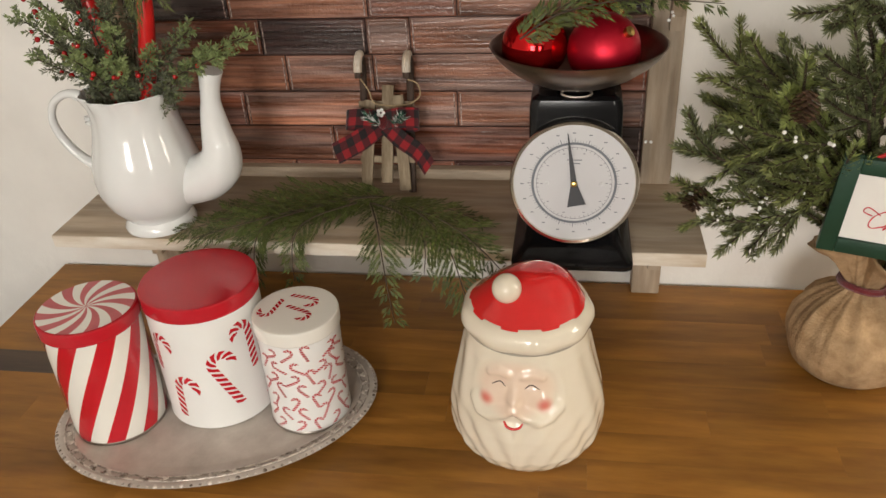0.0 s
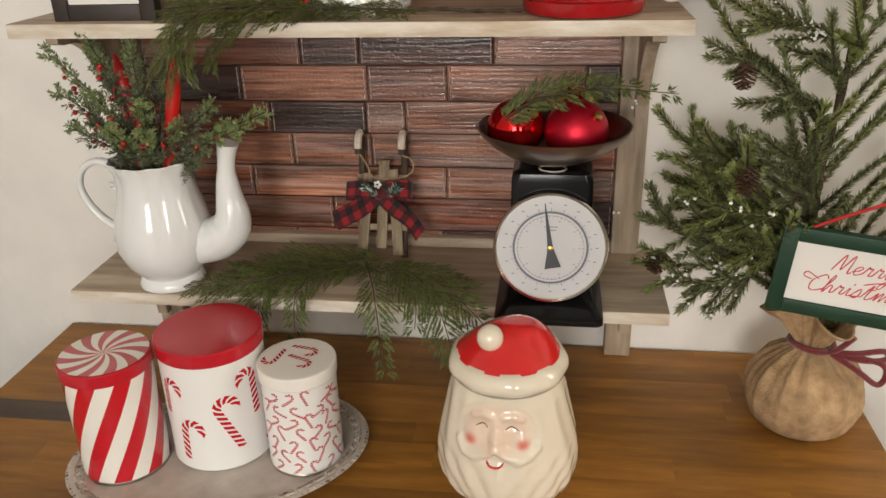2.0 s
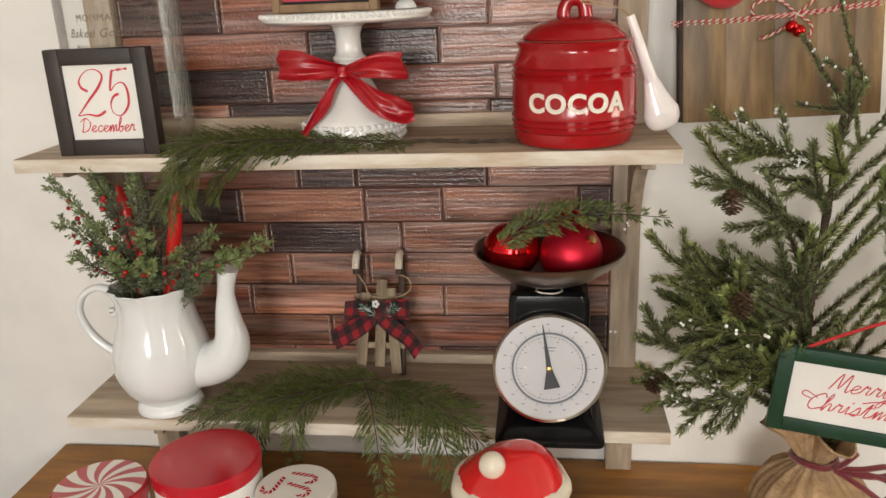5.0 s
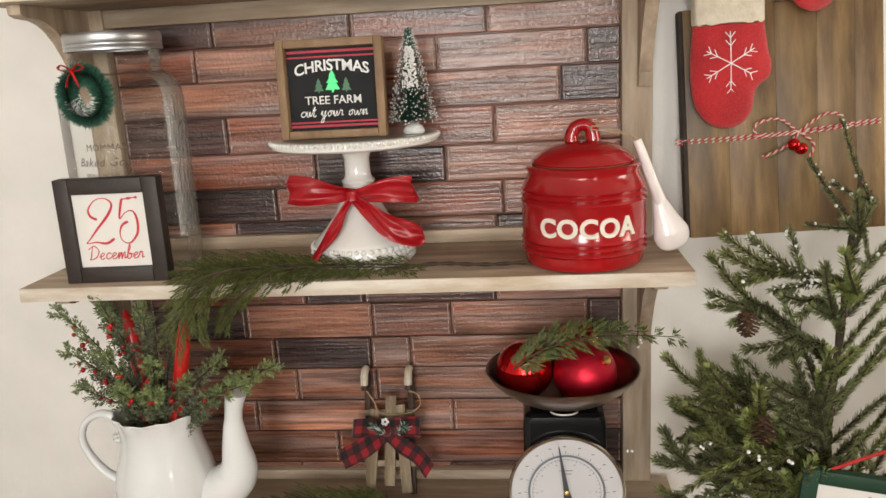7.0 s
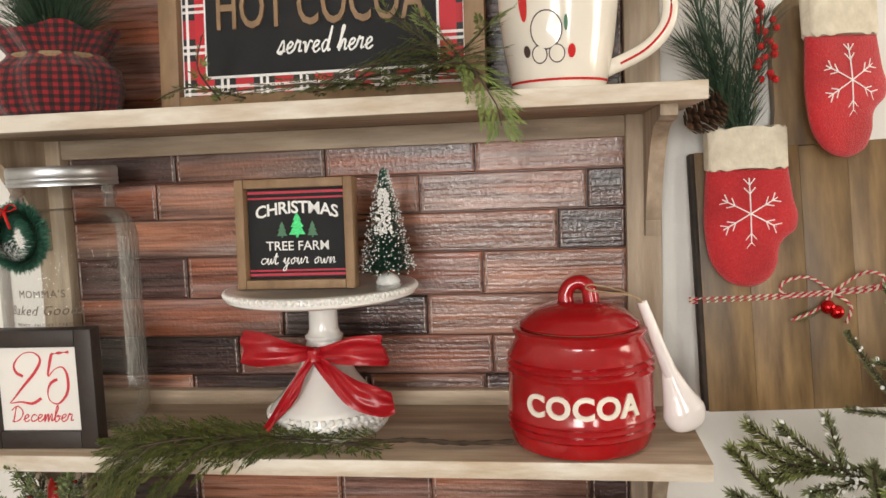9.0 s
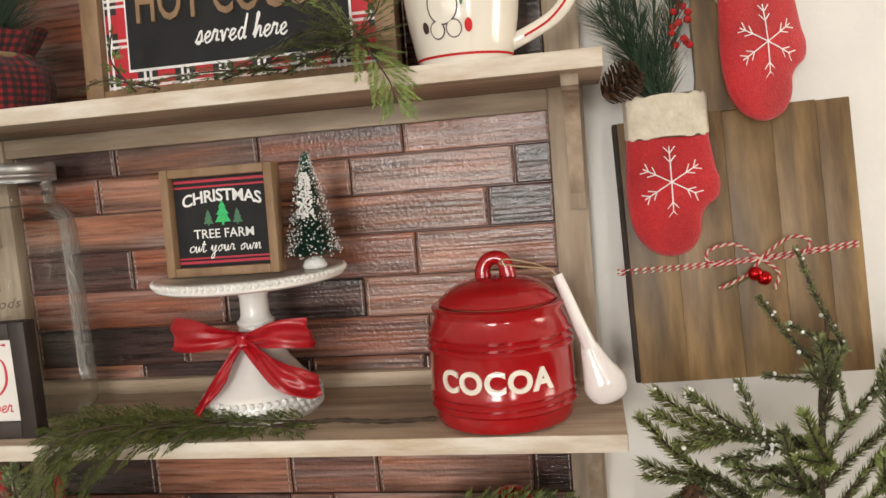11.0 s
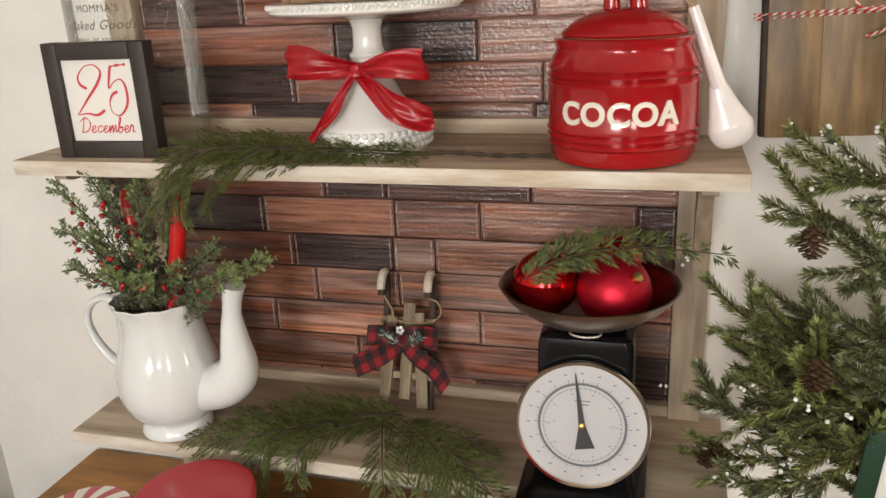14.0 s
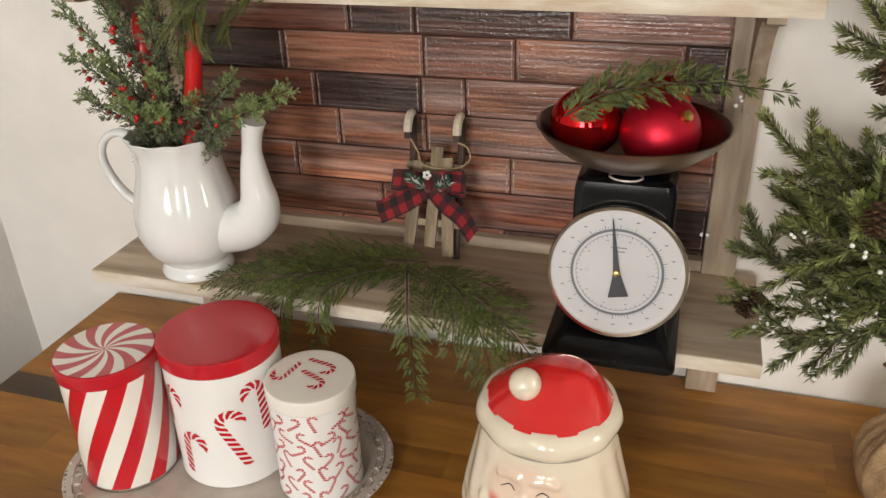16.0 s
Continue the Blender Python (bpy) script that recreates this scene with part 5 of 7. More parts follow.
for sx in (-1, 1):
    g.tube(smooth_line([(0, -0.016, 0.032), (0.012 * sx, -0.019, 0.040), (0.020 * sx, -0.018, 0.036), (0.010 * sx, -0.017, 0.032), (0, -0.016, 0.032)], 16), 0.0022, 6, 0, 0.4)
    g.tube(smooth_line([(0, -0.017, 0.032), (0.006 * sx, -0.019, 0.022), (0.010 * sx, -0.019, 0.012)], 8), 0.002, 6, 0, 0.4)
part("bow", g, LIPRED, wr, "thin red ribbon bow")

stand = thing("cake_stand", pose(0.006, 1.236, S2), "white milk glass cake stand with hobnail edge", "cake stand")
part("plate", Geo().lathe([(0, 0.161), (0.020, 0.160), (0.08, 0.162), (0.112, 0.1645), (0.1155, 0.167), (0.1165, 0.172), (0.115, 0.177), (0.110, 0.1785), (0.104, 0.1765), (0, 0.1755)], 96), MILKGLASS, stand)
part("stem", Geo().lathe([(0.070, 0.0), (0.0715, 0.004), (0.071, 0.026), (0.066, 0.034), (0.052, 0.048), (0.038, 0.066), (0.029, 0.084), (0.024, 0.100), (0.0215, 0.110), (0.0235, 0.1125), (0.0235, 0.1155), (0.020, 0.118), (0.018, 0.124), (0.0175, 0.145), (0.021, 0.156), (0.03, 0.161)], 72), MILKGLASS, stand)
g = Geo()
for row in range(3):
    for j in range(46):
        a = 2 * math.pi * (j + 0.5 * (row % 2)) / 46
        g.ball((0.0712 * math.cos(a), 0.0712 * math.sin(a), 0.0075 + row * 0.0085), 0.0042, 8)
part("hobnail_band", g, MILKGLASS, stand, "rows of hobnail beads")
g = Geo()
for j in range(96):
    a = 2 * math.pi * j / 96
    g.ball((0.1155 * math.cos(a), 0.1155 * math.sin(a), 0.1735), 0.0036, 8)
part("bead_band", g, MILKGLASS, stand)
bow = thing("satin_bow", pose(0.005, 1.206, S2 + 0.099), "red satin ribbon bow tied round a cake stand", "bow")


def satin(line, widths, axes, folds, seed):
    """A gathered satin band: its width and its lengthwise folds change along the way."""
    n, m = 36, 22
    pts, axs = smooth_line(line, n), smooth_line(axes, n)
    ws = [p.x for p in smooth_line([(w, 0, 0) for w in widths], n)]
    dice = random.Random(seed)
    ph = [dice.uniform(0, 6.28) for _ in range(4)]
    front, back = [], []
    for i in range(n):
        d = (pts[min(i + 1, n - 1)] - pts[max(i - 1, 0)]).normalized()
        ax = axs[i].normalized()
        nrm = d.cross(ax).normalized()
        t = i / (n - 1)
        row = []
        for k in range(m):
            u = k / (m - 1) - 0.5
            lift = folds * (math.sin(5 * u + ph[0] + 3.5 * t) + 0.5 * math.sin(10 * u + ph[1] - 7 * t) * math.sin(4 * t + ph[3]) + 0.22 * math.sin(17 * u + 13 * t + ph[2]))
            row.append(pts[i] + ax * (u * ws[i] + 0.0012 * math.sin(11 * t + ph[3]) * abs(u)) + nrm * lift)
        front.append([q + nrm * 0.0003 for q in row])
        back.append([q - nrm * 0.0003 for q in reversed(row)])
    return Geo().grid(front).grid(back)


part("loop", satin([(0, -0.004, 0.002), (-0.026, -0.022, 0.006), (-0.060, -0.026, 0.010), (-0.088, -0.014, 0.012), (-0.064, -0.002, 0.006), (-0.028, 0.0, 0.0), (0, -0.002, 0.0)], [0.014, 0.026, 0.040, 0.038, 0.036, 0.024, 0.013], [(0.1, 0, 1), (0.15, 0, 1), (0.2, 0.25, 1), (0.25, 0.1, 1), (0.2, 0, 1), (0.1, 0, 1), (0, 0, 1)], 0.0034, 3), SATIN, bow)
part("loop", satin([(0, -0.004, 0.0), (0.026, -0.022, 0.004), (0.056, -0.026, 0.008), (0.086, -0.012, 0.006), (0.060, -0.001, 0.004), (0.026, 0.0, 0.0), (0, -0.002, 0.0)], [0.014, 0.024, 0.034, 0.036, 0.034, 0.022, 0.013], [(0, 0, 1), (-0.1, 0, 1), (-0.15, 0.3, 1), (-0.1, 0.1, 1), (0, 0, 1), (0, 0, 1), (0, 0, 1)], 0.0034, 8), SATIN, bow)
part("tail", satin([(0, -0.010, -0.002), (-0.016, -0.022, -0.026), (-0.030, -0.036, -0.054), (-0.050, -0.048, -0.078), (-0.064, -0.052, -0.090)], [0.013, 0.024, 0.034, 0.036, 0.022], [(0.9, 0, 0.3), (0.9, 0.1, 0.5), (0.9, 0.3, 0.5), (0.8, 0.3, 0.6), (0.8, 0.3, 0.6)], 0.0036, 5), SATIN, bow)
part("tail", satin([(0, -0.010, -0.002), (0.026, -0.024, -0.022), (0.052, -0.032, -0.042), (0.080, -0.028, -0.052), (0.096, -0.024, -0.054)], [0.013, 0.022, 0.032, 0.034, 0.024], [(0.9, 0, 0.3), (0.6, 0.2, 0.8), (0.3, 0.3, 0.95), (0.0, 0.2, 1), (-0.2, 0.2, 1)], 0.0036, 6), SATIN, bow)
part("knot", Geo().lathe([(0.004, -0.0085), (0.0085, -0.0065), (0.0080, -0.002), (0.0092, 0.002), (0.0082, 0.006), (0.004, 0.0085)], 20, 0, (0, -0.008, 0), ripple=lambda a, z: 0.0007 * math.sin(5 * a + 300 * z)), SATIN, bow)

tf = thing("tree_farm_sign", pose(-0.0165, 1.220, S2 + 0.1765, -3, 0, 0.5), "small tan framed chalkboard sign advertising a tree farm", "sign")
W, H = 0.0725, 0.132
g = Geo()
for lo, hi in (((-W, -0.014, 0), (-W + 0.011, 0.010, H)), ((W - 0.011, -0.014, 0), (W, 0.010, H)), ((-W + 0.0112, -0.0138, 0.0002), (W - 0.0112, 0.010, 0.011)), ((-W + 0.0112, -0.0138, H - 0.011), (W - 0.0112, 0.010, H - 0.0002))):
    g.box(lo, hi, 0, 0.001)
part("frame", g, FRAMETAN, tf, "tan wood frame")
board = part("board", Geo().box((-W + 0.0112, 0.0, 0.0112), (W - 0.0112, 0.006, H - 0.0112), 0, 0), CHALK, tf, "black board", smooth=False)
g = lettering("CHRISTMAS", 0.0205, 0, 0.0002, 0.95, 0.0004)
g.v = [(x, y, z - 0.0065 * (x / 0.05) ** 2 + 0.004) for x, y, z in g.v]
part("word", g.moved(pose(0, -0.0006, 0.087)), WHITEINK, board, smooth=False)
part("word", lettering("TREE FARM", 0.0158, 0, 0.0002, 1.0, 0.0001).moved(pose(0, -0.0006, 0.046)), WHITEINK, board, smooth=False)
part("word", script("cut your own", 0.0072, 0.00065, 0.2, 1.3).moved(pose(-0.001, -0.0006, 0.0295)), WHITEINK, board, smooth=False)
for z in (0.1145, 0.1080, 0.0205, 0.0150):
    part("stripe", Geo().box((-W + 0.0114, -0.0006, z), (W - 0.0114, 0.0, z + (0.0032 if z in (0.1145, 0.0150) else 0.0022)), 0, 0), REDBAND, board, smooth=False)
for x, h, mat in ((0, 0.031, GLITTER), (-0.019, 0.020, TREEGREEN), (0.019, 0.020, TREEGREEN)):
    w = h * 0.33
    pts = [(0, h), (w * 0.5, h * 0.68), (w * 0.3, h * 0.68), (w * 0.8, h * 0.42), (w * 0.5, h * 0.42), (w, h * 0.12), (w * 0.15, h * 0.12), (w * 0.15, 0), (-w * 0.15, 0), (-w * 0.15, h * 0.12), (-w, h * 0.12), (-w * 0.5, h * 0.42), (-w * 0.8, h * 0.42), (-w * 0.3, h * 0.68), (-w * 0.5, h * 0.68)]
    part("printed_tree", Geo().fan([(x + a, -0.0007, 0.061 + b) for a, b in reversed(pts)]), mat, board, smooth=False)

bt = thing("bottle_brush_tree", pose(0.089, 1.240, S2 + 0.1765), "small snow-flocked green bottle-brush tree on a cake stand", "tree")
rng = random.Random(21)
g, gs = Geo(), Geo()
for k in range(4200):
    z = 0.018 + 0.120 * rng.random() ** 1.25
    rmax = 0.031 * (1 - (z - 0.018) / 0.128) ** 0.85 + 0.002
    a = rng.uniform(0, 2 * math.pi)
    r = rmax * rng.uniform(0.8, 1.1)
    e = Vector((r * math.cos(a), r * math.sin(a), z + rng.uniform(-0.004, 0.003)))
    t = Vector((-math.sin(a), math.cos(a), 0)) * 0.0011
    g.add([Vector((0, 0, z + 0.003)) - t, Vector((0, 0, z + 0.003)) + t, e + t * 0.5, e - t * 0.5], [(0, 1, 2, 3)])
    if rng.random() < (0.22 if not (a > 4.3 and a < 5.3 and 0.065 < z < 0.115) else 1.0):
        gs.ball(e, rng.uniform(0.0007, 0.0013) if not (4.3 < a < 5.3 and 0.065 < z < 0.115) else 0.0018, 5)
part("bristle", g, BRUSH, bt, smooth=False)
part("snow", gs, SNOW, bt, "flocked snow specks")
g = Geo().lathe([(0, 0), (0.014, 0), (0.015, 0.003), (0.012, 0.009), (0.006, 0.013), (0, 0.014)], 24)
part("base", g, SNOW, bt, "white base")

coco = thing("cocoa_canister", pose(0.3155, 1.193, S2, 0, 0, 0), "glossy red ceramic canister lettered COCOA with lid", "canister")
prof = [(0, 0.002), (0.070, 0.0), (0.077, 0.003), (0.080, 0.010), (0.0800, 0.0190), (0.0842, 0.0225), (0.0806, 0.0262), (0.0842, 0.030), (0.0806, 0.0338), (0.0844, 0.0375), (0.0822, 0.041), (0.0828, 0.060), (0.0825, 0.083), (0.0844, 0.087), (0.0806, 0.0908), (0.0842, 0.0945), (0.0802, 0.0982), (0.0832, 0.102), (0.0800, 0.106), (0.0780, 0.112), (0.0742, 0.119), (0.0738, 0.124), (0.0765, 0.1285), (0.0768, 0.1310), (0.0735, 0.1330), (0.066, 0.1325), (0, 0.131)]
prof = [(0.98 * r, z) for r, z in prof]
part("body", Geo().lathe(prof, 96), COCOARED, coco)
lid = part("lid", Geo().lathe([(0.062, 0.1325), (0.0660, 0.1335), (0.0672, 0.1355), (0.0660, 0.1385), (0.0600, 0.1425), (0.0590, 0.1445), (0.050, 0.1510), (0.036, 0.157), (0.020, 0.1605), (0, 0.1615)], 80), COCOARED, coco)
part("knob", Geo().tube(smooth_line([(-0.0135, 0, 0.156), (-0.0140, 0, 0.168), (-0.008, 0, 0.1785), (0.003, 0, 0.181), (0.0115, 0, 0.174), (0.0145, 0, 0.156)], 24), [0.0098 - 0.0018 * math.sin(math.pi * k / 23) for k in range(24)], 14, 0, 1.15, turn=(0, 1, 0)), COCOARED, lid)
part("seal_cord", Geo().tube([(0.0625 * math.cos(a), 0.0625 * math.sin(a), 0.1335) for a in np.linspace(0, 2 * math.pi, 60)], 0.0012, 6), TWINE, coco)
g = lettering("COCOA", 0.0330, 0, 0.0014, 1.07, 0.0011, res=4)
part("letters", wrap(g, 0.0816).moved(pose(0, 0, 0.0485)), CREAM, coco, "raised cream letters", smooth=False)
spoon = thing("ceramic_spoon", pose(0.4145, 1.186, S2 + 0.021, 0, 0, 8), "white glazed spoon hanging by twine from a canister", "spoon")
line = smooth_line([(-0.030, 0.004, 0.138), (-0.022, 0.002, 0.116), (-0.010, 0, 0.082), (0.000, 0, 0.056)], 20)
part("handle", Geo().tube(line, [0.0058 + 0.0030 * (k / 19) ** 1.6 for k in range(20)], 16), SPOON, spoon)
part("bowl", Geo().tube(smooth_line([(-0.002, 0, 0.0600), (0.006, 0, 0.036), (0.014, 0, 0.014), (0.021, 0, -0.008)], 32), [0.0084 + 0.0156 * min(1, k / 20) ** 1.1 if k < 21 else 0.0240 * max(0.02, 1 - ((k - 20) / 11) ** 2.4) ** 0.5 for k in range(32)], 24, 0, 0.60, turn=(0, 1, 0)), SPOON, spoon)
part("twine_loop", Geo().tube(smooth_line([(-0.028, 0.002, 0.134), (-0.040, -0.006, 0.146), (-0.070, -0.010, 0.152), (-0.092, -0.004, 0.156), (-0.082, 0.012, 0.158), (-0.045, 0.008, 0.148), (-0.028, 0.004, 0.134)], 30), 0.0009, 6), TWINE, spoon)

# ---- top shelf ----
hc = thing("hot_cocoa_sign", pose(0.018, 1.243, S3, -4, 0, 0), "framed hot cocoa sign with plaid border and wooden letters", "sign")
W, H = 0.199, 0.30
g = Geo()
for lo, hi in (((-W, -0.016, 0), (-W + 0.024, 0.008, H)), ((W - 0.024, -0.016, 0), (W, 0.008, H)), ((-W + 0.0242, -0.0158, 0.0002), (W - 0.0242, 0.008, 0.020)), ((-W + 0.0242, -0.0158, H - 0.020), (W - 0.0242, 0.008, H - 0.0002))):
    g.box(lo, hi, 0, 0.001)
part("frame", g, FRAMETAN, hc, "tan wood frame")
g = Geo().box((-W + 0.0242, -0.003, 0.0205), (W - 0.0242, 0.004, H - 0.0205), 0, 0)
g.uv = [(p[0] + 1.0, p[2] + 1.0) for p in g.v]
part("plaid_mat", g, TARTAN, hc, "red, white and black plaid border", smooth=False)
part("white_edge", Geo().box((-W + 0.054, -0.005, 0.042), (W - 0.054, -0.0032, H - 0.042), 0, 0), WHITEINK, hc, smooth=False)
board = part("board", Geo().box((-W + 0.057, -0.007, 0.045), (W - 0.057, -0.0052, H - 0.045), 0, 0), CHALK, hc, "black board", smooth=False)
g = lettering("HOT COCOA", 0.0590, 0, 0.002, 1.02, 0.0006)
g.v = [(x * 0.70, y, z * 1.25) for x, y, z in g.v]
part("letters", g.moved(pose(0, -0.0092, 0.100)), FRAMETAN, board, "cut-out wooden letters", smooth=False)
part("word", script("served here", 0.0135, 0.00125, 0.2, 1.0).moved(pose(0.006, -0.0076, 0.067)), WHITEINK, board, smooth=False)

mug = thing("large_mug", pose(0.300, 1.200, S3, 0, 0, 0), "large cream mug with red base line and printed figure", "mug")
part("body", Geo().lathe([(0, 0.003), (0.047, 0.0), (0.0505, 0.002), (0.0515, 0.008), (0.054, 0.016), (0.0600, 0.050), (0.0645, 0.090), (0.0665, 0.125), (0.0655, 0.127), (0.0635, 0.125), (0.060, 0.09), (0.054, 0.05), (0.045, 0.012), (0, 0.008)], 72), CREAM, mug)
part("base_line", Geo().lathe([(0.0523, 0.0092), (0.0531, 0.0118)], 72), LIPRED, mug, "thin red line")
part("handle", Geo().tube(smooth_line([(0.060, 0, 0.108), (0.090, 0, 0.118), (0.116, 0, 0.104), (0.118, 0, 0.072), (0.096, 0, 0.044), (0.044, 0, 0.020)], 30), 0.0085, 14, 0, 0.75, turn=(0, 1, 0)), CREAM, mug)
part("handle_line", Geo().tube(smooth_line([(0.068, -0.0066, 0.110), (0.090, -0.0066, 0.118), (0.116, -0.0066, 0.104), (0.118, -0.0066, 0.072), (0.096, -0.0066, 0.044), (0.066, -0.0066, 0.028)], 30), 0.0014, 6), LIPRED, mug, "red line on handle")
g = Geo()
for u, v, rx, rz, mat in ((-0.012, 0.060, 0.016, 0.020, 1), (-0.012, 0.060, 0.0145, 0.0185, 0), (-0.020, 0.036, 0.0085, 0.0095, 1), (-0.020, 0.036, 0.0072, 0.0082, 0), (-0.002, 0.036, 0.0085, 0.0095, 1), (-0.002, 0.036, 0.0072, 0.0082, 0), (-0.034, 0.090, 0.0045, 0.020, 2), (0.013, 0.038, 0.0040, 0.007, 2), (0.007, 0.066, 0.002, 0.008, 3), (-0.034, 0.040, 0.004, 0.006, 1), (-0.016, 0.072, 0.0016, 0.002, 1), (-0.008, 0.072, 0.0016, 0.002, 1)):
    ring = [(u + rx * math.cos(a), -0.0006 - 0.0002 * (mat == 0), v + rz * math.sin(a)) for a in np.linspace(0, 2 * math.pi, 24, endpoint=False)]
    g.add([(u, ring[0][1], v)] + ring, [(0, k + 1, (k + 1) % 24 + 1) for k in range(24)], mat)
def mug_r(z):
    return 0.0515 + 0.0085 * (z - 0.008) / 0.042 if z < 0.05 else 0.060 + 0.0045 * (z - 0.05) / 0.04


g.v = [((mug_r(z) + 0.0008 - y) * math.cos(-math.pi / 2 + x / 0.058), (mug_r(z) + 0.0008 - y) * math.sin(-math.pi / 2 + x / 0.058), z) for x, y, z in g.v]
part("print", g, [CREAM, INK, LIPRED, TREEGREEN], mug, "printed shapes", smooth=False)

bp = thing("checked_planter", pose(-0.305, 1.215, S3), "small pine sprig in a red and black checked fabric wrap", "plant")
rows = []
for r, z in ((0.062, 0.0), (0.070, 0.012), (0.074, 0.035), (0.070, 0.058), (0.056, 0.070), (0.052, 0.076), (0.060, 0.086), (0.072, 0.104)):
    rows.append([((r + 0.004 * math.sin(9 * a + 30 * z)) * math.cos(a), (r + 0.004 * math.sin(9 * a + 30 * z)) * math.sin(a), z + (0.005 * math.sin(5 * a) if z > 0.1 else 0)) for a in (2 * math.pi * j / 72 for j in range(72))])
g = Geo().grid(rows, 0, True)
g.uv = [(j / 72 * 0.966, rows[i][j][2] * 2.6) for i in range(len(rows)) for j in range(72)]
part("fabric_wrap", g, BUFFALO, bp, "red and black checked fabric")
part("tie", Geo().lathe([(0.053, 0.070), (0.056, 0.073), (0.053, 0.076)], 48), TWINE, bp)
rng = random.Random(31)
g = Geo()
for k in range(900):
    a, b = rng.uniform(0, 2 * math.pi), rng.uniform(0.1, 1.25)
    s = Vector((0.02 * math.cos(a), 0.02 * math.sin(a), 0.08 + rng.uniform(0, 0.07)))
    d = Vector((math.cos(a) * math.sin(b), math.sin(a) * math.sin(b), math.cos(b)))
    e = s + d * rng.uniform(0.06, 0.10)
    t = d.orthogonal().normalized() * 0.0008
    g.add([s - t, s + t, e], [(0, 1, 2)])
part("needles", g, FIR_DARK, bp, "long dark pine needles", smooth=False)


# ---- greenery ----
def kite(g, p, d, across, length, width, mat=0):
    """One small leaf: a four-cornered blade from p along d."""
    a = across.normalized() * (width / 2)
    g.add([p, p + d * (length * 0.5) + a, p + d * length, p + d * (length * 0.5) - a], [(0, 1, 2, 3)], mat)


def cedar(line, width, rng, face=(0, -0.4, 1)):
    """A flat cedar frond along a line: side stems to both sides, each with scale leaves."""
    n = 40
    pts = smooth_line(line, n)
    g, stem = Geo(), Geo()
    stem.tube(pts, [0.0014 * (1 - 0.6 * k / n) for k in range(n)], 5)
    length = sum((pts[i + 1] - pts[i]).length for i in range(n - 1))
    count = int(length / 0.0078)
    for k in range(count):
        t = k / count
        i = min(int(t * (n - 1)), n - 2)
        d = (pts[i + 1] - pts[i]).normalized()
        nrm = (Vector(face) - d * d.dot(Vector(face))).normalized()
        side = d.cross(nrm).normalized() * (1 if k % 2 else -1)
        reach = 1.12 * width * (0.35 + 0.65 * math.sin(math.pi * min(1, t * 1.1 + 0.12))) * rng.uniform(0.75, 1.3)
        way = (d * rng.uniform(0.7, 1.0) + side * rng.uniform(0.7, 1.0) + nrm * rng.uniform(-0.14, 0.14)).normalized()
        p = pts[i]
        m = max(3, int(reach / 0.0031))
        bend = Vector((0, 0, -1)) * rng.uniform(0.0, 0.5) + d * 0.5
        for q in range(m):
            u = q / m
            dd = (way + bend * u * 0.5).normalized()
            p = p + dd * (reach / m)
            sub = dd.cross(nrm).normalized()
            L = rng.uniform(0.0090, 0.0140) * (1.1 - 0.5 * u)
            for sgn in (-1, 1):
                lv = (dd * 1.0 + sub * sgn * 0.62 + nrm * rng.uniform(-0.18, 0.18)).normalized()
                kite(g, p, lv, lv.cross(nrm + Vector((rng.uniform(-0.4, 0.4), rng.uniform(-0.4, 0.4), 0))), L, 0.0021)
        kite(g, p, way, way.cross(nrm), 0.014, 0.0026)
    return g, stem


def frond(line, width, parent, rng, mat=None, face=(0, -0.4, 1)):
    g, stem = cedar(line, width, rng, face=face)
    ob = part("frond", g, mat or CEDAR, parent, smooth=False)
    part("stem", stem, BARK, ob, "thin brown stem")
    return ob


rng = random.Random(77)
gar = thing("cedar_garland", (0, 0, 0), "cut cedar sprigs draped over the lowest shelf edge", "garland", "cedar greenery")
for line, w in (
        ([(0.0, 1.22, 1.135), (-0.13, 1.17, 1.137), (-0.265, 1.125, 1.122)], 0.045),
        ([(-0.04, 1.21, 1.135), (-0.14, 1.14, 1.138), (-0.225, 1.108, 1.124)], 0.040),
        ([(0.02, 1.23, 1.13), (-0.10, 1.21, 1.135), (-0.22, 1.19, 1.125)], 0.040),
        ([(-0.05, 1.20, 1.135), (-0.12, 1.14, 1.138), (-0.140, 1.112, 1.122), (-0.147, 1.098, 1.07)], 0.038),
        ([(-0.02, 1.20, 1.135), (-0.07, 1.14, 1.14), (-0.087, 1.108, 1.122), (-0.090, 1.098, 1.065)], 0.034),
        ([(0.0, 1.20, 1.135), (0.022, 1.14, 1.14), (0.034, 1.104, 1.122), (0.040, 1.096, 1.06), (0.046, 1.094, 1.005)], 0.030),
        ([(0.03, 1.20, 1.14), (0.088, 1.14, 1.148), (0.124, 1.104, 1.124), (0.146, 1.090, 1.06), (0.166, 1.084, 0.985)], 0.040),
        ([(0.04, 1.19, 1.14), (0.115, 1.13, 1.148), (0.168, 1.098, 1.125), (0.205, 1.090, 1.085)], 0.038),
        ([(0.00, 1.20, 1.135), (0.05, 1.155, 1.145), (0.09, 1.115, 1.128), (0.092, 1.096, 1.085)], 0.035),
        ([(0.04, 1.21, 1.132), (0.11, 1.19, 1.134), (0.168, 1.165, 1.124)], 0.014)):
    frond(line, w, gar, rng)
gar = thing("cedar_garland", (0, 0, 0), "cut cedar sprigs lying under a cake stand on shelf", "garland", "cedar greenery")
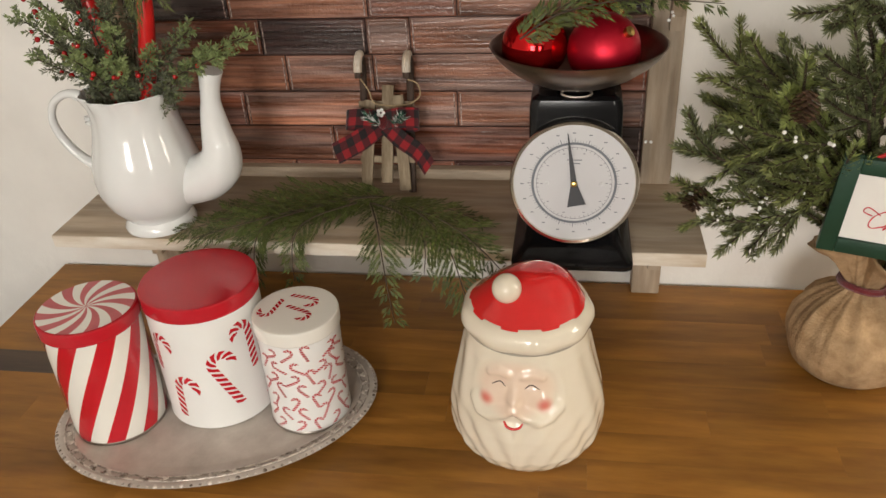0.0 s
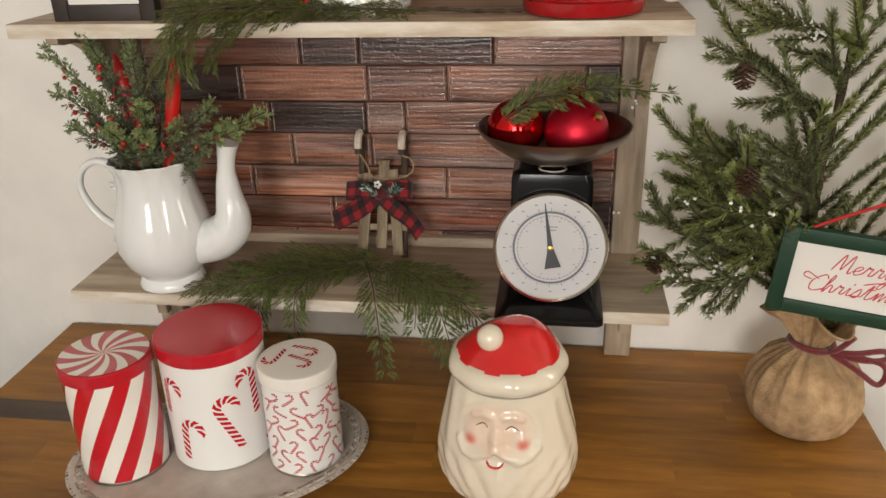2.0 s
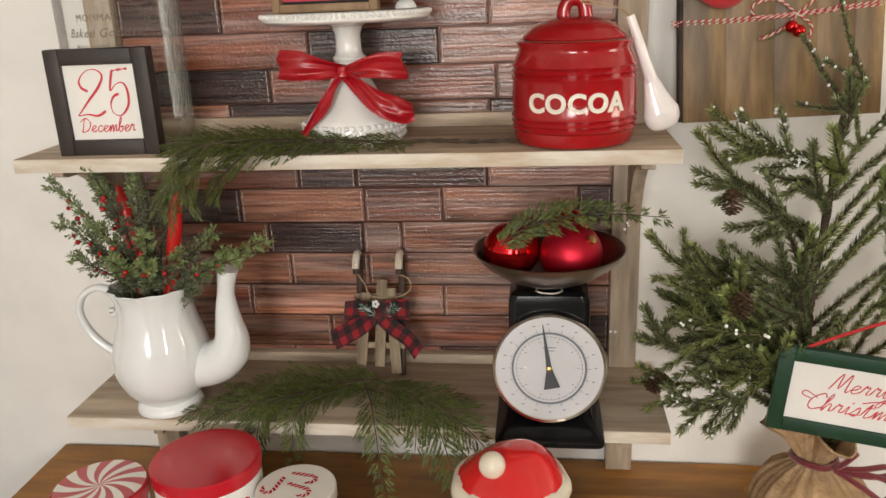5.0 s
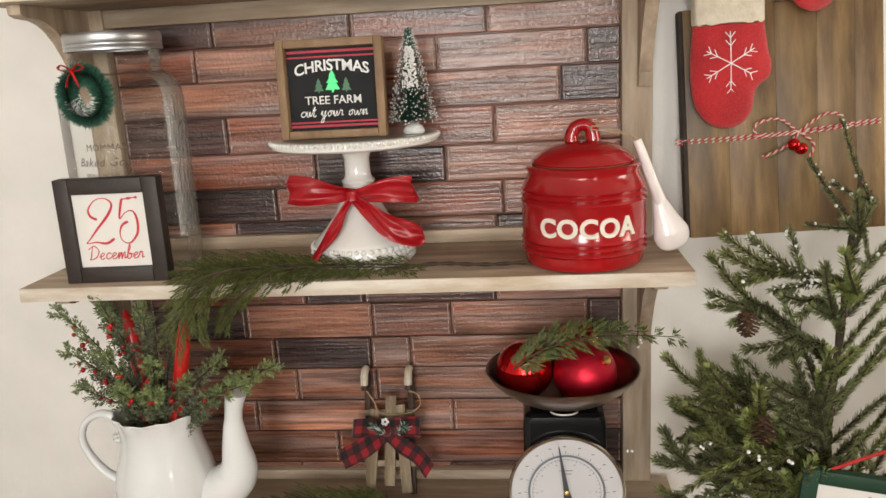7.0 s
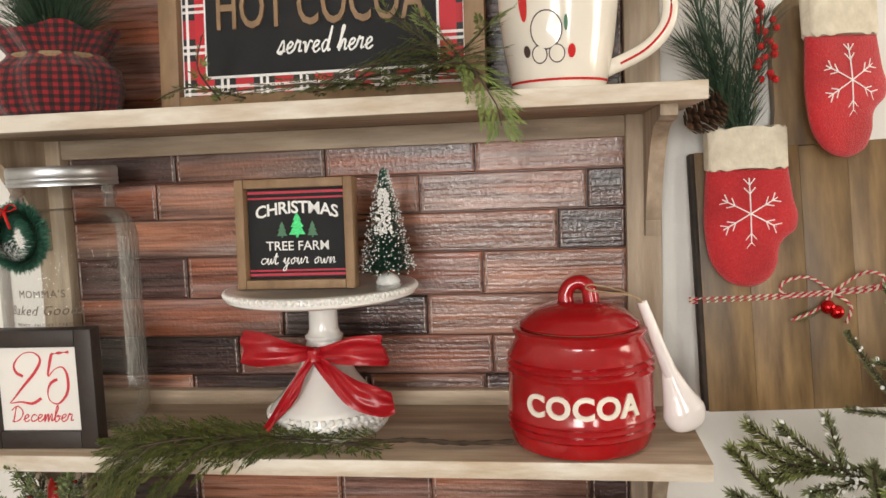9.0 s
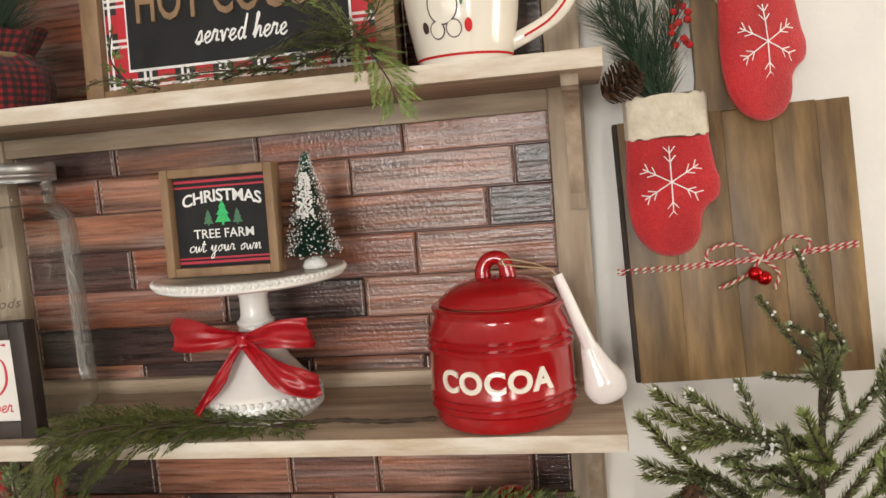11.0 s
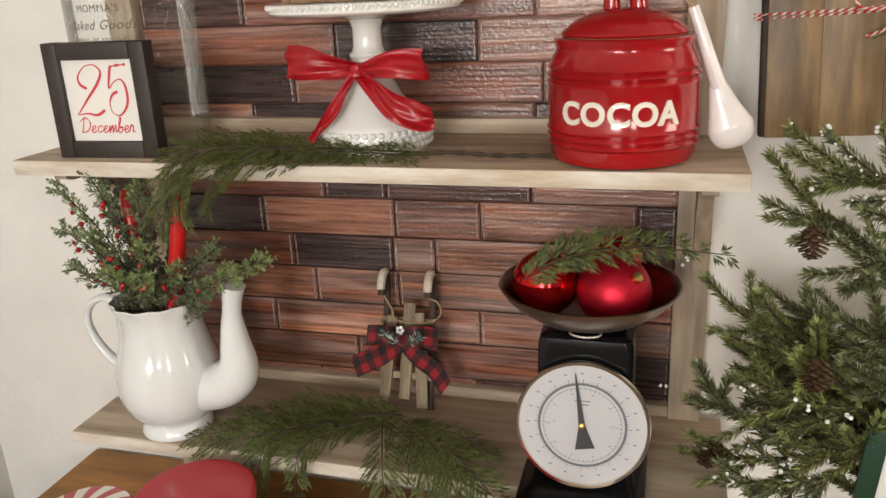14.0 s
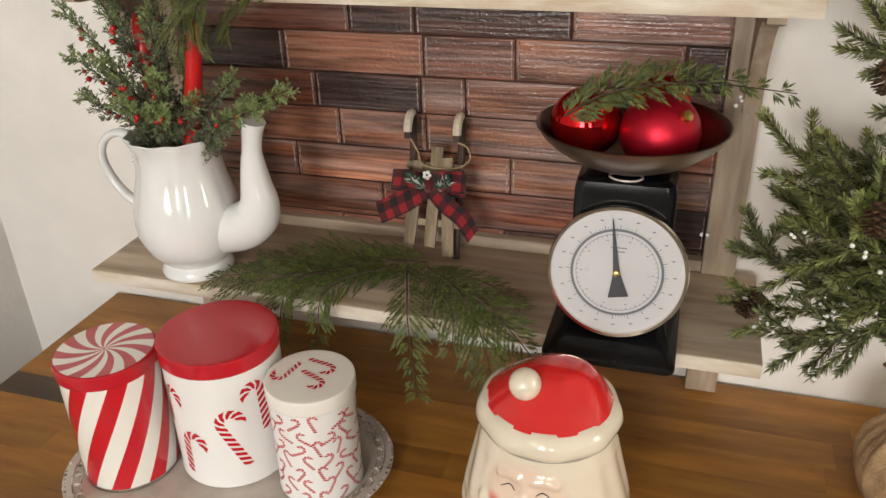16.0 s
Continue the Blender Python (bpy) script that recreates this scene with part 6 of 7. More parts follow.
for line, w in (
        ([(0.09, 1.158, 1.524), (-0.06, 1.150, 1.530), (-0.21, 1.150, 1.526)], 0.028),
        ([(0.03, 1.150, 1.524), (-0.10, 1.135, 1.534), (-0.235, 1.125, 1.524)], 0.034),
        ([(-0.06, 1.160, 1.526), (-0.135, 1.120, 1.536), (-0.200, 1.104, 1.520), (-0.214, 1.096, 1.471), (-0.225, 1.094, 1.436)], 0.050),
        ([(-0.03, 1.155, 1.526), (-0.085, 1.115, 1.534), (-0.127, 1.098, 1.509), (-0.167, 1.094, 1.468)], 0.046),
        ([(0.00, 1.148, 1.526), (-0.025, 1.120, 1.532), (-0.080, 1.100, 1.512)], 0.028),
        ([(-0.02, 1.150, 1.526), (0.045, 1.135, 1.528), (0.098, 1.132, 1.522)], 0.018),
        ([(-0.08, 1.145, 1.528), (-0.155, 1.110, 1.528), (-0.204, 1.098, 1.495), (-0.242, 1.094, 1.456)], 0.050),
        ([(-0.12, 1.150, 1.530), (-0.165, 1.108, 1.530), (-0.192, 1.096, 1.487), (-0.197, 1.092, 1.448)], 0.046),
        ([(-0.05, 1.140, 1.530), (-0.105, 1.104, 1.522), (-0.147, 1.094, 1.487), (-0.157, 1.092, 1.465)], 0.038),
        ([(-0.10, 1.14, 1.526), (-0.18, 1.15, 1.532), (-0.24, 1.165, 1.528)], 0.034)):
    # hanging fronds get the lighter cedar, the light painted into their colour
    frond(line, w, gar, rng, CEDAR_MID_LIT if line[-1][2] < 1.5 else None)
part("bare_stem", Geo().tube(smooth_line([(0.05, 1.150, 1.521), (0.12, 1.158, 1.5245), (0.18, 1.155, 1.5225), (0.240, 1.168, 1.5205)], 24), [0.0026 + 0.0007 * math.sin(k * 2.1) for k in range(24)], 6), BARK, gar, "bare brown stem")
gar = thing("cedar_garland", (0, 0, 0), "cut cedar sprigs lying along the top shelf edge", "garland", "cedar greenery")
for line, w, mat in (
        ([(0.10, 1.165, 1.922), (0.02, 1.150, 1.926), (-0.07, 1.145, 1.920)], 0.032, CEDAR),
        ([(-0.05, 1.17, 1.916), (-0.11, 1.16, 1.930), (-0.145, 1.15, 1.918)], 0.012, CEDAR),
        ([(-0.08, 1.17, 1.915), (-0.10, 1.16, 1.950), (-0.088, 1.15, 1.985)], 0.008, CEDAR_PALE),
        ([(0.02, 1.165, 1.920), (0.12, 1.150, 1.945), (0.21, 1.140, 1.935)], 0.050, CEDAR),
        ([(0.06, 1.175, 1.920), (0.13, 1.160, 1.955), (0.19, 1.150, 1.955)], 0.045, CEDAR),
        ([(0.22, 1.165, 1.925), (0.165, 1.150, 1.960), (0.118, 1.145, 2.000)], 0.026, CEDAR),
        ([(0.21, 1.165, 1.925), (0.180, 1.150, 1.965), (0.150, 1.150, 1.995)], 0.024, CEDAR_PALE),
        ([(0.13, 1.155, 1.925), (0.200, 1.112, 1.934), (0.234, 1.096, 1.895), (0.242, 1.092, 1.868)], 0.040, CEDAR_PALE),
        ([(0.16, 1.165, 1.925), (0.215, 1.130, 1.960), (0.230, 1.110, 1.972)], 0.036, CEDAR_PALE),
        ([(0.03, 1.165, 1.918), (0.12, 1.140, 1.930), (0.205, 1.125, 1.922)], 0.042, CEDAR_MID_LIT),
        ([(0.10, 1.170, 1.918), (0.175, 1.150, 1.940), (0.232, 1.135, 1.948)], 0.044, CEDAR_MID_LIT)):
    frond(line, w, gar, rng, mat)
gar = thing("cedar_sprig", (0, 0, 0), "single cedar sprig laid across the baubles in bowl", "sprig", "cedar greenery")
frond([(0.218, 1.112, 1.392), (0.262, 1.118, 1.418), (0.34, 1.134, 1.428), (0.440, 1.150, 1.418)], 0.020, gar, rng, None, (0, -0.8, 0.6))
frond([(0.226, 1.125, 1.404), (0.275, 1.134, 1.426), (0.33, 1.144, 1.432), (0.390, 1.152, 1.426)], 0.019, gar, rng, None, (0, -0.7, 0.7))


def juniper(line, parent, rng, spread=0.020, tip=0.4):
    """A feathery juniper sprig: short twigs all round, thick with tiny leaves."""
    n = 30
    pts = smooth_line(line, n)
    g, stem = Geo(), Geo()
    stem.tube(pts, [0.0016 * (1 - 0.6 * k / n) for k in range(n)], 5)
    for k in range(60):
        t = k / 60
        i = min(int((0.12 + 0.88 * t) * (n - 1)), n - 2)
        d = (pts[i + 1] - pts[i]).normalized()
        rand = Vector((rng.gauss(0, 1), rng.gauss(0, 1), rng.gauss(0, 1)))
        side = (rand - d * rand.dot(d)).normalized()
        way = (d * 1.1 + side).normalized()
        reach = spread * rng.uniform(0.6, 1.2) * (1.15 - 0.5 * t)
        p = pts[i].copy()
        m = max(4, int(reach / 0.0024))
        for q in range(m):
            p = p + way * (reach / m)
            for s in range(3):
                rv = Vector((rng.gauss(0, 1), rng.gauss(0, 1), rng.gauss(0, 1)))
                lv = (way * 0.7 + (rv - way * rv.dot(way)).normalized() * 0.8).normalized()
                kite(g, p, lv, lv.orthogonal(), rng.uniform(0.0050, 0.0090), 0.0021, 1 if t + rng.uniform(-0.2, 0.2) > 1 - tip else 0)
    ob = part("sprig", g, [JUNIPER, JUNIPER_TIP], parent, smooth=False)
    part("stem", stem, BARK, ob, "thin brown stem")


rng = random.Random(5)
bq = thing("berry_bouquet", (-0.302, 1.164, S1 + 0.128), "artificial juniper sprigs with red berries and red tapers", "bouquet")
base = Vector((-0.308, 1.168, S1 + 0.12))
TIPS = [(-0.432, 1.16, 1.465, 0.5), (-0.408, 1.13, 1.415, 0.2), (-0.392, 1.20, 1.478, 0.1), (-0.350, 1.13, 1.488, 0.2), (-0.325, 1.20, 1.485, 0.1), (-0.300, 1.15, 1.470, 0.2), (-0.262, 1.20, 1.452, 0.2), (-0.112, 1.13, 1.388, 0.6),
        (-0.150, 1.12, 1.366, 0.4), (-0.195, 1.15, 1.390, 0.2), (-0.375, 1.10, 1.370, 0.1), (-0.320, 1.09, 1.372, 0.5), (-0.275, 1.10, 1.365, 0.5), (-0.400, 1.18, 1.360, 0.0), (-0.340, 1.10, 1.420, 0.3), (-0.235, 1.12, 1.370, 0.3), (-0.36, 1.16, 1.45, 0.2), (-0.28, 1.12, 1.40, 0.4)]
for x, y, z, tip in TIPS:
    e = Vector((x, y, z)) - base
    mid = Vector((e.x * 0.42, e.y * 0.4, max(0.085, e.z * 0.62)))
    juniper([(e.x * 0.08, 0, 0), tuple(mid), tuple(e)], bq, rng, 0.022, tip)
for k in range(46):
    x, y, z, _ = rng.choice(TIPS)
    e = Vector((x, y, z)) - base
    t = rng.uniform(0.55, 0.85)
    if 0.06 + (e.z - 0.06) * t < 0.095:
        continue
    part("berry", Geo().ball((e.x * t + rng.uniform(-0.006, 0.006), e.y * t - rng.uniform(0.0, 0.010), 0.06 + (e.z - 0.06) * t), rng.uniform(0.0024, 0.0040), 10), BERRY, bq)
for x0, z0, x1, z1, y in ((0.026, 0.04, 0.064, 0.224, -0.008), (-0.006, 0.04, -0.034, 0.224, 0.012)):
    line = [(x0 + (x1 - x0) * k / 19 + 0.003 * math.sin(k / 19 * 3.0), -0.012 + (y + 0.012) * k / 19, z0 + (z1 - z0) * k / 19) for k in range(20)]
    part("taper", Geo().tube(line, [0.0104 * (1 - (k / 19) ** 6) ** 0.5 + 0.0004 for k in range(20)], 12), CANDLE, bq, "glossy red taper")
for part_x, tilt in ((-0.016, 1), (0.014, -1)):
    g = Geo()
    for k in range(110):
        a, b = rng.uniform(0, 6.28), rng.uniform(0, 1)
        s = Vector((0.023 + part_x * (0.6 + b), 1.2505 - 0.002 * b, S1 + 0.118 + 0.012 * b))
        d = Vector((part_x * 26 + rng.uniform(-0.7, 0.7), -0.5 + rng.uniform(-0.6, 0.4), 0.7 + rng.uniform(-0.7, 0.7))).normalized()
        kite(g, s, d, d.orthogonal(), rng.uniform(0.010, 0.018), 0.0014, 1 if rng.random() < 0.3 else 0)
    g.moved(sled.matrix_world.inverted())
    part("pine_tuft", g, [BRUSH, SNOW], sled, "frosted green pine tuft", smooth=False)
g = Geo()
for k in range(5):
    a = k * 1.257
    g.ball((0.004 * math.cos(a), -0.047, 0.121 + 0.004 * math.sin(a)), 0.0028, 8, 0, (1, 0.6, 1))
part("white_flower", g, SNOW, sled, "tiny white flower")

# ---- burlap sack with the small fir ----
sack = thing("burlap_sack_tree", pose(0.662, 1.166, TABLE_Z), "small artificial fir in a tied burlap sack", "tree")
rows = []
NS = 120
for r, z in ((0.050, 0.0), (0.072, 0.002), (0.086, 0.014), (0.0945, 0.036), (0.0955, 0.056), (0.089, 0.080), (0.074, 0.100), (0.052, 0.116), (0.032, 0.126), (0.027, 0.132), (0.030, 0.139), (0.040, 0.152), (0.052, 0.170), (0.068, 0.186), (0.082, 0.196)):
    up = min(1, z / 0.09)
    row = []
    for j in range(NS):
        a = 2 * math.pi * j / NS
        pleat = (0.0050 * (1 - 2 * abs(math.sin(5.5 * a + 0.6 * math.sin(3 * a))) ** 0.5) + 0.0015 * math.sin(23 * a + 1)) * up * (0.45 if 0.122 < z < 0.14 else 1)
        flare = (0.015 * math.sin(4 * a + 0.8) + 0.008 * math.sin(7 * a)) * max(0, (z - 0.14) / 0.06)
        rr = 0.86 * r + pleat + flare
        row.append((rr * math.cos(a), rr * math.sin(a), z + (0.014 * math.sin(3 * a + 2.0) if z > 0.18 else 0)))
    rows.append(row)
inn = [[(0.93 * p[0], 0.93 * p[1], p[2] - 0.001) for p in rows[k]] for k in (-1, -2, -3, -4)]
part("sack", Geo().grid(rows + inn, 0, True).fan(rows[0], 0, True), BURLAP, sack, "tan burlap sack", sharp=0)
tie = part("yarn_tie", Geo().tube([(0.0290 * math.cos(a), 0.0290 * math.sin(a), 0.1335 + 0.002 * math.sin(2 * a)) for a in np.linspace(0, 2 * math.pi, 40)], 0.0048, 8), YARN, sack, "burgundy yarn tie")
for pts in ([(0.018, -0.030, 0.134), (0.050, -0.040, 0.140), (0.084, -0.038, 0.144), (0.090, -0.036, 0.130), (0.060, -0.042, 0.130), (0.020, -0.034, 0.133)], [(0.018, -0.032, 0.133), (0.050, -0.050, 0.118), (0.078, -0.052, 0.098), (0.090, -0.046, 0.110), (0.080, -0.044, 0.128), (0.030, -0.036, 0.135)], [(0.018, -0.032, 0.134), (0.028, -0.040, 0.150), (0.040, -0.044, 0.168)]):
    part("yarn_loop", Geo().tube(smooth_line(pts, 26), 0.0042, 8), YARN, tie)
TRUNK = [(0, 0, 0.10), (-0.016, 0.004, 0.22), (-0.027, 0.006, 0.36), (-0.018, 0.006, 0.50), (-0.012, 0.006, 0.62), (-0.004, 0.008, 0.70)]
tr = smooth_line(TRUNK, 40)
part("trunk", Geo().tube(tr, [0.0085 * (1 - 0.72 * k / 40) + 0.001 * math.sin(k * 1.7) for k in range(40)], 8), BARK, sack, "dark brown trunk")
rng = random.Random(15)


def needles_on(pts, g, rng, needle, mat, begin=0.0, snow=None, chance=0.0):
    """Forward-leaning needles all round a twig, thickest on its upper side."""
    n = len(pts)
    L = sum((pts[i + 1] - pts[i]).length for i in range(n - 1))
    count = int(L * (1 - begin) / 0.00034)
    for k in range(count):
        t = begin + (1 - begin) * k / count
        i = min(int(t * (n - 1)), n - 2)
        d = (pts[i + 1] - pts[i]).normalized()
        rv = Vector((rng.gauss(0, 1), rng.gauss(0, 0.8), rng.gauss(0, 1)))
        out = (rv - d * rv.dot(d)).normalized()
        lv = (d * rng.uniform(0.9, 1.4) + out).normalized()
        p = pts[i].lerp(pts[i + 1], t * (n - 1) - i)
        size = needle * rng.uniform(0.75, 1.1) * (1.0 if t < 0.8 else 1.0 - 1.2 * (t - 0.8))
        kite(g, p, lv, lv.cross(rv), size, 0.0023, mat if rng.random() < 0.90 else 1)
        if snow is not None and rng.random() < chance * 0.5:
            snow.ball(p + lv * size * 0.7, rng.uniform(0.0010, 0.0028), 6)
    kite(g, pts[-1], (pts[-1] - pts[-2]).normalized(), Vector((0, 1, 0.2)), needle, 0.0024, mat)


def fir_spray(height, start, tip, side=2, mat=0, snow=0.0, needle=0.0152):
    """A flat fir spray: bare limb from the trunk to start, needled twig on to the tip, side twigs in pairs."""
    i = min(39, max(0, int((height - TABLE_Z - 0.10) / 0.60 * 39)))
    a, b = Vector(start) - O, Vector(tip) - O
    g, stem, sn = Geo(), Geo(), Geo()
    d0 = b - a
    main = smooth_line([a, a + d0 * 0.5 + Vector((0, 0, -0.06 * d0.length)), b], 22)
    limb = smooth_line([tr[i], (tr[i] + a) / 2 + Vector((0, 0, 0.004)), a], 12)
    stem.tube(limb[:-1] + main, [0.0027 - 0.0016 * k / 33 for k in range(33)], 6)
    needles_on(limb, g, rng, needle * 0.9, mat, 0.06)
    needles_on(main, g, rng, needle, mat, 0.0, sn, snow)
    dn = d0.normalized()
    face = Vector((rng.uniform(-0.3, 0.3), -1, rng.uniform(0.0, 0.6)))
    for k in range(side):
        t = (0.12, 0.30, 0.48, 0.64)[k % 4]
        p = main[int(t * 21)]
        away = dn.cross(face).normalized() * (1 if k % 2 else -1)
        e = p + (dn * 0.85 + away * rng.uniform(0.5, 0.75) + Vector((0, rng.uniform(-0.2, 0.2), 0))).normalized() * max(0.035, d0.length * (0.62 - 0.35 * t))
        twig = smooth_line([p, (p + e) / 2 + Vector((0, 0, -0.002)), e], 12)
        stem.tube(twig, [0.0016 - 0.0008 * q / 12 for q in range(12)], 5)
        needles_on(twig, g, rng, needle * 0.92, mat, 0.05, sn, snow)
    ob = part("branch", g, [FIR, FIR_PALE, FIR_COOL], sack, smooth=False)
    part("stem", stem, BARK, ob, "brown twig")
    if sn.v:
        part("snow", sn, SNOW, ob, "white flocked snow")


O = Vector((0.662, 1.166, TABLE_Z))
# low sprays, from the sack's mouth outwards
fir_spray(1.20, (0.480, 1.13, 1.340), (0.409, 1.10, 1.410), 2)
fir_spray(1.20, (0.500, 1.13, 1.343), (0.462, 1.10, 1.395), 1)
fir_spray(1.18, (0.505, 1.13, 1.316), (0.437, 1.10, 1.347), 1)
fir_spray(1.20, (0.523, 1.09, 1.330), (0.511, 1.06, 1.383), 1, 1, 0, 0.016)
fir_spray(1.19, (0.525, 1.09, 1.320), (0.496, 1.06, 1.344), 1, 1, 0, 0.016)
fir_spray(1.17, (0.570, 1.11, 1.268), (0.447, 1.08, 1.312), 4, 0)
fir_spray(1.13, (0.443, 1.12, 1.249), (0.406, 1.10, 1.311), 2, 2)
fir_spray(1.16, (0.562, 1.15, 1.262), (0.450, 1.14, 1.291), 4, 2)
fir_spray(1.14, (0.543, 1.13, 1.237), (0.398, 1.10, 1.268), 4, 2)
fir_spray(1.12, (0.556, 1.13, 1.202), (0.396, 1.10, 1.204), 4, 0, 0.02)
fir_spray(1.11, (0.549, 1.10, 1.190), (0.430, 1.07, 1.190), 4, 2, 0.08)
fir_spray(1.11, (0.556, 1.12, 1.180), (0.470, 1.08, 1.172), 3, 2, 0.02)
fir_spray(1.15, (0.570, 1.09, 1.233), (0.577, 1.06, 1.290), 2, 1)
fir_spray(1.14, (0.584, 1.10, 1.228), (0.500, 1.07, 1.248), 3, 0, 0.01)
fir_spray(1.15, (0.560, 1.17, 1.235), (0.470, 1.19, 1.225), 3, 2)
fir_spray(1.16, (0.580, 1.17, 1.280), (0.485, 1.19, 1.300), 3, 2)
# middle sprays round the trunk
fir_spray(1.22, (0.603, 1.13, 1.307), (0.559, 1.10, 1.421), 3, 2)
fir_spray(1.22, (0.598, 1.12, 1.340), (0.536, 1.09, 1.379), 2, 2)
fir_spray(1.22, (0.605, 1.12, 1.320), (0.607, 1.09, 1.400), 2, 2)
fir_spray(1.26, (0.595, 1.10, 1.385), (0.622, 1.07, 1.428), 1, 1)
fir_spray(1.28, (0.577, 1.13, 1.425), (0.505, 1.10, 1.419), 1, 2)
fir_spray(1.20, (0.605, 1.12, 1.293), (0.545, 1.09, 1.331), 2, 2)
fir_spray(1.22, (0.651, 1.11, 1.299), (0.631, 1.08, 1.258), 2, 2)
# upper sprays
fir_spray(1.44, (0.604, 1.14, 1.490), (0.510, 1.11, 1.558), 2, 2, 0.16)
fir_spray(1.44, (0.560, 1.13, 1.508), (0.476, 1.10, 1.565), 1, 0, 0.04)
fir_spray(1.44, (0.551, 1.13, 1.507), (0.476, 1.10, 1.543), 1, 0)
fir_spray(1.40, (0.598, 1.13, 1.472), (0.547, 1.10, 1.487), 1, 2, 0.04)
fir_spray(1.34, (0.530, 1.13, 1.462), (0.461, 1.10, 1.539), 1, 0)
fir_spray(1.34, (0.535, 1.13, 1.465), (0.461, 1.10, 1.492), 1, 2)
fir_spray(1.32, (0.610, 1.14, 1.408), (0.505, 1.11, 1.470), 2, 2)
fir_spray(1.38, (0.620, 1.13, 1.446), (0.593, 1.10, 1.523), 1, 2)
fir_spray(1.42, (0.640, 1.12, 1.480), (0.611, 1.09, 1.542), 1, 1, 0, 0.016)
fir_spray(1.46, (0.655, 1.16, 1.545), (0.640, 1.14, 1.600), 2, 2)
# sprays on the far side of the trunk from the shelf
for k in range(13):
    z = 1.13 + 0.030 * k + rng.uniform(-0.012, 0.012)
    reach = (0.25 - 0.011 * k) * rng.uniform(0.75, 1.05)
    turn = (0.15, -0.75, 0.55, -0.25, -1.1)[k % 5]
    c, s = math.cos(turn), math.sin(turn)
    fir_spray(z - 0.07, (0.662 + 0.45 * reach * c, 1.166 + 0.3 * reach * s, z + rng.uniform(0.03, 0.075)), (0.662 + reach * c, 1.166 + 0.62 * reach * s, z + rng.uniform(0.07, 0.15)), 4 if k < 8 else 2, (0, 2, 2, 0, 1)[k % 5], 0.015 if k % 3 == 0 else 0)
# shaded inner sprays that fill the low crown
for k in range(12):
    z = 1.165 + 0.015 * k + rng.uniform(-0.01, 0.01)
    reach = rng.uniform(0.10, 0.21)
    fir_spray(z - 0.05, (0.640 - 0.4 * reach, rng.uniform(1.17, 1.22), z), (0.640 - reach, rng.uniform(1.18, 1.25), z + rng.uniform(-0.01, 0.06)), 3, (2, 0, 2)[k % 3])
# thin shoots at the top
for start, tip in (((0.668, 1.18, 1.545), (0.585, 1.15, 1.645)), ((0.676, 1.179, 1.58), (0.625, 1.16, 1.690)), ((0.670, 1.178, 1.50), (0.735, 1.146, 1.62))):
    fir_spray(start[2] - 0.03, start, tip, 1, 2, 0.03, 0.009)


def pine_cone(m, parent, name="pine_cone", size=1.0):
    g = Geo()
    for k in range(70):
        t = k / 70
        a = k * 2.39996
        r = 0.0135 * math.sin(math.pi * (0.12 + 0.86 * t)) ** 0.8 * size
        z = (0.038 * t - 0.019) * size
        out = Vector((math.cos(a), math.sin(a), 0.45 - 0.2 * t)).normalized()
        across = Vector((-math.sin(a), math.cos(a), 0))
        p = Vector((0.25 * r * math.cos(a), 0.25 * r * math.sin(a), z))
        w, L = 0.0042 * size, (0.8 * r + 0.004 * size)
        tip = p + out * L
        th = Vector((0, 0, 0.0012 * size))
        g.add([p - across * w * 0.4, p + across * w * 0.4, tip + across * w, tip - across * w, tip + out * 0.0015 * size + th, p + th], [(0, 1, 2, 3), (3, 2, 4), (5, 3, 4), (5, 4, 2)])
    g.moved(m)
    return part(name, g, CONE, parent, "brown pine cone", smooth=False)


for p, rot in (((0.510, 1.033, 1.344), (160, 10, 0)), ((0.425, 1.10, 1.205), (150, 30, 0)), ((0.507, 1.105, 1.452), (170, 0, 0))):
    pine_cone(Matrix.Translation(Vector(p) - O) @ pose(0, 0, 0, *rot), sack, size=0.85)
for p in ((0.500, 1.03, 1.312), (0.545, 1.03, 1.300), (0.455, 1.08, 1.30), (0.392, 1.20, 1.392), (0.372, 1.165, 1.245)):
    for k in range(3):
        g = Geo().ball(Vector(p) - O + Vector((rng.uniform(-0.006, 0.006), rng.uniform(-0.004, 0.004), rng.uniform(-0.006, 0.006))), rng.uniform(0.0016, 0.0027), 8)
        part("white_berry", g, SNOW, sack)

sg = thing("merry_christmas_sign", pose(0.573, 1.076, 1.273, 5, 4, -12) @ pose(0.106, 0, -0.062), "small green framed sign reading Merry Christmas on cord", "sign")
W, H = 0.106, 0.062
g = Geo()
for lo, hi in (((-W, -0.006, -H), (-W + 0.019, 0.006, H)), ((W - 0.019, -0.006, -H), (W, 0.006, H)), ((-W + 0.0192, -0.0058, -H), (W - 0.0192, 0.006, -H + 0.019)), ((-W + 0.0192, -0.0058, H - 0.019), (W - 0.0192, 0.006, H))):
    g.box(lo, hi, 0, 0.001)
part("frame", g, SIGNGREEN, sg, "dark green frame")
card = part("card", Geo().box((-W + 0.0195, -0.002, -H + 0.0195), (W - 0.0195, 0.004, H - 0.0195), 0, 0), SIGNWHITE, sg, "white card", smooth=False)
part("word", script("Merry", 0.0125, 0.00075, 0.35, 1.25).moved(pose(-0.006, -0.0025, 0.008)), SIGNRED, card, smooth=False)
part("word", script("Christmas", 0.0120, 0.00075, 0.35, 1.35).moved(pose(-0.004, -0.0025, -0.024)), SIGNRED, card, smooth=False)
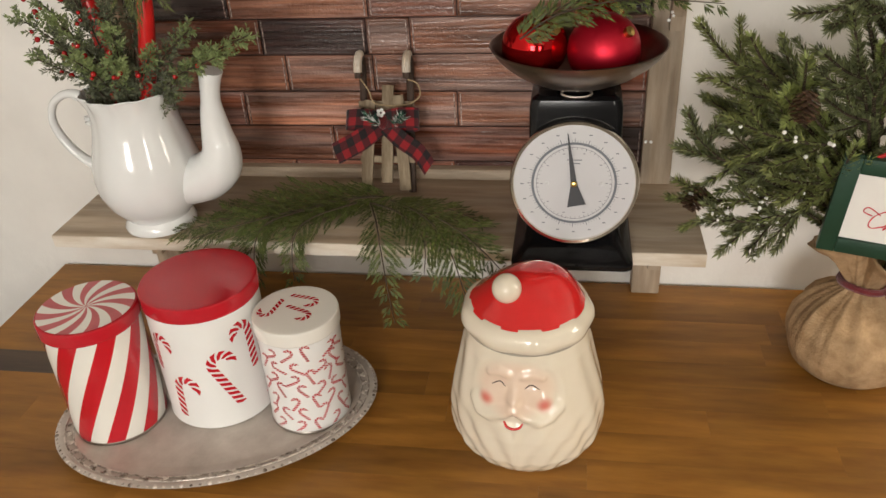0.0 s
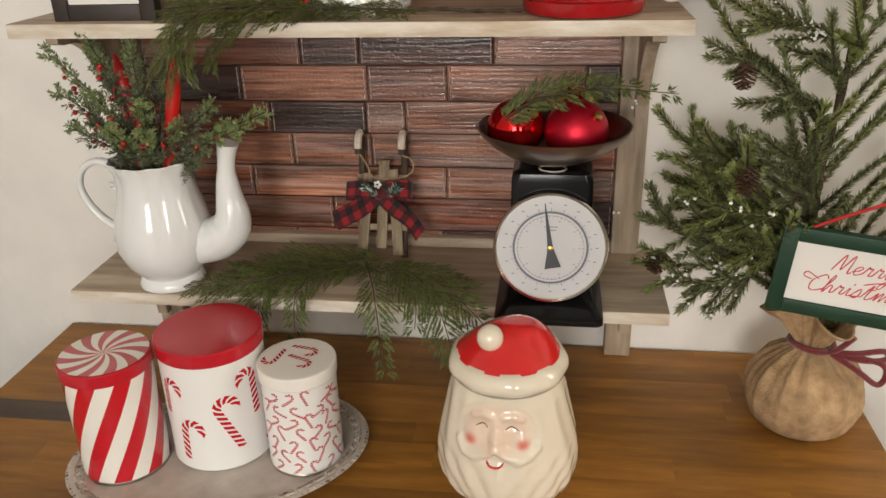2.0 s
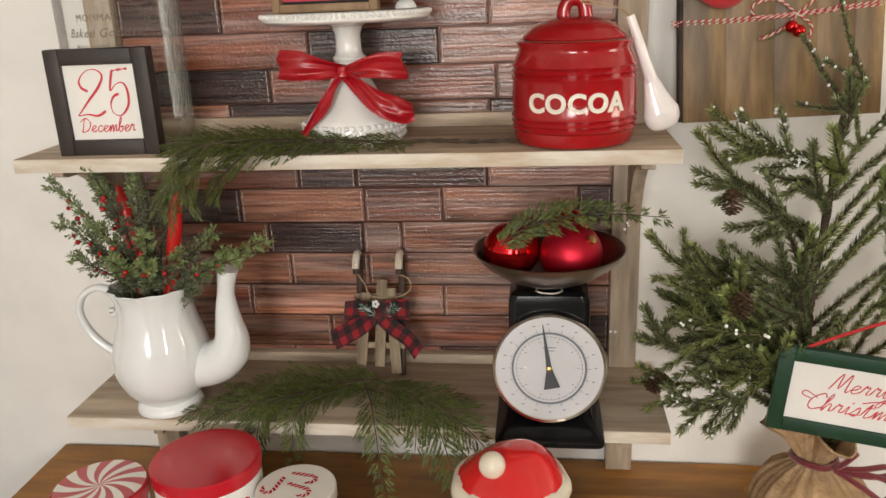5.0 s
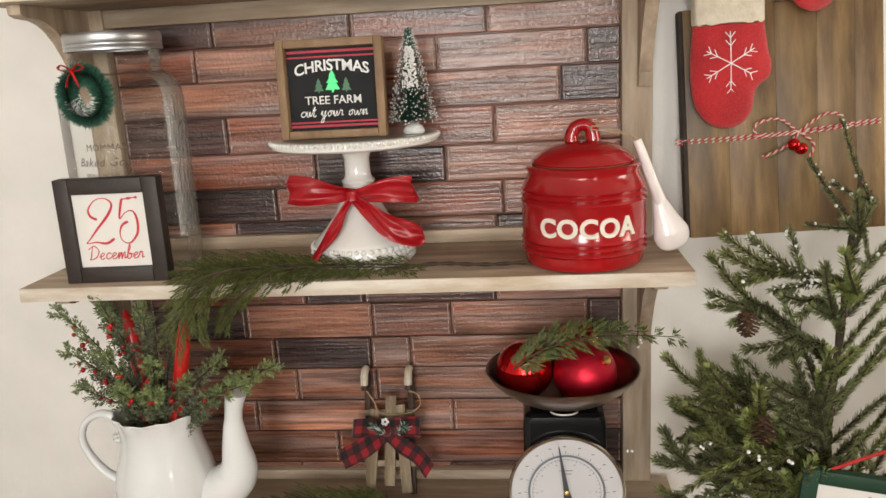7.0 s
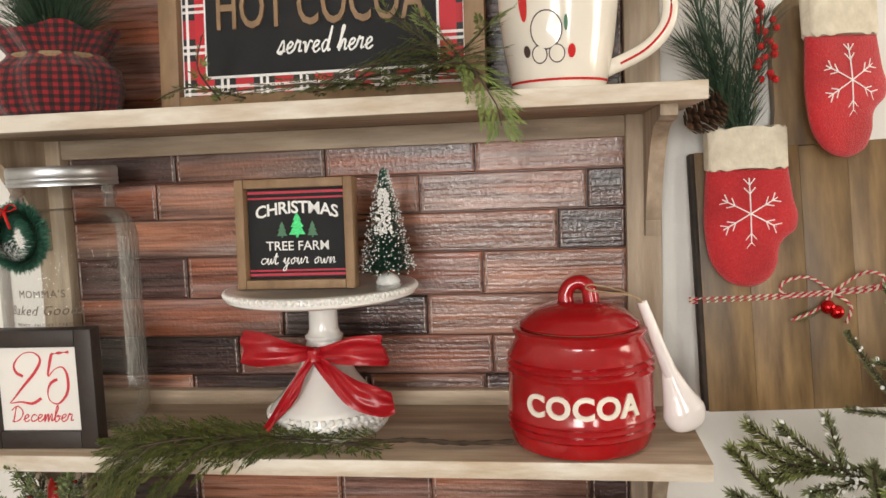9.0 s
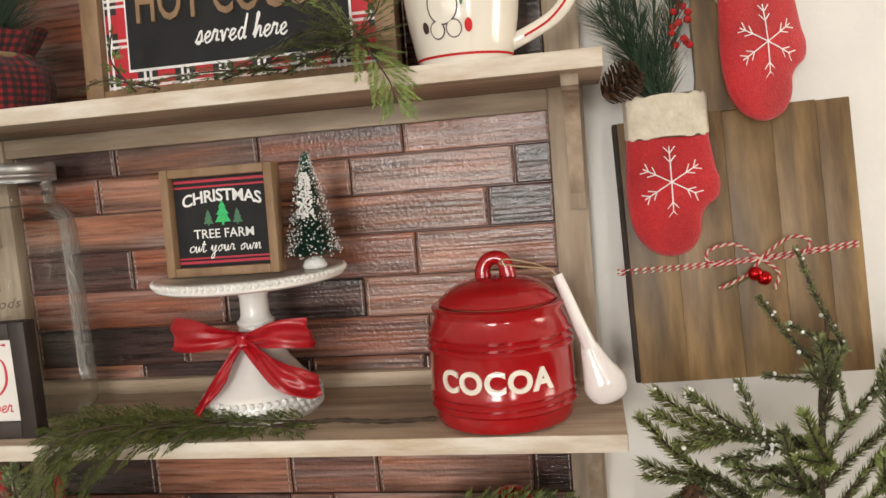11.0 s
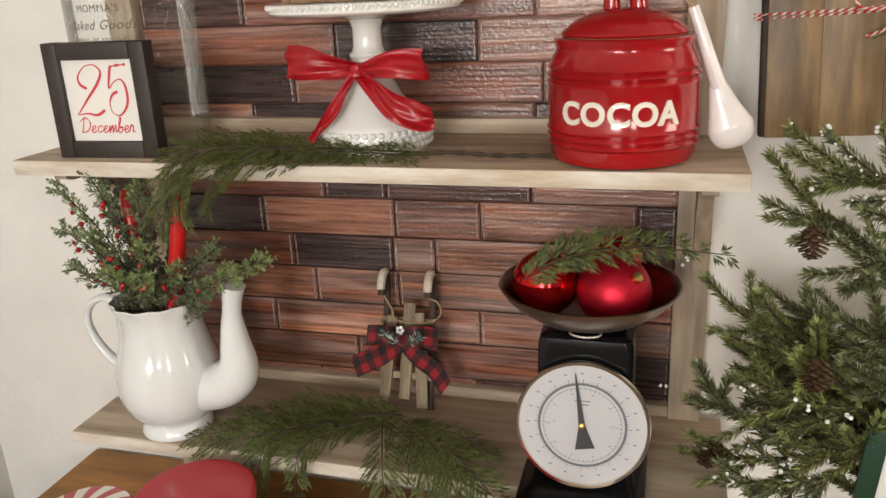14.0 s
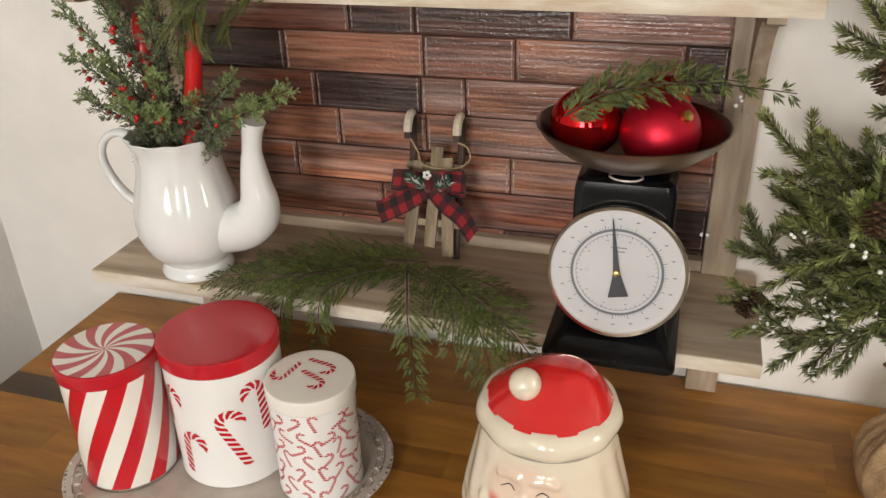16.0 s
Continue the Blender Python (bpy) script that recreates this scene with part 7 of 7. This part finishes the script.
for curl in ([(-0.052, -0.0026, -0.006), (-0.066, -0.0026, 0.002), (-0.070, -0.0026, -0.004), (-0.060, -0.0026, -0.008)], [(0.0, -0.0026, -0.004), (0.02, -0.0026, 0.002), (0.045, -0.0026, -0.004), (0.062, -0.0026, 0.003)]):
    part("flourish", Geo().tube(smooth_line(curl, 16), 0.0007, 5), SIGNRED, card)
part("cord", Geo().tube(smooth_line([(-0.078, 0.004, 0.058), (-0.040, 0.006, 0.082), (0.0, 0.010, 0.104), (0.012, 0.012, 0.106), (0.030, 0.010, 0.098), (0.078, 0.004, 0.058)], 30), 0.0022, 7), REDCORD, sg, "red hanging cord")

# ---- cutting board on the wall, with mittens ----
cb = thing("cutting_board", pose(0.4565, 1.3265, 1.8345, -6.3, -1.9, 0), "brown wooden paddle cutting board hung on the wall", "cutting board")
xs = [0.006, 0.063, 0.128, 0.183, 0.233, 0.270]
rng = random.Random(8)
for k in range(5):
    ob = part("plank", Geo().box((-(xs[k + 1] - xs[k]) / 2, -0.011, -0.159), ((xs[k + 1] - xs[k]) / 2, 0.011, 0.159 + rng.uniform(-0.001, 0.001)), 0, 0.0008), BOARD, cb)
    ob.location = ((xs[k] + xs[k + 1]) / 2, 0.0, -0.159)
part("bark_edge", Geo().box((0.0, -0.0115, -0.317), (0.0062, 0.0105, -0.001), 0, 0.0015), BARKEDGE, cb, "dark rough edge")
g = Geo()
out = [(0.092, 0.0), (0.100, 0.015), (0.104, 0.045), (0.104, 0.125), (0.112, 0.170), (0.134, 0.185), (0.156, 0.170), (0.164, 0.125), (0.164, 0.045), (0.168, 0.015), (0.176, 0.0)]
fa, fb = [(x, -0.010, z) for x, z in out], [(x, 0.010, z) for x, z in out]
g.grid([fa, fb], 0, True).fan(fa).fan(fb, 0, True)
part("handle", g, BOARD, cb, smooth=False)


def puffed(outline, thick, n=7):
    """A soft flat shape: the outline filled and swollen to both sides."""
    cx = sum(p[0] for p in outline) / len(outline)
    cz = sum(p[1] for p in outline) / len(outline)
    g = Geo()
    pts = [Vector((x, 0, z)) for x, z in outline]
    rows = []
    for side in (-1, 1):
        rows = []
        for k in range(n + 1):
            f = math.cos(k / n * math.pi / 2)
            h = math.sin(k / n * math.pi / 2) ** 0.7
            rows.append([(cx + (p.x - cx) * (0.12 + 0.88 * f), side * thick * h, cz + (p.z - cz) * (0.12 + 0.88 * f)) for p in pts])
        g.grid(rows if side < 0 else [list(reversed(r)) for r in rows], 0, True).fan(rows[-1] if side < 0 else list(reversed(rows[-1])))
    return g


def mitten(m, label):
    mt = thing("mitten_ornament", m, label, "ornament", "hanging mittens")
    raw = [(-0.046, 0.055), (-0.050, 0.020), (-0.051, -0.012), (-0.045, -0.045), (-0.028, -0.066), (-0.004, -0.074), (0.018, -0.068), (0.030, -0.052), (0.033, -0.034), (0.040, -0.024), (0.053, -0.014), (0.056, 0.002), (0.052, 0.016), (0.049, 0.034), (0.046, 0.055)]
    ol = smooth_line([(x, 0, 1.12 * z) for x, z in raw], 60) + [Vector((0.02, 0, 0.063)), Vector((-0.02, 0, 0.063))]
    part("body", puffed([(p.x, p.z) for p in ol], 0.013), MITTEN, mt, "red canvas body", sharp=60)
    g = Geo()
    rows = []
    for k, z in enumerate((0.056, 0.059, 0.069, 0.085, 0.101, 0.105)):
        rows.append([((0.0475 + 0.001 * math.sin(7 * a) - (0.003 if k in (0, 5) else 0)) * (abs(math.cos(a)) ** 0.45) * (1 if math.cos(a) > 0 else -1), 0.0155 * (abs(math.sin(a)) ** 0.8) * (1 if math.sin(a) > 0 else -1), z + 0.0015 * math.sin(11 * a)) for a in (2 * math.pi * j / 60 for j in range(60))])
    g.grid(rows, 0, True).fan(rows[-1]).fan(rows[0], 0, True)
    part("cuff", g, CUFF, mt, "cream woolly cuff")
    flake = Geo()
    c0 = Vector((0.000, -0.0148, 0.004))
    for k in range(6):
        a = radians(90 + 60 * k)
        d = Vector((math.cos(a), 0, math.sin(a)))
        L = 0.042 if k % 3 == 0 else 0.036
        flake.tube([c0, c0 + d * L * 0.5 + Vector((0, 0.001, 0)), c0 + d * L + Vector((0, 0.0035, 0))], 0.0008, 5)
        for f in (0.55, 0.8):
            for s in (-1, 1):
                b = a + s * 0.7
                p = c0 + d * L * f + Vector((0, 0.0005 + 0.002 * f, 0))
                flake.tube([p, p + Vector((math.cos(b), 0.08, math.sin(b))) * 0.010], 0.0007, 5)
    part("snowflake", flake, SNOW, mt, "stitched white snowflake")
    part("hanging_cord", Geo().tube(smooth_line([(-0.006, 0, 0.09), (-0.012, 0.003, 0.15), (0.004, 0.006, 0.21), (0.014, 0.003, 0.15), (0.004, 0, 0.09)], 24), 0.0011, 6), TWINE, mt, "jute hanging loop")
    return mt


mitten(pose(0.519, 1.283, 1.757, -4, -1, 0), "red canvas mitten ornament with cream cuff holding pine sprig")
mitten(pose(0.626, 1.288, 1.906, -4, -2, 22), "red canvas mitten ornament hanging from the board handle")
rng = random.Random(3)
sp = thing("pine_pick", (0, 0, 0), "dark pine pick with red berries tucked in mitten", "pine pick")
for tip in ((0.455, 1.27, 2.02), (0.480, 1.28, 2.04), (0.510, 1.27, 2.03), (0.450, 1.28, 1.96), (0.535, 1.28, 1.98), (0.465, 1.25, 1.97)):
    g = Geo()
    pts = smooth_line([(0.520, 1.293, 1.83), (0.515 + (tip[0] - 0.52) * 0.4, 1.288, 1.90), tip], 20)
    g.tube(pts, 0.0014, 5)
    for k in range(260):
        i = rng.randrange(4, 19)
        d = (pts[i] - pts[i - 1]).normalized()
        rv = Vector((rng.gauss(0, 1), rng.gauss(0, 1), rng.gauss(0, 1)))
        lv = (d * 1.0 + (rv - d * rv.dot(d)).normalized() * 0.8).normalized()
        kite(g, pts[i], lv, lv.cross(rv), rng.uniform(0.034, 0.052), 0.0014)
    part("needle_spray", g, FIR_DARK, sp, smooth=False)
for k in range(26):
    part("berry", Geo().ball((0.535 + rng.uniform(-0.010, 0.012), 1.272 + rng.uniform(-0.006, 0.006), 1.915 + 0.0035 * k + rng.uniform(-0.003, 0.003)), 0.0045, 8), BERRY, sp)
pine_cone(Matrix.Translation((0.468, 1.275, 1.880)) @ pose(0, 0, 0, 10, 55, 0), sp, size=1.35)


def twisted(line, parent, name, label, r=0.0016):
    """Two-colour twisted cord along a line."""
    pts = smooth_line(line, 120)
    run, rows = 0.0, [[], []]
    for i, p in enumerate(pts):
        d = (pts[min(i + 1, 119)] - pts[max(i - 1, 0)]).normalized()
        run += (p - pts[i - 1]).length if i else 0
        s = d.cross(Vector((0, 1, 0.01))).normalized()
        u = s.cross(d)
        for k in range(2):
            a = run / 0.0034 * 2.2 + k * math.pi
            rows[k].append(p + s * (r * 0.6 * math.cos(a)) + u * (r * 0.6 * math.sin(a)))
    g = Geo().tube(rows[0], r * 0.75, 5, 0).tube(rows[1], r * 0.75, 5, 1)
    return part(name, g, [REDBAND, CUFF], parent, label)


tw = thing("candy_twine", (-0.003, -0.028, 0.0), "red and white twine bow tied round a board", "twine")
twisted([(0.456, 1.325, 1.653), (0.540, 1.3245, 1.656), (0.62, 1.323, 1.662), (0.730, 1.325, 1.672)], tw, "strand", "red and white twist")
twisted([(0.456, 1.325, 1.6575), (0.540, 1.3245, 1.660), (0.62, 1.323, 1.665), (0.730, 1.325, 1.6765)], tw, "strand", "red and white twist")
twisted([(0.620, 1.318, 1.664), (0.590, 1.308, 1.684), (0.560, 1.306, 1.678), (0.566, 1.308, 1.662), (0.620, 1.318, 1.663)], tw, "bow_loop", "")
twisted([(0.620, 1.318, 1.664), (0.650, 1.308, 1.688), (0.672, 1.306, 1.684), (0.662, 1.308, 1.668), (0.620, 1.318, 1.663)], tw, "bow_loop", "")
twisted([(0.620, 1.316, 1.663), (0.600, 1.310, 1.645), (0.572, 1.312, 1.632)], tw, "tail", "")
twisted([(0.622, 1.316, 1.663), (0.638, 1.310, 1.648), (0.634, 1.312, 1.628)], tw, "tail", "")
for x, z in ((0.612, 1.648), (0.622, 1.642)):
    part("bell", Geo().ball((x, 1.309, z), 0.0085, 18), BAUBLE, tw, "small red jingle bell")
g = Geo()
for k in range(70):
    p = Vector((0.612 - 0.0004 * k, 1.312, 1.648 - 0.0002 * k))
    rv = Vector((rng.gauss(0, 1), rng.gauss(0, 0.5), rng.gauss(0, 1)))
    lv = (Vector((-1, 0, -0.3)) + rv.normalized() * 0.7).normalized()
    kite(g, p, lv, lv.cross(rv), 0.010, 0.0012)
part("pine_tip", g, FIR, tw, "green pine tip", smooth=False)
